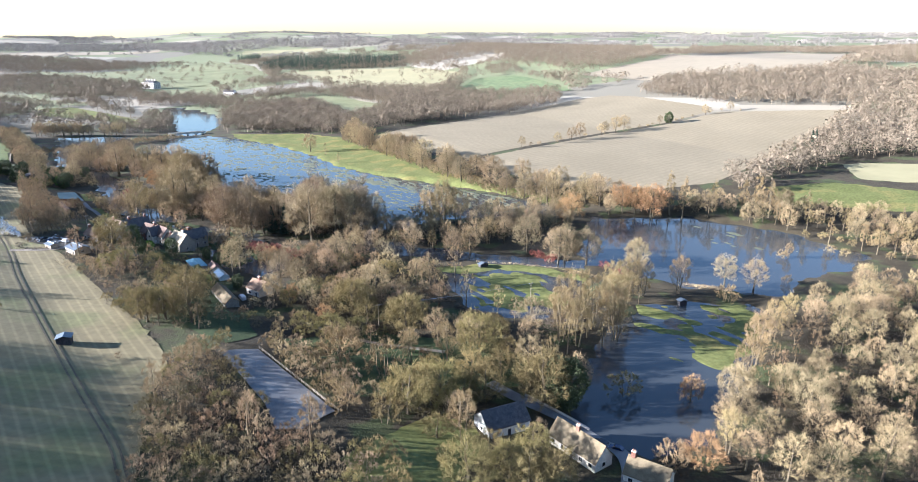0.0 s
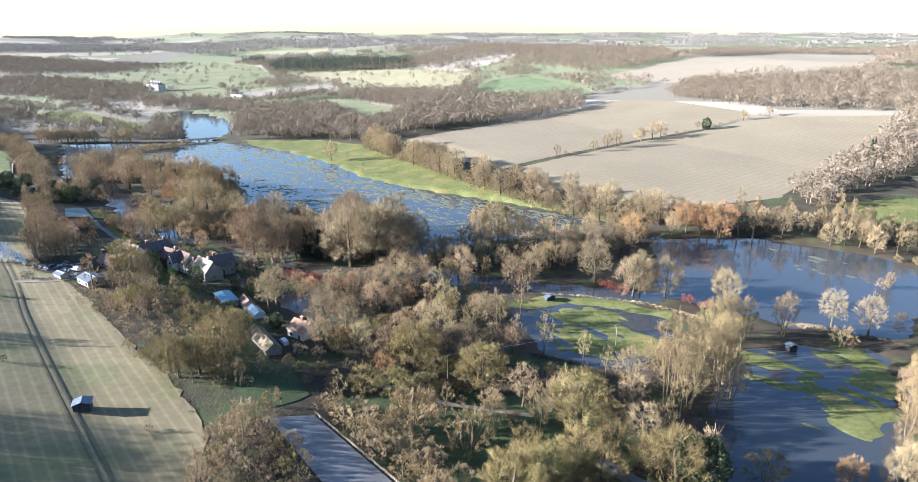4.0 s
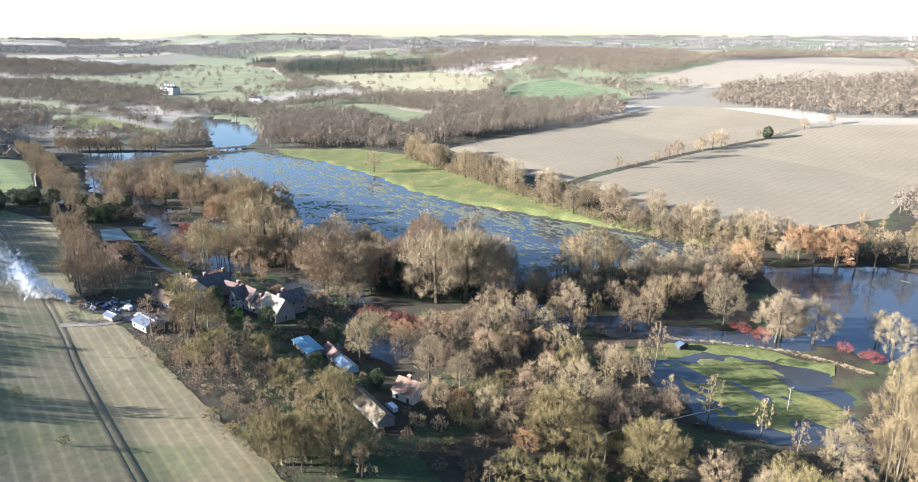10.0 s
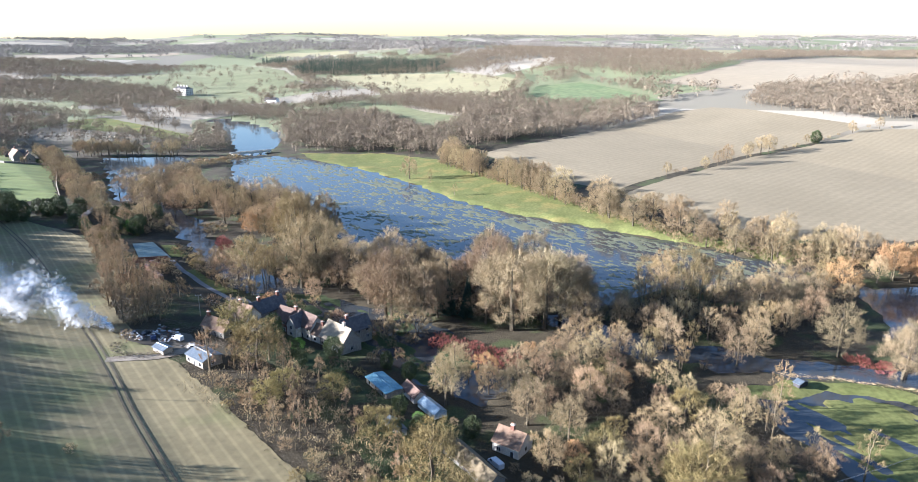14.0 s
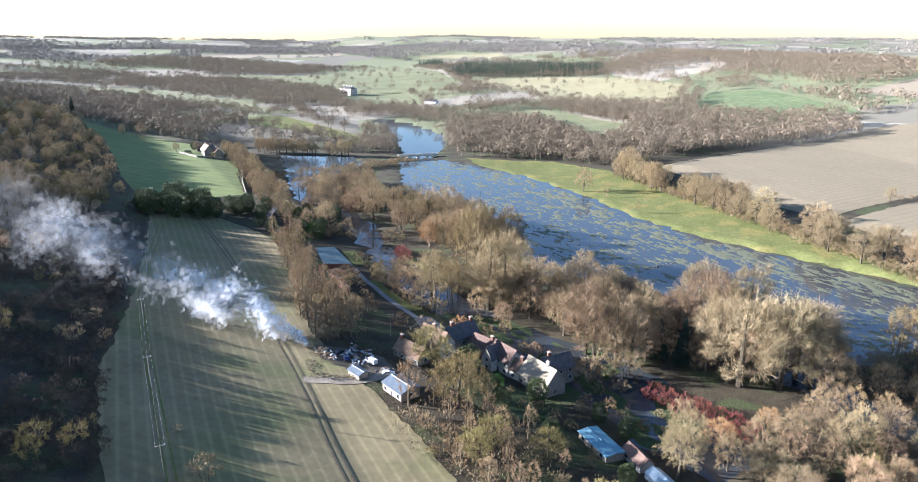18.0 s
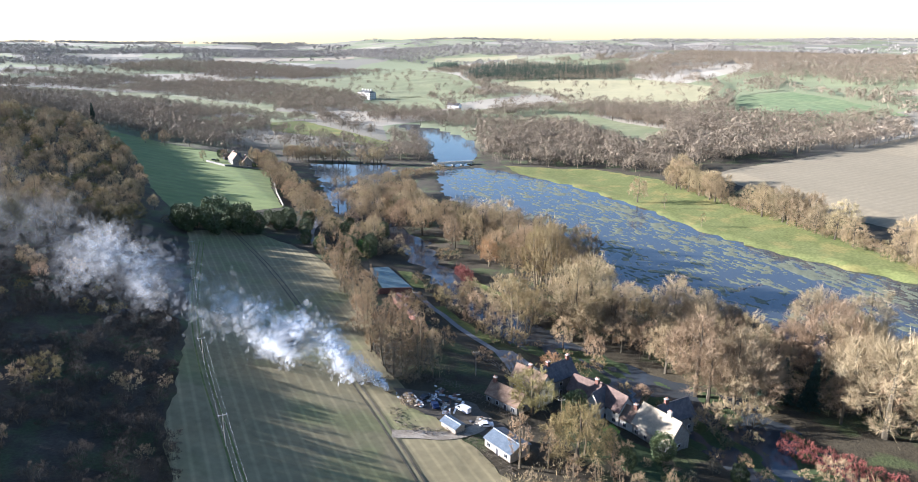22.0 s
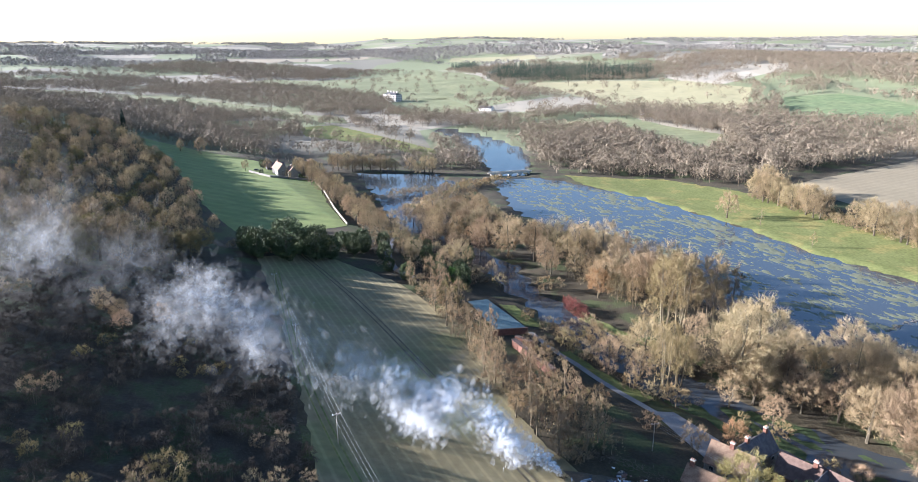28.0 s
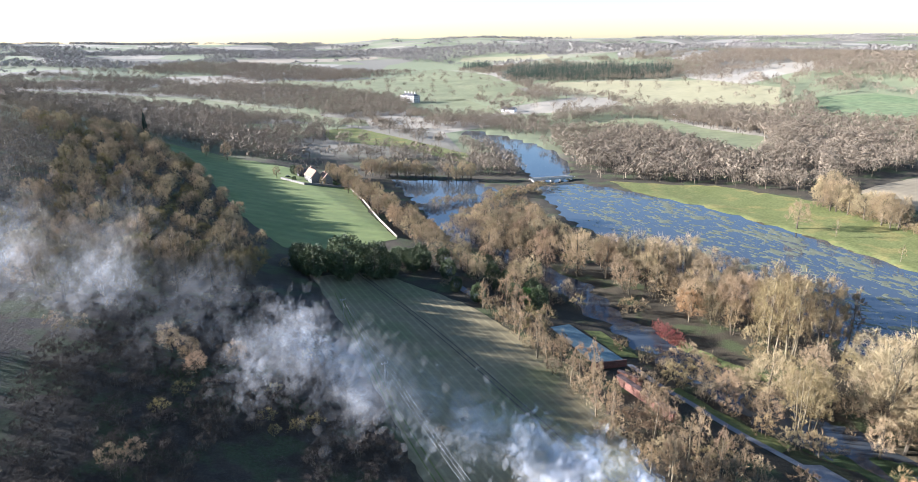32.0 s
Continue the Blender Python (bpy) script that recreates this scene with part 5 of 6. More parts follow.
LINES = [[(-223, 244, 40), (-254, 281, 40), (-285, 319, 40), (-322, 370, 40), (-356, 418, 40)], [(-31.6, 239, 30), (31, 265, 30)], [(-176, 330, 20), (-206, 352, 20)]]
for line in LINES:
    for x, y, t in line:
        utility_pole(x, y, t)
M_WIRE = material("aluminium_wire", (0.30, 0.30, 0.30), (0.42, 0.42, 0.42), 2, 0.4, metal=0.6)


def wire(a, b, off, sag=0.9):
    """One sagging wire between two poles; off: metres along the crossarm."""
    (ax, ay, at), (bx, by, _) = a, b
    dx, dy = math.cos(radians(at)) * off, math.sin(radians(at)) * off
    za, zb = max(height(ax, ay), -0.2) + 8.9, max(height(bx, by), -0.2) + 8.9
    v, f = [], []
    for i in range(11):
        t = i / 10
        px, py, pz = ax + (bx - ax) * t + dx, ay + (by - ay) * t + dy, za + (zb - za) * t - sag * 4 * t * (1 - t)
        v += [(px, py, pz + 0.022), (px + 0.02, py - 0.01, pz - 0.011), (px - 0.02, py + 0.01, pz - 0.011)]
        if i:
            k = 3 * i
            f += [[k - 3 + s, k - 3 + (s + 1) % 3, k + (s + 1) % 3, k + s] for s in range(3)]
    tagged(new("overhead_wire", mesh_of("overhead_wire", v, f, M_WIRE)), "thin overhead wire strung between wooden poles", "wire", group="overhead wires")


for line in LINES:
    for a, b in zip(line, line[1:]):
        for off in (-0.95, 0, 0.95):
            wire(a, b, off)

# ---------------------------------------------------------------- roads, tracks, yards
TRACK = eased([(-379, 486), (-325, 431), (-273, 371), (-236, 327), (-213, 298), (-192, 270), (-152, 221), (-126, 190), (-105, 165), (-88, 145), (-78, 130), (-66, 112)], 5)


def shifted(line, by):
    out = []
    for i, (x, y) in enumerate(line):
        (ax, ay), (bx, by_) = line[max(i - 1, 0)], line[min(i + 1, len(line) - 1)]
        n = math.hypot(bx - ax, by_ - ay)
        out.append((x - (by_ - ay) / n * by, y + (bx - ax) / n * by))
    return out


sheet("farm_track", ribbon(TRACK, 3.4), M_STUBBLE, "grassy farm track along the stubble field", "track", lift=0.18)
for s in (-0.95, 0.95):
    sheet("wheel_rut", ribbon(shifted(TRACK, s), 0.6), M_RUT, "bare earth wheel rut of the farm track", "track", lift=0.24)
TRAM = eased([(-216, 238), (-229, 253), (-254, 282), (-285, 318), (-315, 358), (-345, 405), (-372, 448)], 4)
for s in (-1.0, 1.0):
    sheet("tramline", ribbon(shifted(TRAM, s), 0.5), M_MEADOW, "pale tractor wheel line in the stubble", "track", lift=0.2)
sheet("yard_entrance", ribbon(eased([(-221, 309), (-214, 311), (-206, 313), (-199, 319), (-198, 326)], 4), 4.2), M_TRACK, "bare dirt way into the scrap yard", "track", lift=0.26)
sheet("scrap_yard", [(-229, 335), (-218, 336), (-205, 334), (-190, 322), (-186, 315), (-196, 316), (-204, 320), (-215, 322), (-224, 327)], M_MUD, "muddy scrap yard with parked vehicles", "yard", lift=0.2, uneven=0.8)
sheet("drive", ribbon(eased([(-349, 545), (-343, 525), (-340, 513), (-334, 497), (-325, 481), (-312, 470)], 5), 4), M_ASPHALT, "narrow grey lane between trees", "road", lift=0.2)
sheet("drive", ribbon(eased([(-250, 428), (-238, 412), (-231, 405), (-223, 395.5), (-215, 387.5), (-207, 380.5), (-199, 373), (-192, 364)], 5), 2.7), M_ASPHALT, "pale gravel drive to the old house", "road", lift=0.2)
sheet("forecourt", [(-205, 378), (-198, 381), (-186, 368), (-184, 358), (-190, 352), (-196, 362)], M_ASPHALT, "gravel forecourt beside the house", "road", lift=0.22)
M_COURT = material("mossy_hard_court", (0.11, 0.17, 0.17), (0.18, 0.24, 0.23), 3, 0.7, 0.4)
sheet("court", [(-281, 451), (-274, 460), (-252, 432), (-262, 420)], M_COURT, "blue-green hard court in a walled garden", "court", lift=0.25)
sheet("court_lawn", [(-268, 456), (-261, 458), (-246, 437), (-253, 434)], M_MEADOW, "small green lawn beside the court", "lawn", lift=0.22)
sheet("drive_lawn", ribbon([(-236, 414), (-226, 402), (-216, 393), (-206, 386)], 7), M_MEADOW, "strip of lawn beside the drive", "lawn", lift=0.15, uneven=0.5)
sheet("river_bank", ribbon([(-230, 455), (-219, 444), (-207, 435), (-196, 428), (-184, 420)], 5), M_MEADOW, "sunlit grass bank of the mill stream", "bank", lift=0.35, uneven=0.6)
sheet("house_lawn", [(-168, 336), (-150, 328), (-140, 316), (-150, 308), (-168, 320), (-176, 330)], M_SHADELAWN, "garden lawn in a green darkened for shade", "lawn", lift=0.15, uneven=0.5)
sheet("garden_lawn", [(-132, 276), (-118, 284), (-100, 268), (-96, 246), (-110, 240), (-128, 258)], M_SHADELAWN, "shaded garden lawn behind the hedge", "lawn", lift=0.15, uneven=0.5)
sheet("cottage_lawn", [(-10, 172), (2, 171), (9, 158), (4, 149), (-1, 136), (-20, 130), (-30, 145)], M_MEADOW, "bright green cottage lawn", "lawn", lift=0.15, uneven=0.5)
# Both in the lawn green that carries tree shade in its colour.
sheet("orchard_grass", [(-66, 222), (-30, 232), (8, 226), (30, 205), (20, 192), (-15, 188), (-30, 180), (-60, 212)], M_SHADELAWN, "rough grass with fallen leaves between trees", "lawn", lift=0.15, uneven=1.5)
sheet("orchard_grass", [(-98, 250), (-84, 240), (-74, 222), (-82, 212), (-98, 222), (-112, 236)], M_SHADELAWN, "green paddock grass striped with shade", "lawn", lift=0.15, uneven=1.0)
sheet("car_park", [(-82, 205), (-70, 209), (-36, 169), (-43, 158), (-50, 157), (-57, 171)], M_ASPHALT, "empty grey car park striped with tree shadows", "car park", lift=0.3)
sheet("lane", ribbon(eased([(10, 193), (18, 184), (30, 173), (38, 164), (44, 156), (45, 148), (42, 138), (36, 124)], 5), 4.5), M_ASPHALT, "narrow lane past thatched cottages", "road", lift=0.7)
sheet("meadow_island", [(-12, 306), (10, 312), (32, 311), (62, 296), (60, 288), (44, 282), (28, 290), (10, 288), (-4, 294)], M_MEADOW, "green meadow rising out of the flood", "meadow", lift=0.15, uneven=1.5)
sheet("park_path", ribbon([(-62, 240), (-50, 232), (-30, 222), (-5, 216)], 2), M_TRACK, "faint path across the grass", "track", lift=0.22)


def rail_fence(label, line, gap=2.4, tall=1.1, rails=(0.45, 0.95), mat=None):
    ob = new("rail_fence")
    x, y = line[0]
    ob.matrix_world = pose(x, y, 0)
    tagged(ob, label, "fence")
    pts = []
    for (ax, ay), (bx, by) in zip(line, line[1:]):
        n = max(1, int(math.hypot(bx - ax, by - ay) / gap))
        pts += [(ax + (bx - ax) * i / n, ay + (by - ay) * i / n) for i in range(n)]
    pts.append(line[-1])
    pts = [(px - x, py - y, height(px, py) + 0.2) for px, py in pts]
    for p in pts:
        part("post", *box(p[0] - 0.07, p[0] + 0.07, p[1] - 0.07, p[1] + 0.07, p[2] - 0.5, p[2] + tall), mat or M_GREYWOOD, ob)
    for p, q in zip(pts, pts[1:]):
        for h in rails:
            part("rail", *tube((p[0], p[1], p[2] + h), (q[0], q[1], q[2] + h), 0.07, 0.07, 4), mat or M_GREYWOOD, ob)


rail_fence("pale wooden rail fence round the car park", [(-70, 210), (-53, 190), (-35, 169)], mat=M_GREYWOOD)


def garden_wall(label, line, tall=2.2, thick=0.45, mat=None):
    ob = new("garden_wall")
    x, y = line[0]
    ob.matrix_world = pose(x, y, 0)
    tagged(ob, label, "wall")
    for (ax, ay), (bx, by) in zip(line, line[1:]):
        n = max(1, int(math.hypot(bx - ax, by - ay) / 4))
        for i in range(n):
            p = Vector((ax + (bx - ax) * i / n, ay + (by - ay) * i / n))
            q = Vector((ax + (bx - ax) * (i + 1) / n, ay + (by - ay) * (i + 1) / n))
            d = (q - p).normalized()
            nn = Vector((-d.y, d.x)) * thick / 2
            z0, z1 = height(p.x, p.y), height(q.x, q.y)
            low = min(z0, z1) - 0.4
            o = Vector((x, y))
            c = [p - nn - o, q - nn - o, q + nn - o, p + nn - o]
            v = [(k.x, k.y, low) for k in c] + [(c[0].x, c[0].y, z0 + tall), (c[1].x, c[1].y, z1 + tall), (c[2].x, c[2].y, z1 + tall), (c[3].x, c[3].y, z0 + tall)]
            part("wall_bay", v, [list(f) for f in BOX_FACES], mat or M_BRICK, ob)
            nn = nn * 1.35
            c = [p - nn - o, q - nn - o, q + nn - o, p + nn - o]
            zz = [z0, z1, z1, z0]
            v = [(k.x, k.y, h + tall) for k, h in zip(c, zz)] + [(k.x, k.y, h + tall + 0.14) for k, h in zip(c, zz)]
            part("coping", v, [list(f) for f in BOX_FACES], mat or M_TILE_RED, ob)


garden_wall("old red brick garden wall below the court", [(-263, 415), (-251, 426)], 2.6)
garden_wall("long red brick garden wall with tiled coping", [(-254, 409), (-237, 388)], 3.0, 1.6)
garden_wall("short red brick garden wall", [(-254, 414), (-246, 411)], 2.6, 1.2)
garden_wall("flint boundary wall along the farm field", [(-470, 694), (-440, 650), (-408, 596), (-382, 556)], 1.0, 0.5, M_GREYWOOD)
garden_wall("dark clipped hedge wall round the farmhouse garden", [(-528, 690), (-500, 676), (-478, 688), (-468, 700)], 1.6, 0.8, M_FLINT)
garden_wall("low parapet wall along the lane by the water", [(21, 185), (30, 175), (38, 167)], 1.2, 0.4, M_RENDER)

# ---------------------------------------------------------------- bonfire
scene.cycles.transparent_max_bounces = 64


def smoke_material(name, thick, billow):
    """Thin smoke: mostly clear, gathered into billows of that size by noise; it scatters light to both sides."""
    m = bpy.data.materials.new(name)
    m.use_nodes = True
    n, l = m.node_tree.nodes, m.node_tree.links
    d, t, mix, clear, veil = (n.new("ShaderNode" + k) for k in ("BsdfDiffuse", "BsdfTranslucent", "MixShader", "BsdfTransparent", "MixShader"))
    d.inputs["Color"].default_value = t.inputs["Color"].default_value = (0.86, 0.88, 0.90, 1)
    l.new(d.outputs[0], mix.inputs[1])
    l.new(t.outputs[0], mix.inputs[2])
    noise_of = n.new("ShaderNodeTexNoise")
    noise_of.inputs["Scale"].default_value, noise_of.inputs["Detail"].default_value = 1 / billow, 5
    noise_of.inputs["Distortion"].default_value = 0.6
    l.new(n.new("ShaderNodeNewGeometry").outputs["Position"], noise_of.inputs["Vector"])
    k = n.new("ShaderNodeMapRange")
    k.inputs["From Min"].default_value, k.inputs["From Max"].default_value = 0.38, 0.66
    k.inputs["To Min"].default_value, k.inputs["To Max"].default_value = 0.0, thick * 2.2
    l.new(noise_of.outputs["Fac"], k.inputs["Value"])
    l.new(k.outputs["Result"], veil.inputs[0])
    l.new(clear.outputs[0], veil.inputs[1])
    l.new(mix.outputs[0], veil.inputs[2])
    l.new(veil.outputs[0], n["Material Output"].inputs["Surface"])
    return m


def smoke(x, y):
    """Drifting smoke: thin shreds along one winding plume, thick at the fire and thinning to a veil as it rises downwind."""
    r = np.random.default_rng(77)
    way = radians(176)
    # stretch downwind, shreds, their size, their opacity, size of the billows
    for d0, d1, count, size, thick, billow in ((0, 9, 1300, 0.45, 0.26, 2.6), (7, 24, 3600, 0.85, 0.11, 5.0), (20, 50, 7000, 1.3, 0.052, 9.0),
                                               (44, 74, 1800, 1.4, 0.024, 11.0), (66, 128, 6000, 1.8, 0.011, 17.0), (118, 215, 4500, 2.6, 0.0055, 24.0)):
        d = d0 + (d1 - d0) * r.triangular(0, 0.5, 1, count)
        wide = np.interp(d, [0, 4, 10, 30, 50, 80, 150, 215], [0.6, 1.6, 3.4, 6.4, 7.0, 9.5, 13, 16])
        side = wide * (r.normal(0, 0.55, count) + 0.3 * np.sin(d / 5.5) + 0.25 * np.sin(d / 13 + 1))
        up = wide * (r.normal(0, 0.5, count) + 0.28 * np.sin(d / 4.2 + 2) + 0.25 * np.sin(d / 11))
        p = np.stack([x + math.cos(way) * d - math.sin(way) * side, y + math.sin(way) * d + math.cos(way) * side,
                      8.8 + 0.27 * d + 5.5 * (1 - np.exp(-d / 7)) + up], 1)
        a = unit(r.normal(size=(count, 3)))
        b = unit(np.cross(a, r.normal(size=(count, 3))))
        s = (size * r.uniform(0.5, 1.2, count))[:, None]
        ring = [p + s * (a * math.cos(q) + b * math.sin(q)) * r.uniform(0.7, 1.1, count)[:, None] for q in np.arange(7) * 2 * np.pi / 7]
        v = np.stack(ring, 1).reshape(-1, 3)
        tagged(new("smoke", mesh_of("smoke", v, np.arange(len(v)).reshape(-1, 7), smoke_material("bonfire_smoke", thick, billow))),
               "white bonfire smoke drifting over the hillside wood" if d0 < 50 else "thin grey-blue veil of drifting bonfire smoke", "smoke", kind="stuff")


smoke(-229, 331.7)


def bonfire(x, y):
    ob = new("bonfire")
    ob.matrix_world = pose(x, y, height(x, y))
    tagged(ob, "smouldering heap of brushwood and ash", "bonfire")
    r = np.random.default_rng(5)
    for i in range(26):
        a, e = r.uniform(0, 6.28), r.uniform(0.3, 1.2)
        p = np.array([r.normal(0, 0.5), r.normal(0, 0.5), 0])
        part("branch", *tube(p, p + 1.9 * np.array([math.cos(a) * math.cos(e), math.sin(a) * math.cos(e), math.sin(e) * 0.7]), 0.07, 0.03, 4), M_BARK, ob)


bonfire(-229, 331.7)


def brush_heap(name, label, line, wide, tall, seed, mat, count=260, size=1.3):
    """A long heap of cut branches and brushwood lying along a line of points."""
    r = np.random.default_rng(seed)
    line = eased(line, 6)
    q = np.array(line)
    k = r.integers(0, len(q) - 1, count)
    t = r.random(count)[:, None]
    p = q[k] * (1 - t) + q[k + 1] * t + r.normal(0, wide / 3.2, (count, 2))
    near = np.min(np.hypot(p[:, None, 0] - q[None, :, 0], p[:, None, 1] - q[None, :, 1]), axis=1)
    z = heights(p[:, 0], p[:, 1]) + tall * np.clip(1 - (near / (0.6 * wide)) ** 2, 0, 1) * r.uniform(0.2, 1, count)
    base = np.c_[p, np.maximum(z, 0.0)]
    way = unit(np.c_[r.normal(0, 1, (count, 2)), r.normal(0.1, 0.35, count)])
    pieces = [tube(b - w * s * 0.5, b + w * s * 0.5, 0.05 * s, 0.02 * s, 3) for b, w, s in zip(base, way, size * r.uniform(0.5, 1.6, count))]
    v, f = joined(pieces)
    return tagged(new(name, mesh_of(name, v, f, mat)), label, "brushwood", kind="stuff")


M_CUTWOOD = material("grey_cut_branches", (0.075, 0.06, 0.042), (0.15, 0.122, 0.088), 1.5, 0.9, 0.4)
brush_heap("brush_heap", "large dark heap of cut brushwood beside the meadow", [(36, 234), (42, 244), (46, 256)], 13, 2.2, 1, M_CUTWOOD, 1500, 1.5)
brush_heap("brush_bank", "bank of cut logs and brushwood at the water's edge", [(0, 257), (6, 254), (16, 249)], 3.0, 1.0, 2, M_CUTWOOD, 340, 1.3)
brush_heap("brush_bank", "dark bank of brushwood along the flooded grass", [(-30, 278), (-15, 275), (-2, 263)], 4.0, 1.2, 3, M_CUTWOOD, 520, 1.3)
brush_heap("reed_bank", "row of pale dead reed tussocks along the meadow ditch", [(10, 318), (29, 314), (48, 307), (62, 297), (71, 289)], 3.2, 0.9, 4, M_REED, 900, 0.9)
brush_heap("brush_bank", "line of clipped brambles along the stubble edge", [(-171, 281), (-157, 268), (-142, 248), (-134, 240), (-118, 224), (-104, 206)], 4.0, 0.8, 5, M_CUTWOOD, 900, 0.7)
brush_heap("brush_bank", "scorched earth bank with cut scrub behind the yard", [(-240, 334), (-232, 340), (-223, 344), (-212, 342), (-196, 333), (-185, 323)], 4.5, 1.3, 6, M_CUTWOOD, 800, 1.2)
brush_heap("brush_bank", "rough scrub on the bank before the yard", [(-225, 322), (-219, 314), (-212, 313), (-203, 316), (-194, 308), (-186, 300)], 4.5, 1.0, 7, M_CUTWOOD, 700, 1.0)
brush_heap("driftwood", "fallen driftwood branches lying in the flood", [(-107, 470), (-99, 478), (-91, 485)], 2.0, 0.7, 8, M_CUTWOOD, 90, 1.6)
brush_heap("brush_bank", "stony bank with cut brush between the two ponds", [(127, 274), (134, 269), (141, 263)], 3.2, 0.9, 9, M_CUTWOOD, 320, 1.0)
brush_heap("reed_bank", "golden dead reeds at the pond edge", [(104, 286), (111, 283), (117, 280)], 4.0, 1.4, 10, M_REED, 420, 1.1)
M_RUST = material("rusty_scrap", (0.09, 0.05, 0.035), (0.17, 0.10, 0.07), 0.8, 0.8, 0.2)
M_SCRAPGREY = material("grey_scrap_sheet", (0.22, 0.24, 0.26), (0.42, 0.44, 0.46), 1.0, 0.5, 0.3, metal=0.3)
M_SCRAPDARK = material("dark_scrap_iron", (0.03, 0.032, 0.036), (0.07, 0.07, 0.075), 1.0, 0.6, 0.3)


def scrap_heap(x, y, seed, count=16, spread=2.4):
    """Loose boards, sheets and crates thrown together in the yard."""
    r = random.Random(seed)
    ob = new("scrap_heap")
    ob.matrix_world = pose(x, y, height(x, y) + 0.2)
    tagged(ob, "untidy heap of scrap boards, sheets and old iron", "scrap heap", group="scrap heaps")
    for i in range(count):
        l, w, t = r.uniform(0.5, 2.2), r.uniform(0.25, 1.0), r.uniform(0.06, 0.5)
        m = Matrix.Translation((r.gauss(0, spread * 0.5), r.gauss(0, spread * 0.5), t * 0.5 + r.uniform(0, 0.5))) @ Euler((r.uniform(-0.3, 0.3), r.uniform(-0.3, 0.3), r.uniform(0, 3.1))).to_matrix().to_4x4()
        part(r.choice(("board", "sheet", "crate")), *box(-l / 2, l / 2, -w / 2, w / 2, -t / 2, t / 2), r.choice((M_RUST, M_SCRAPGREY, M_SCRAPDARK, M_GREYWOOD, M_WHITE)), ob, place=m)


for i, (x, y) in enumerate(((-218, 327), (-215.5, 331.5), (-223, 330), (-214.5, 336.5), (-209, 333.5), (-206, 329.5), (-198, 323.5), (-208.5, 325), (-211, 329))):
    scrap_heap(x, y, 60 + i)

# ---------------------------------------------------------------- planting
MIX_STRAW = (("straw_willow", 0.65), ("straw_bush", 0.25), ("young_alder", 0.1))
BUILT = [ribbon([(-200, 340), (-172, 352), (-150, 340), (-138, 335)], 17), ribbon([(-194, 314), (-184, 308)], 12), ribbon([(-132, 309), (-107, 285)], 9),
         ribbon([(-104, 268), (-83, 268)], 12), ribbon([(-104, 268), (-92, 250)], 9), ribbon([(5, 165), (20, 171)], 12), ribbon([(27, 163), (54, 139)], 10),
         [(-229, 335), (-205, 334), (-186, 318), (-196, 312), (-224, 324)], ribbon([(-284, 456), (-255, 425)], 16), ribbon([(-258, 414), (-235, 386)], 8),
         [(-82, 205), (-70, 211), (-34, 169), (-43, 156), (-50, 155), (-57, 171)], ribbon([(10, 193), (30, 173), (44, 156), (42, 138)], 6),
         ribbon([(-250, 428), (-215, 387), (-192, 364)], 7), ribbon([(-349, 545), (-340, 513), (-312, 470)], 7), STUBBLE]

GLADES = [[(-338, 322), (-326, 330), (-320, 312), (-332, 300), (-342, 308)], [(-306, 303), (-298, 304), (-298, 296), (-306, 294)], [(-322, 282), (-312, 284), (-310, 272), (-322, 270)], [(-290, 262), (-280, 268), (-276, 256), (-286, 250)]]
WOODED = [
    [(-190, 291), (-171, 308), (-141, 290), (-123, 266), (-107, 242), (-93, 223), (-117, 223), (-137, 246), (-161, 271)],
    [(-92, 165), (-95, 197), (-83, 213), (-52, 157), (-35, 154), (-26, 132), (-75, 128)],
    [(-153, 388), (-116, 368), (-77, 354), (-50, 352), (-48, 385), (-70, 396), (-103, 412), (-143, 412)],
    [(-70, 347), (-57, 322), (-29, 316), (5, 325), (24, 350), (60, 369), (75, 402), (58, 408), (-1, 392), (-40, 374)],
    [(-100, 330), (-60, 330), (-40, 312), (-12, 292), (-8, 258), (-20, 238), (-49, 235), (-70, 252), (-80, 262), (-76, 285), (-92, 305)],
    [(-30, 165), (-15, 184), (14, 200), (40, 196), (40, 178), (24, 190), (-14, 166)],
    [(95, 196), (118, 226), (144, 250), (180, 270), (215, 280), (150, 144), (75, 132), (80, 166)],
    [(-245, 503), (-202, 460), (-185, 408), (-165, 426), (-174, 478), (-237, 560)],
    [(-246, 390), (-207, 390), (-173, 392), (-126, 404), (-111, 430), (-164, 427), (-206, 427), (-237, 424)],
    [(-352, 520), (-318, 540), (-275, 490), (-290, 465), (-315, 480)], [(-263, 392), (-241, 385), (-214, 348), (-228, 337), (-245, 356)],
    [(-312, 462), (-300, 470), (-262, 408), (-250, 370), (-262, 385), (-280, 415)]]
# The two dark layers carry the shade under the trees in their colour.
undergrowth("brown bramble and twig undergrowth below the trees", WOODED, 3.6, 51, M_SHADEBRUSH, 3.0, clear=BUILT[:-1] + FLOODS)
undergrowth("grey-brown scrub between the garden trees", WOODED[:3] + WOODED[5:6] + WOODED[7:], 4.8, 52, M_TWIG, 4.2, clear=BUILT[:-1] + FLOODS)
undergrowth("dark scrub below the hillside trees, shade in its colour", [[(-419, 352), (-395, 425), (-350, 388), (-289, 312), (-275, 286), (-236, 241), (-255, 215), (-326, 225)]], 2.8, 53, M_SHADEBRUSH, 2.2, clear=GLADES[2:])

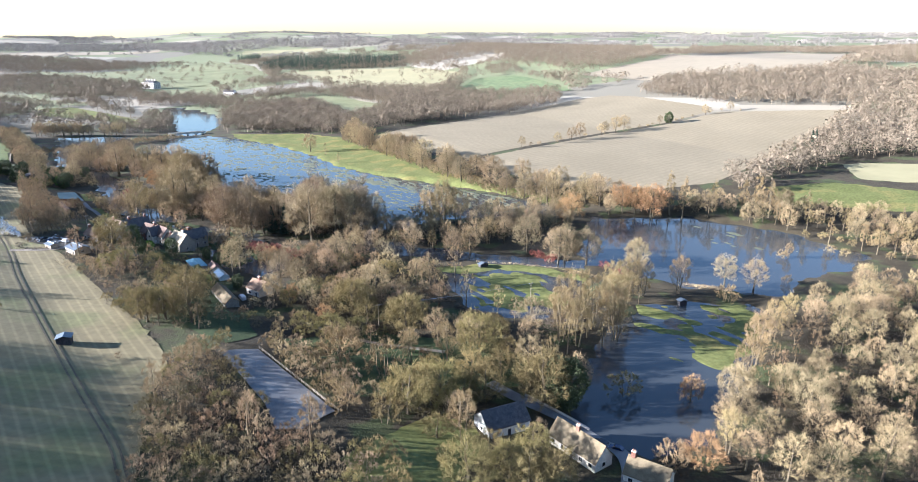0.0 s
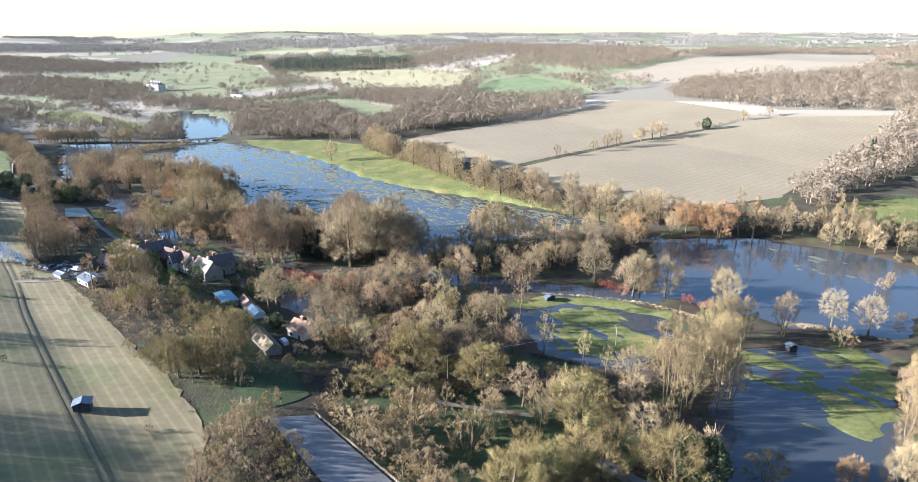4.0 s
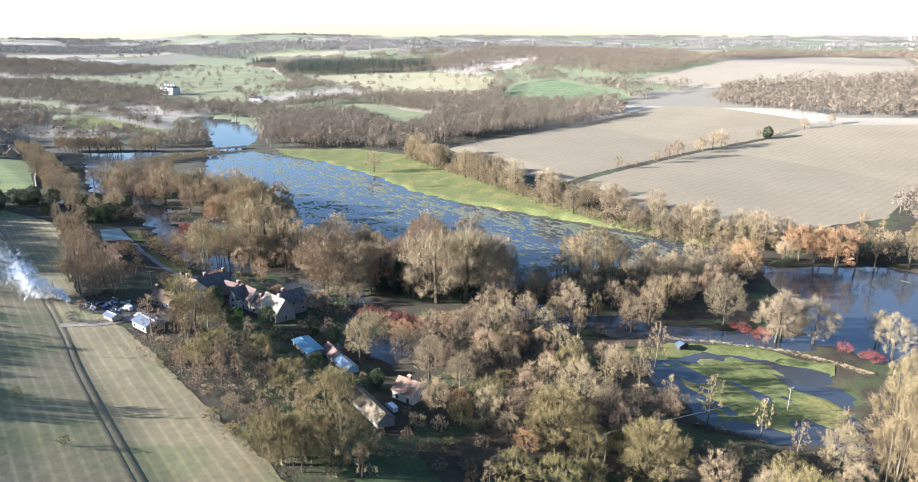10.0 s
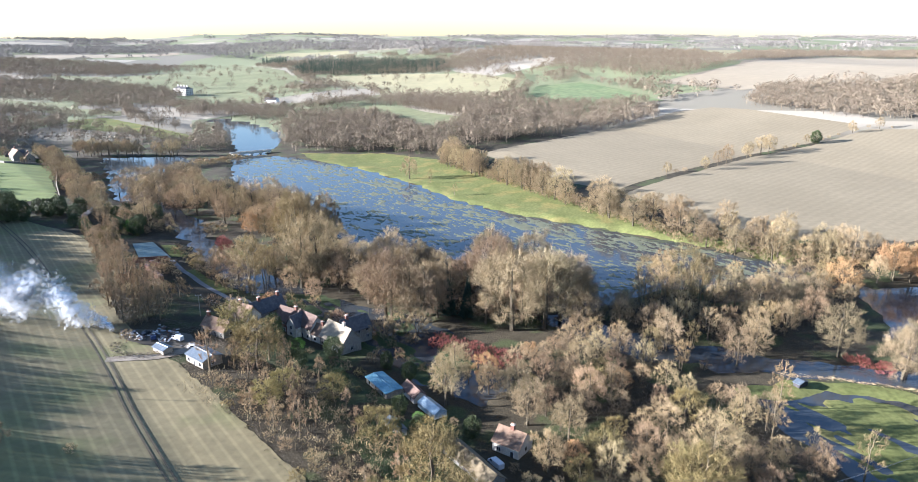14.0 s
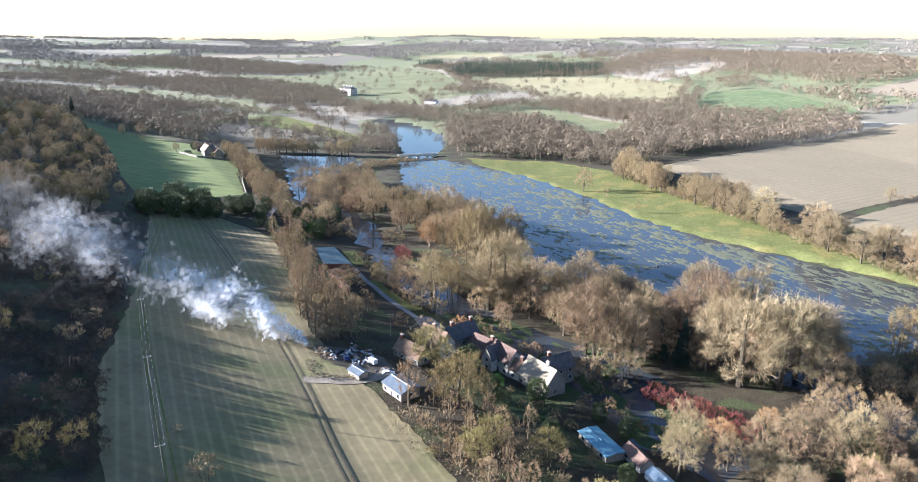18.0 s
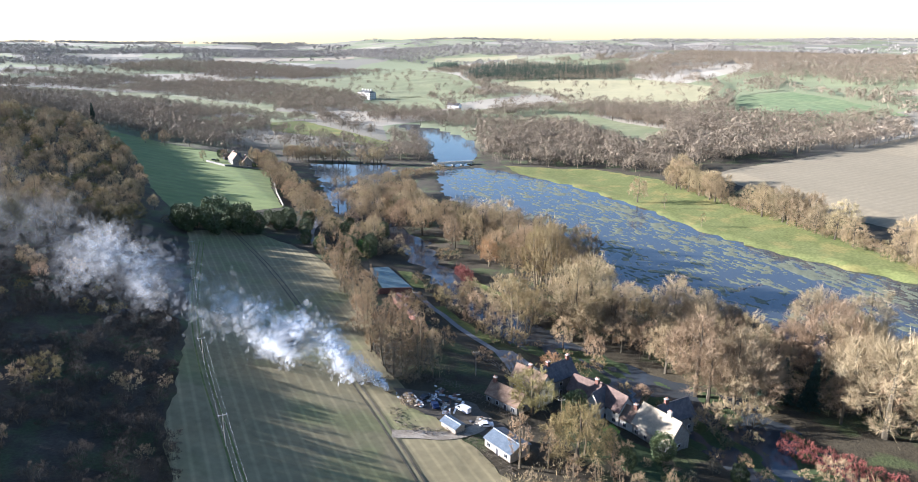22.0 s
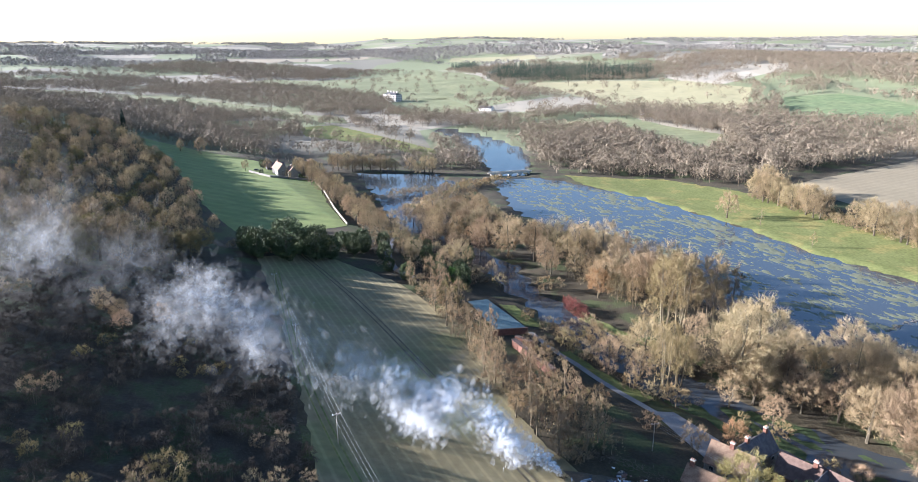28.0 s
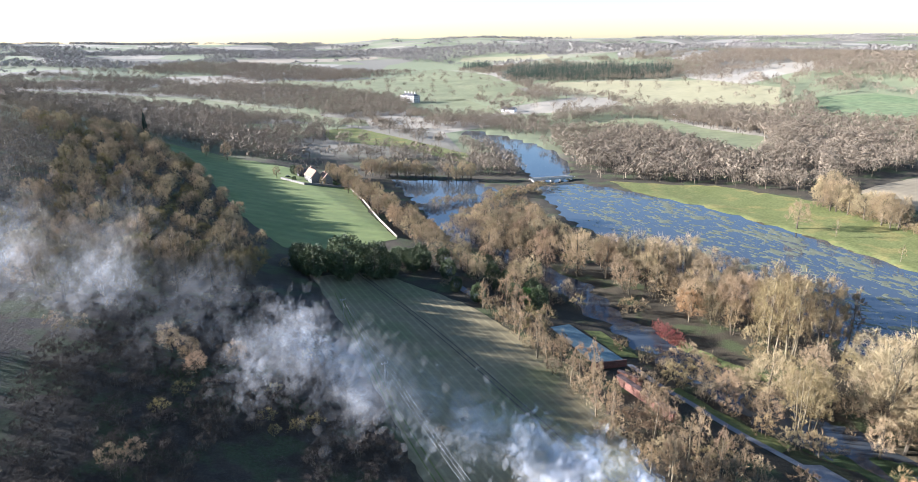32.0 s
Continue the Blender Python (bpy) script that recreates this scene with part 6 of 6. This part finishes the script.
# single trees that stand out


def plant_all(kind, places):
    for x, y, size in places:
        plant(kind, x, y, size)


plant_all("straw_willow", [(-10, 392, 1.18), (-18, 396, 1.0), (88, 313, 0.78), (97, 273, 0.93), (171, 325, 0.45), (45, 235, 1.37), (52, 237, 1.27), (61, 244, 1.1), (38, 225, 1.22), (59, 227, 1.01), (94, 194, 0.95), (103, 207, 0.97), (117, 225, 0.84), (130, 240, 0.71), (1, 159, 0.81), (74, 156, 0.69), (-17, 208, 0.63), (-197, 455, 1.67), (-189, 462, 1.55), (-178, 460, 1.58), (-191, 451, 1.69), (-195, 403, 1.14), (-200, 398, 1.32), (-196, 466, 1.64), (-9, 366, 1.56), (-1, 366, 1.46), (-17, 369, 1.34)])
plant_all("pink_tree", [(-79, 383, 1.48), (-61, 365, 1.55), (-87, 370, 1.35), (-62, 295, 0.83), (-223, 486, 1.07), (-134, 366, 1.71), (-208, 480, 1.31), (-201, 478, 1.28), (-131, 407, 0.89), (25, 348, 0.81), (31, 385, 0.68), (-89, 388, 1.63), (-131, 360, 1.38)])
plant_all("lime_tree", [(54, 319, 1.04), (64, 314, 1.07), (4, 216, 0.75), (-82, 284, 0.75), (-82, 352, 1.79), (-69, 353, 1.7), (-123, 360, 1.34), (-89, 406, 1.37), (-67, 417, 1.26), (-175, 422, 0.8), (-153, 427, 0.74), (50, 315, 1.12), (36, 330, 1.08), (-57, 361, 1.52), (-70, 364, 1.6), (-118, 360, 1.32)])
plant_all("ash_tree", [(121, 282, 0.74), (131, 274, 0.82), (-8, 221, 0.72), (-107, 294, 0.79), (-105, 299, 0.85), (-261, 525, 1.12), (-249, 523, 1.17), (-236, 520, 1.16), (-214, 502, 1.24), (86, 301, 0.9), (-177, 399, 1.62), (-170, 404, 1.58)])
plant_all("straw_bush", [(115, 264, 1.43), (-41, 209, 2.1), (-25, 198, 2.09), (-33, 170, 1.55), (-40, 204, 2.6)])
plant_all("young_alder", [(39, 215, 1.08), (53, 222, 1.04), (-32, 215, 0.81), (-64, 217, 0.84), (-13, 275, 1.2), (-2, 295, 1.28), (-24, 275, 0.96), (-7, 266, 0.86), (3, 257, 1.17), (16, 250, 0.87), (39, 249, 0.84), (22, 241, 0.81)])
plant_all("olive_bush", [(53, 187, 1.6), (-21, 166, 1.68), (-286, 440, 2.1)])
plant_all("olive_tree", [(-15, 173, 1.1), (-6, 180, 1.01), (4, 190, 0.86), (14, 198, 0.66), (26, 180, 1.2), (-21, 236, 0.99), (-43, 246, 1.19), (-101, 229, 1.05), (-110, 262, 0.84), (-121, 231, 0.83), (13, 140, 0.82), (-109, 247, 1.09), (-117, 228, 0.88), (-44, 252, 0.99), (-20, 229, 1.12), (7, 208, 1.17), (-170, 309, 1.15), (-185, 333, 0.92)])
plant_all("evergreen", [(33, 180, 1.29), (-389, 461, 1.25), (-378, 470, 1.79), (-367, 480, 1.42), (-361, 484, 1.07)])
plant_all("bare_tree", [(-18, 216, 0.5), (-35, 261, 1.0), (-93, 303, 0.57), (-275, 526, 1.26), (-224, 517, 1.3), (-171, 397, 0.84), (-137, 421, 1.05), (-143, 379, 0.9), (-206, 413, 1.13)])
plant_all("orange_willow", [(64, 148, 0.78), (73, 184, 0.62), (68, 389, 1.28), (112, 408, 1.34), (104, 409, 1.25), (122, 404, 1.59)])
plant_all("russet_bush", [(57, 150, 1.47)])
plant_all("bush", [(-128, 348, 1.74), (-119, 351, 1.54), (-132, 344, 1.62), (-103, 327, 1.36)])
plant_all("poplar", [(-172, 455, 1.31), (-178, 450, 1.4), (134, 407, 1.21), (141, 403, 1.19)])
plant_all("conifer", [(-107, 366, 0.8), (-100, 364, 0.92), (-92, 372, 0.62), (-112, 371, 0.6)])
for i, (x, y) in enumerate([(-253, 442), (-244, 433), (-235, 421), (-226, 409), (-219, 403), (-211, 392), (-204, 388), (-197, 388), (-211, 411), (-209, 430), (-204, 446), (-202, 462), (-194, 444),
                          (-186, 428), (-182, 413), (-243, 396), (-235, 380), (-227, 370), (-238, 372), (-249, 379), (-246, 363), (-256, 372), (-222, 372), (-194, 358), (-206, 366), (-272, 482), (-285, 488),
                          (-250, 483), (-244, 485), (-198, 434), (-190, 418), (-216, 420), (-231, 366), (-241, 366)]):
    plant(("straw_bush", "bush", "straw_bush", "hawthorn_bush", "russet_bush")[i % 5], x, y, 1.0 + 0.12 * (i % 4))
plant_all("pink_tree", [(-158, 392, 0.9), (-148, 389, 0.85), (-138, 382, 0.9), (-127, 376, 0.85), (-112, 364, 0.9), (-168, 384, 0.6), (-152, 356, 0.45)])
plant_all("straw_bush", [(-166, 378, 0.9), (-157, 362, 0.8), (-172, 372, 0.9), (-146, 352, 0.8), (-178, 380, 0.9)])
plant_all("straw_bush", [(152, 287, 0.8), (197, 333, 0.9), (168, 325, 0.9), (202, 328, 0.8)])
plant_all("orange_willow", [(-225, 479, 0.95), (-182, 366, 0.6)])
plant_all("pink_tree", [(-172, 395, 1.0), (-176, 403, 1.05), (-163, 408, 1.0), (-158, 416, 0.95), (-306, 527, 0.75), (-292, 532, 0.8), (-276, 529, 0.8), (-262, 532, 0.85), (-255, 548, 0.85), (-321, 545, 0.7), (-324, 535, 0.65)])
plant_all("dogwood", [(-232, 454, 1.2), (-238, 467, 1.2), (-236, 461, 1.4)])
plant_all("straw_bush", [(-365, 624, 0.8), (-360, 630, 0.9), (-356, 637, 1.0), (-353, 649, 0.9), (-350, 661, 1.0), (-344, 675, 0.9), (-338, 688, 0.9), (-328, 698, 0.9), (-317, 707, 0.8), (-346, 668, 0.8), (-362, 640, 0.8)])
for i in (0, 1, 2, 3, 4, 5, 17, 18, 19, 20, 21):
    t = i / 21
    plant("dogwood", 38 + 44 * t + 2.2 * math.sin(i * 2.1), 326 - 27 * t + 1.6 * math.cos(i * 3.3), 0.75 + 0.2 * (i % 3))
plant_all("olive_bush", [(-306, 282, 1.5), (-311, 266, 1.2), (-316, 270, 1.0), (-252, 240, 1.2), (-249, 236, 1.0), (-246, 245, 1.1), (-173, 229, 0.45), (-171, 281, 0.6), (-142, 248, 0.7), (-134, 240, 0.7)])
plant_all("hawthorn_bush", [(-309, 278, 1.1), (-287, 291, 1.0), (-215, 247, 1.15), (-199, 251, 0.5), (-112, 196, 0.4), (-221, 324, 0.8), (-232, 262, 0.4), (-300, 352, 0.5), (-306, 360, 0.5), (-296, 362, 0.4)])
plant_all("pink_tree", [(-372, 349, 0.5), (-366, 343, 0.45), (-380, 352, 0.5), (-362, 356, 0.45)])
for kind, x, y, size in (
    ("bare_tree", -146, 645, 0.95), ("young_alder", -128, 628, 0.8), ("young_alder", -108, 585, 0.7),
    ("bare_tree", 112, 660, 0.7), ("bare_tree", 122, 668, 0.8), ("bare_tree", 96, 646, 0.55), ("bare_tree", 148, 690, 0.6), ("bare_tree", 166, 703, 0.9), ("bare_tree", 176, 710, 0.8),
    ("evergreen", 232, 738, 1.0), ("bare_tree", -617, 753, 0.8), ("bare_tree", -636, 748, 0.55), ("conifer", -736, 794, 1.2),
    ("clipped_evergreen", -294, 477, 1.1), ("dogwood", -234, 459, 1.7), ("dogwood", -231, 455, 1.3),
    ("conifer", 305, 570, 0.9), ("conifer", 311, 576, 0.8), ("poplar", 177, 401, 1.0), ("poplar", 185, 398, 1.1), ("poplar", 191, 394, 0.95),
    ("poplar", 161, 408, 0.9), ("evergreen", -172, 333, 0.85), ("evergreen", -128, 318, 0.5), ("evergreen", -120, 312, 0.55),
):
    plant(kind, x, y, size)
for i in range(14):
    plant("dogwood", -112 + (i % 7) * 4.5 + (i // 7) * 2, 338 - (i % 7) * 3.2 + (i // 7) * 5, 1.15)

scatter([(-190, 291), (-171, 308), (-141, 290), (-123, 266), (-107, 242), (-93, 223), (-117, 223), (-137, 246), (-161, 271)], 5.6, (("olive_tree", 0.08), ("birch", 0.45), ("russet_bush", 0.15), ("hawthorn_bush", 0.17), ("bush", 0.15)), 11, (0.55, 0.95), clear=BUILT)
scatter([(-92, 165), (-95, 197), (-83, 213), (-52, 157), (-35, 154), (-26, 132), (-75, 128)], 4.6, (("russet_bush", 0.25), ("bush", 0.17), ("hawthorn_bush", 0.17), ("olive_bush", 0.3), ("birch", 0.1)), 12, clear=BUILT)
scatter([(-74, 216), (-64, 222), (-24, 178), (-33, 170)], 4.4, (("bush", 0.30), ("hawthorn_bush", 0.30), ("straw_bush", 0.4)), 13, clear=BUILT)
scatter([(-263, 392), (-241, 385), (-214, 348), (-228, 337), (-245, 356)], 4.4, (("birch", 0.75), ("bush", 0.12), ("hawthorn_bush", 0.12)), 14, clear=BUILT[:-1])
scatter([(-312, 462), (-300, 470), (-262, 408), (-250, 370), (-262, 385), (-280, 415)], 4.6, (("birch", 0.6), ("bush", 0.20), ("hawthorn_bush", 0.20)), 15, clear=BUILT[:-1])
scatter([(-188, 306), (-167, 318), (-140, 295), (-166, 283)], 6, (("olive_tree", 0.2), ("birch", 0.5), ("bush", 0.15), ("hawthorn_bush", 0.15)), 16, clear=BUILT)
scatter([(-245, 503), (-202, 458), (-185, 405), (-165, 426), (-174, 478), (-237, 560)], 8.2, (("bare_tree", 0.22), ("ash_tree", 0.17), ("lime_tree", 0.17), ("straw_willow", 0.25), ("pink_tree", 0.2)), 17, (0.7, 1.0))
scatter([(-153, 385), (-116, 365), (-77, 352), (-50, 350), (-48, 385), (-70, 396), (-103, 412), (-143, 412)], 8.2, (("pink_tree", 0.55), ("bare_tree", 0.14), ("ash_tree", 0.10), ("lime_tree", 0.10), ("bush", 0.05), ("hawthorn_bush", 0.05)), 18, (0.85, 1.15))
scatter([(-70, 345), (-57, 320), (-29, 314), (5, 323), (24, 348), (60, 367), (75, 402), (58, 408), (-1, 392), (-40, 372)], 8.2, (("bare_tree", 0.20), ("ash_tree", 0.15), ("lime_tree", 0.15), ("pink_tree", 0.2), ("straw_willow", 0.2), ("bush", 0.05), ("hawthorn_bush", 0.05)), 19, (0.55, 0.85))
scatter([(-100, 330), (-60, 330), (-40, 312), (-12, 290), (-6, 258), (-20, 240), (-49, 235), (-70, 252), (-80, 262), (-76, 285), (-92, 305)], 7.2, (("bare_tree", 0.14), ("ash_tree", 0.10), ("lime_tree", 0.10), ("pink_tree", 0.2), ("olive_tree", 0.25), ("bush", 0.05), ("hawthorn_bush", 0.05), ("orange_willow", 0.1)), 20, (0.42, 0.75), clear=BUILT)
scatter([(-70, 226), (-22, 230), (24, 236), (53, 240), (46, 206), (30, 200), (-30, 190), (-62, 200)], 9.5, (("straw_willow", 0.2), ("bare_tree", 0.10), ("ash_tree", 0.07), ("lime_tree", 0.07), ("pink_tree", 0.15), ("olive_tree", 0.25), ("straw_bush", 0.15)), 21, (0.5, 0.8), clear=BUILT)
scatter([(-30, 165), (-15, 184), (14, 200), (40, 196), (40, 178), (24, 190), (-14, 166)], 6.5, (("olive_tree", 0.8), ("bare_tree", 0.08), ("ash_tree", 0.06), ("lime_tree", 0.06)), 23, (0.6, 0.9), clear=BUILT)
scatter([(-5, 150), (22, 148), (24, 136), (0, 132)], 6, (("olive_tree", 0.6), ("olive_bush", 0.4)), 37, (0.7, 0.9), clear=BUILT)
scatter([(-28, 152), (-12, 142), (-14, 120), (-40, 118)], 4.6, (("bush", 0.25), ("hawthorn_bush", 0.25), ("olive_bush", 0.5)), 38, clear=BUILT)
scatter([(91, 196), (112, 226), (140, 250), (180, 275), (215, 280), (150, 144), (70, 132), (76, 166)], 7.4, (("bare_tree", 0.25), ("ash_tree", 0.2), ("lime_tree", 0.1), ("birch", 0.45)), 24, (0.5, 0.78))
scatter([(34, 224), (48, 219), (64, 237), (82, 272), (74, 280), (52, 249)], 6.0, MIX_STRAW, 25, (0.75, 1.05))
scatter(ribbon([(-118, 708), (-46, 588), (-12, 530), (16, 489), (54, 452), (83, 433), (111, 424)], 15), 3.7, (("bush", 0.25), ("hawthorn_bush", 0.25), ("bare_tree", 0.10), ("ash_tree", 0.07), ("lime_tree", 0.07), ("straw_bush", 0.25)), 26, (0.75, 1.1))
scatter(ribbon([(60, 626), (158, 702), (229, 738), (305, 785), (330, 770)], 5), 9, (("bush", 0.35), ("hawthorn_bush", 0.35), ("bare_tree", 0.12), ("ash_tree", 0.09), ("lime_tree", 0.09)), 39, (0.4, 0.7))
scatter([(94, 404), (147, 406), (188, 376), (213, 331), (236, 300), (290, 340), (260, 385), (227, 400), (201, 415), (157, 424), (106, 426)], 6.5, (("bare_tree", 0.20), ("ash_tree", 0.15), ("lime_tree", 0.15), ("straw_bush", 0.35), ("poplar", 0.15)), 27, (0.5, 0.8))
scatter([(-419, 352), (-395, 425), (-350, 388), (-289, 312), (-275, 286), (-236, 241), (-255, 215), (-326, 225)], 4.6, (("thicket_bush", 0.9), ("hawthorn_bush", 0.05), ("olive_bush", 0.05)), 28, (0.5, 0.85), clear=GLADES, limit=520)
scatter(ribbon([(-503, 736), (-460, 682), (-427, 637), (-390, 592), (-356, 545)], 15), 7, (("bare_tree", 0.28), ("ash_tree", 0.21), ("lime_tree", 0.21), ("pink_tree", 0.3)), 29, (0.55, 0.75))
scatter(ribbon([(-478, 746), (-428, 748), (-379, 746)], 10), 6, (("bare_tree", 0.40), ("ash_tree", 0.30), ("lime_tree", 0.30),), 30, (0.6, 0.8))
scatter(ribbon([(-402, 462), (-393, 478), (-368, 499), (-340, 505)], 13), 5.5, (("evergreen", 0.5), ("bush", 0.25), ("hawthorn_bush", 0.25)), 31, (0.7, 1.0))
scatter(ribbon([(-405, 619), (-377, 669), (-337, 701), (-312, 738)], 12), 5, (("russet_bush", 0.2), ("straw_bush", 0.5), ("bush", 0.15), ("hawthorn_bush", 0.15)), 32)
scatter([(-352, 575), (-315, 545), (-290, 545), (-234, 550), (-225, 500), (-250, 500), (-320, 640), (-345, 615)], 7.5, (("bare_tree", 0.24), ("ash_tree", 0.18), ("lime_tree", 0.18), ("pink_tree", 0.4)), 33, (0.6, 0.9))
scatter([(-246, 387), (-207, 388), (-173, 390), (-126, 402), (-111, 430), (-164, 427), (-206, 427), (-237, 424)], 7, (("bare_tree", 0.16), ("ash_tree", 0.12), ("lime_tree", 0.12), ("straw_willow", 0.2), ("pink_tree", 0.15), ("bush", 0.12), ("hawthorn_bush", 0.12)), 35, (0.5, 0.85), clear=BUILT)
scatter([(-250, 400), (-244, 432), (-228, 448), (-212, 430), (-225, 408)], 5, (("straw_bush", 0.4), ("bush", 0.30), ("hawthorn_bush", 0.30)), 41, (0.8, 1.2), clear=BUILT)
scatter([(-352, 520), (-318, 540), (-275, 490), (-290, 465), (-315, 480)], 6, (("bush", 0.25), ("hawthorn_bush", 0.25), ("evergreen", 0.2), ("bare_tree", 0.12), ("ash_tree", 0.09), ("lime_tree", 0.09)), 36, (0.5, 0.85), clear=BUILT)
scatter([(-340, 490), (-325, 470), (-310, 462), (-330, 500)], 5, (("evergreen", 0.4), ("bush", 0.30), ("hawthorn_bush", 0.30)), 42, (0.6, 0.9), clear=BUILT[:-1])
scatter(HILL_EDGE, 9.5, (("bare_tree", 0.35), ("lime_tree", 0.3), ("olive_tree", 0.2), ("ash_tree", 0.15)), 43, (0.45, 0.7), clear=[FARM], limit=420)
scatter([(-419, 352), (-397, 425), (-352, 388), (-322, 342), (-370, 300)], 9.5, (("bare_tree", 0.3), ("lime_tree", 0.4), ("olive_tree", 0.3)), 44, (0.75, 1.0))
scatter([(-178, 332), (-152, 328), (-138, 312), (-118, 300), (-100, 285), (-96, 262), (-112, 245), (-130, 262), (-150, 285), (-172, 308)], 5.4,
        (("bush", 0.3), ("evergreen", 0.25), ("hawthorn_bush", 0.2), ("olive_bush", 0.2), ("clipped_evergreen", 0.05)), 45, (0.4, 0.75), clear=BUILT)
scatter([(-150, 345), (-122, 352), (-96, 336), (-85, 315), (-98, 298), (-122, 308), (-138, 325)], 6.5,
        (("bush", 0.3), ("straw_bush", 0.2), ("hawthorn_bush", 0.3), ("evergreen", 0.1), ("young_alder", 0.1)), 46, (0.5, 0.9), clear=BUILT)
scatter([(-100, 232), (-60, 226), (-20, 212), (10, 206), (30, 232), (-20, 250), (-60, 262), (-92, 262)], 6.5,
        (("bush", 0.3), ("hawthorn_bush", 0.3), ("olive_bush", 0.2), ("russet_bush", 0.2)), 47, (0.5, 0.9), clear=BUILT)
plant_all("bare_tree", [(-520, 707, 0.55), (-487, 682, 0.4), (-474, 694, 0.5), (-534, 694, 0.5)])
plant_all("evergreen", [(-513, 684, 0.4), (-480, 690, 0.35), (-530, 716, 0.6)])
plant_all("olive_tree", [(20, 152, 0.7), (8, 151, 0.6), (-6, 160, 0.55)])
plant_all("bare_tree", [(0, 167, 0.55), (22, 159, 0.4)])
scatter([(-470, 380), (-442, 468), (-404, 444), (-419, 352)], 8.0, (("bare_tree", 0.3), ("lime_tree", 0.4), ("olive_tree", 0.3)), 48, (0.75, 1.0))
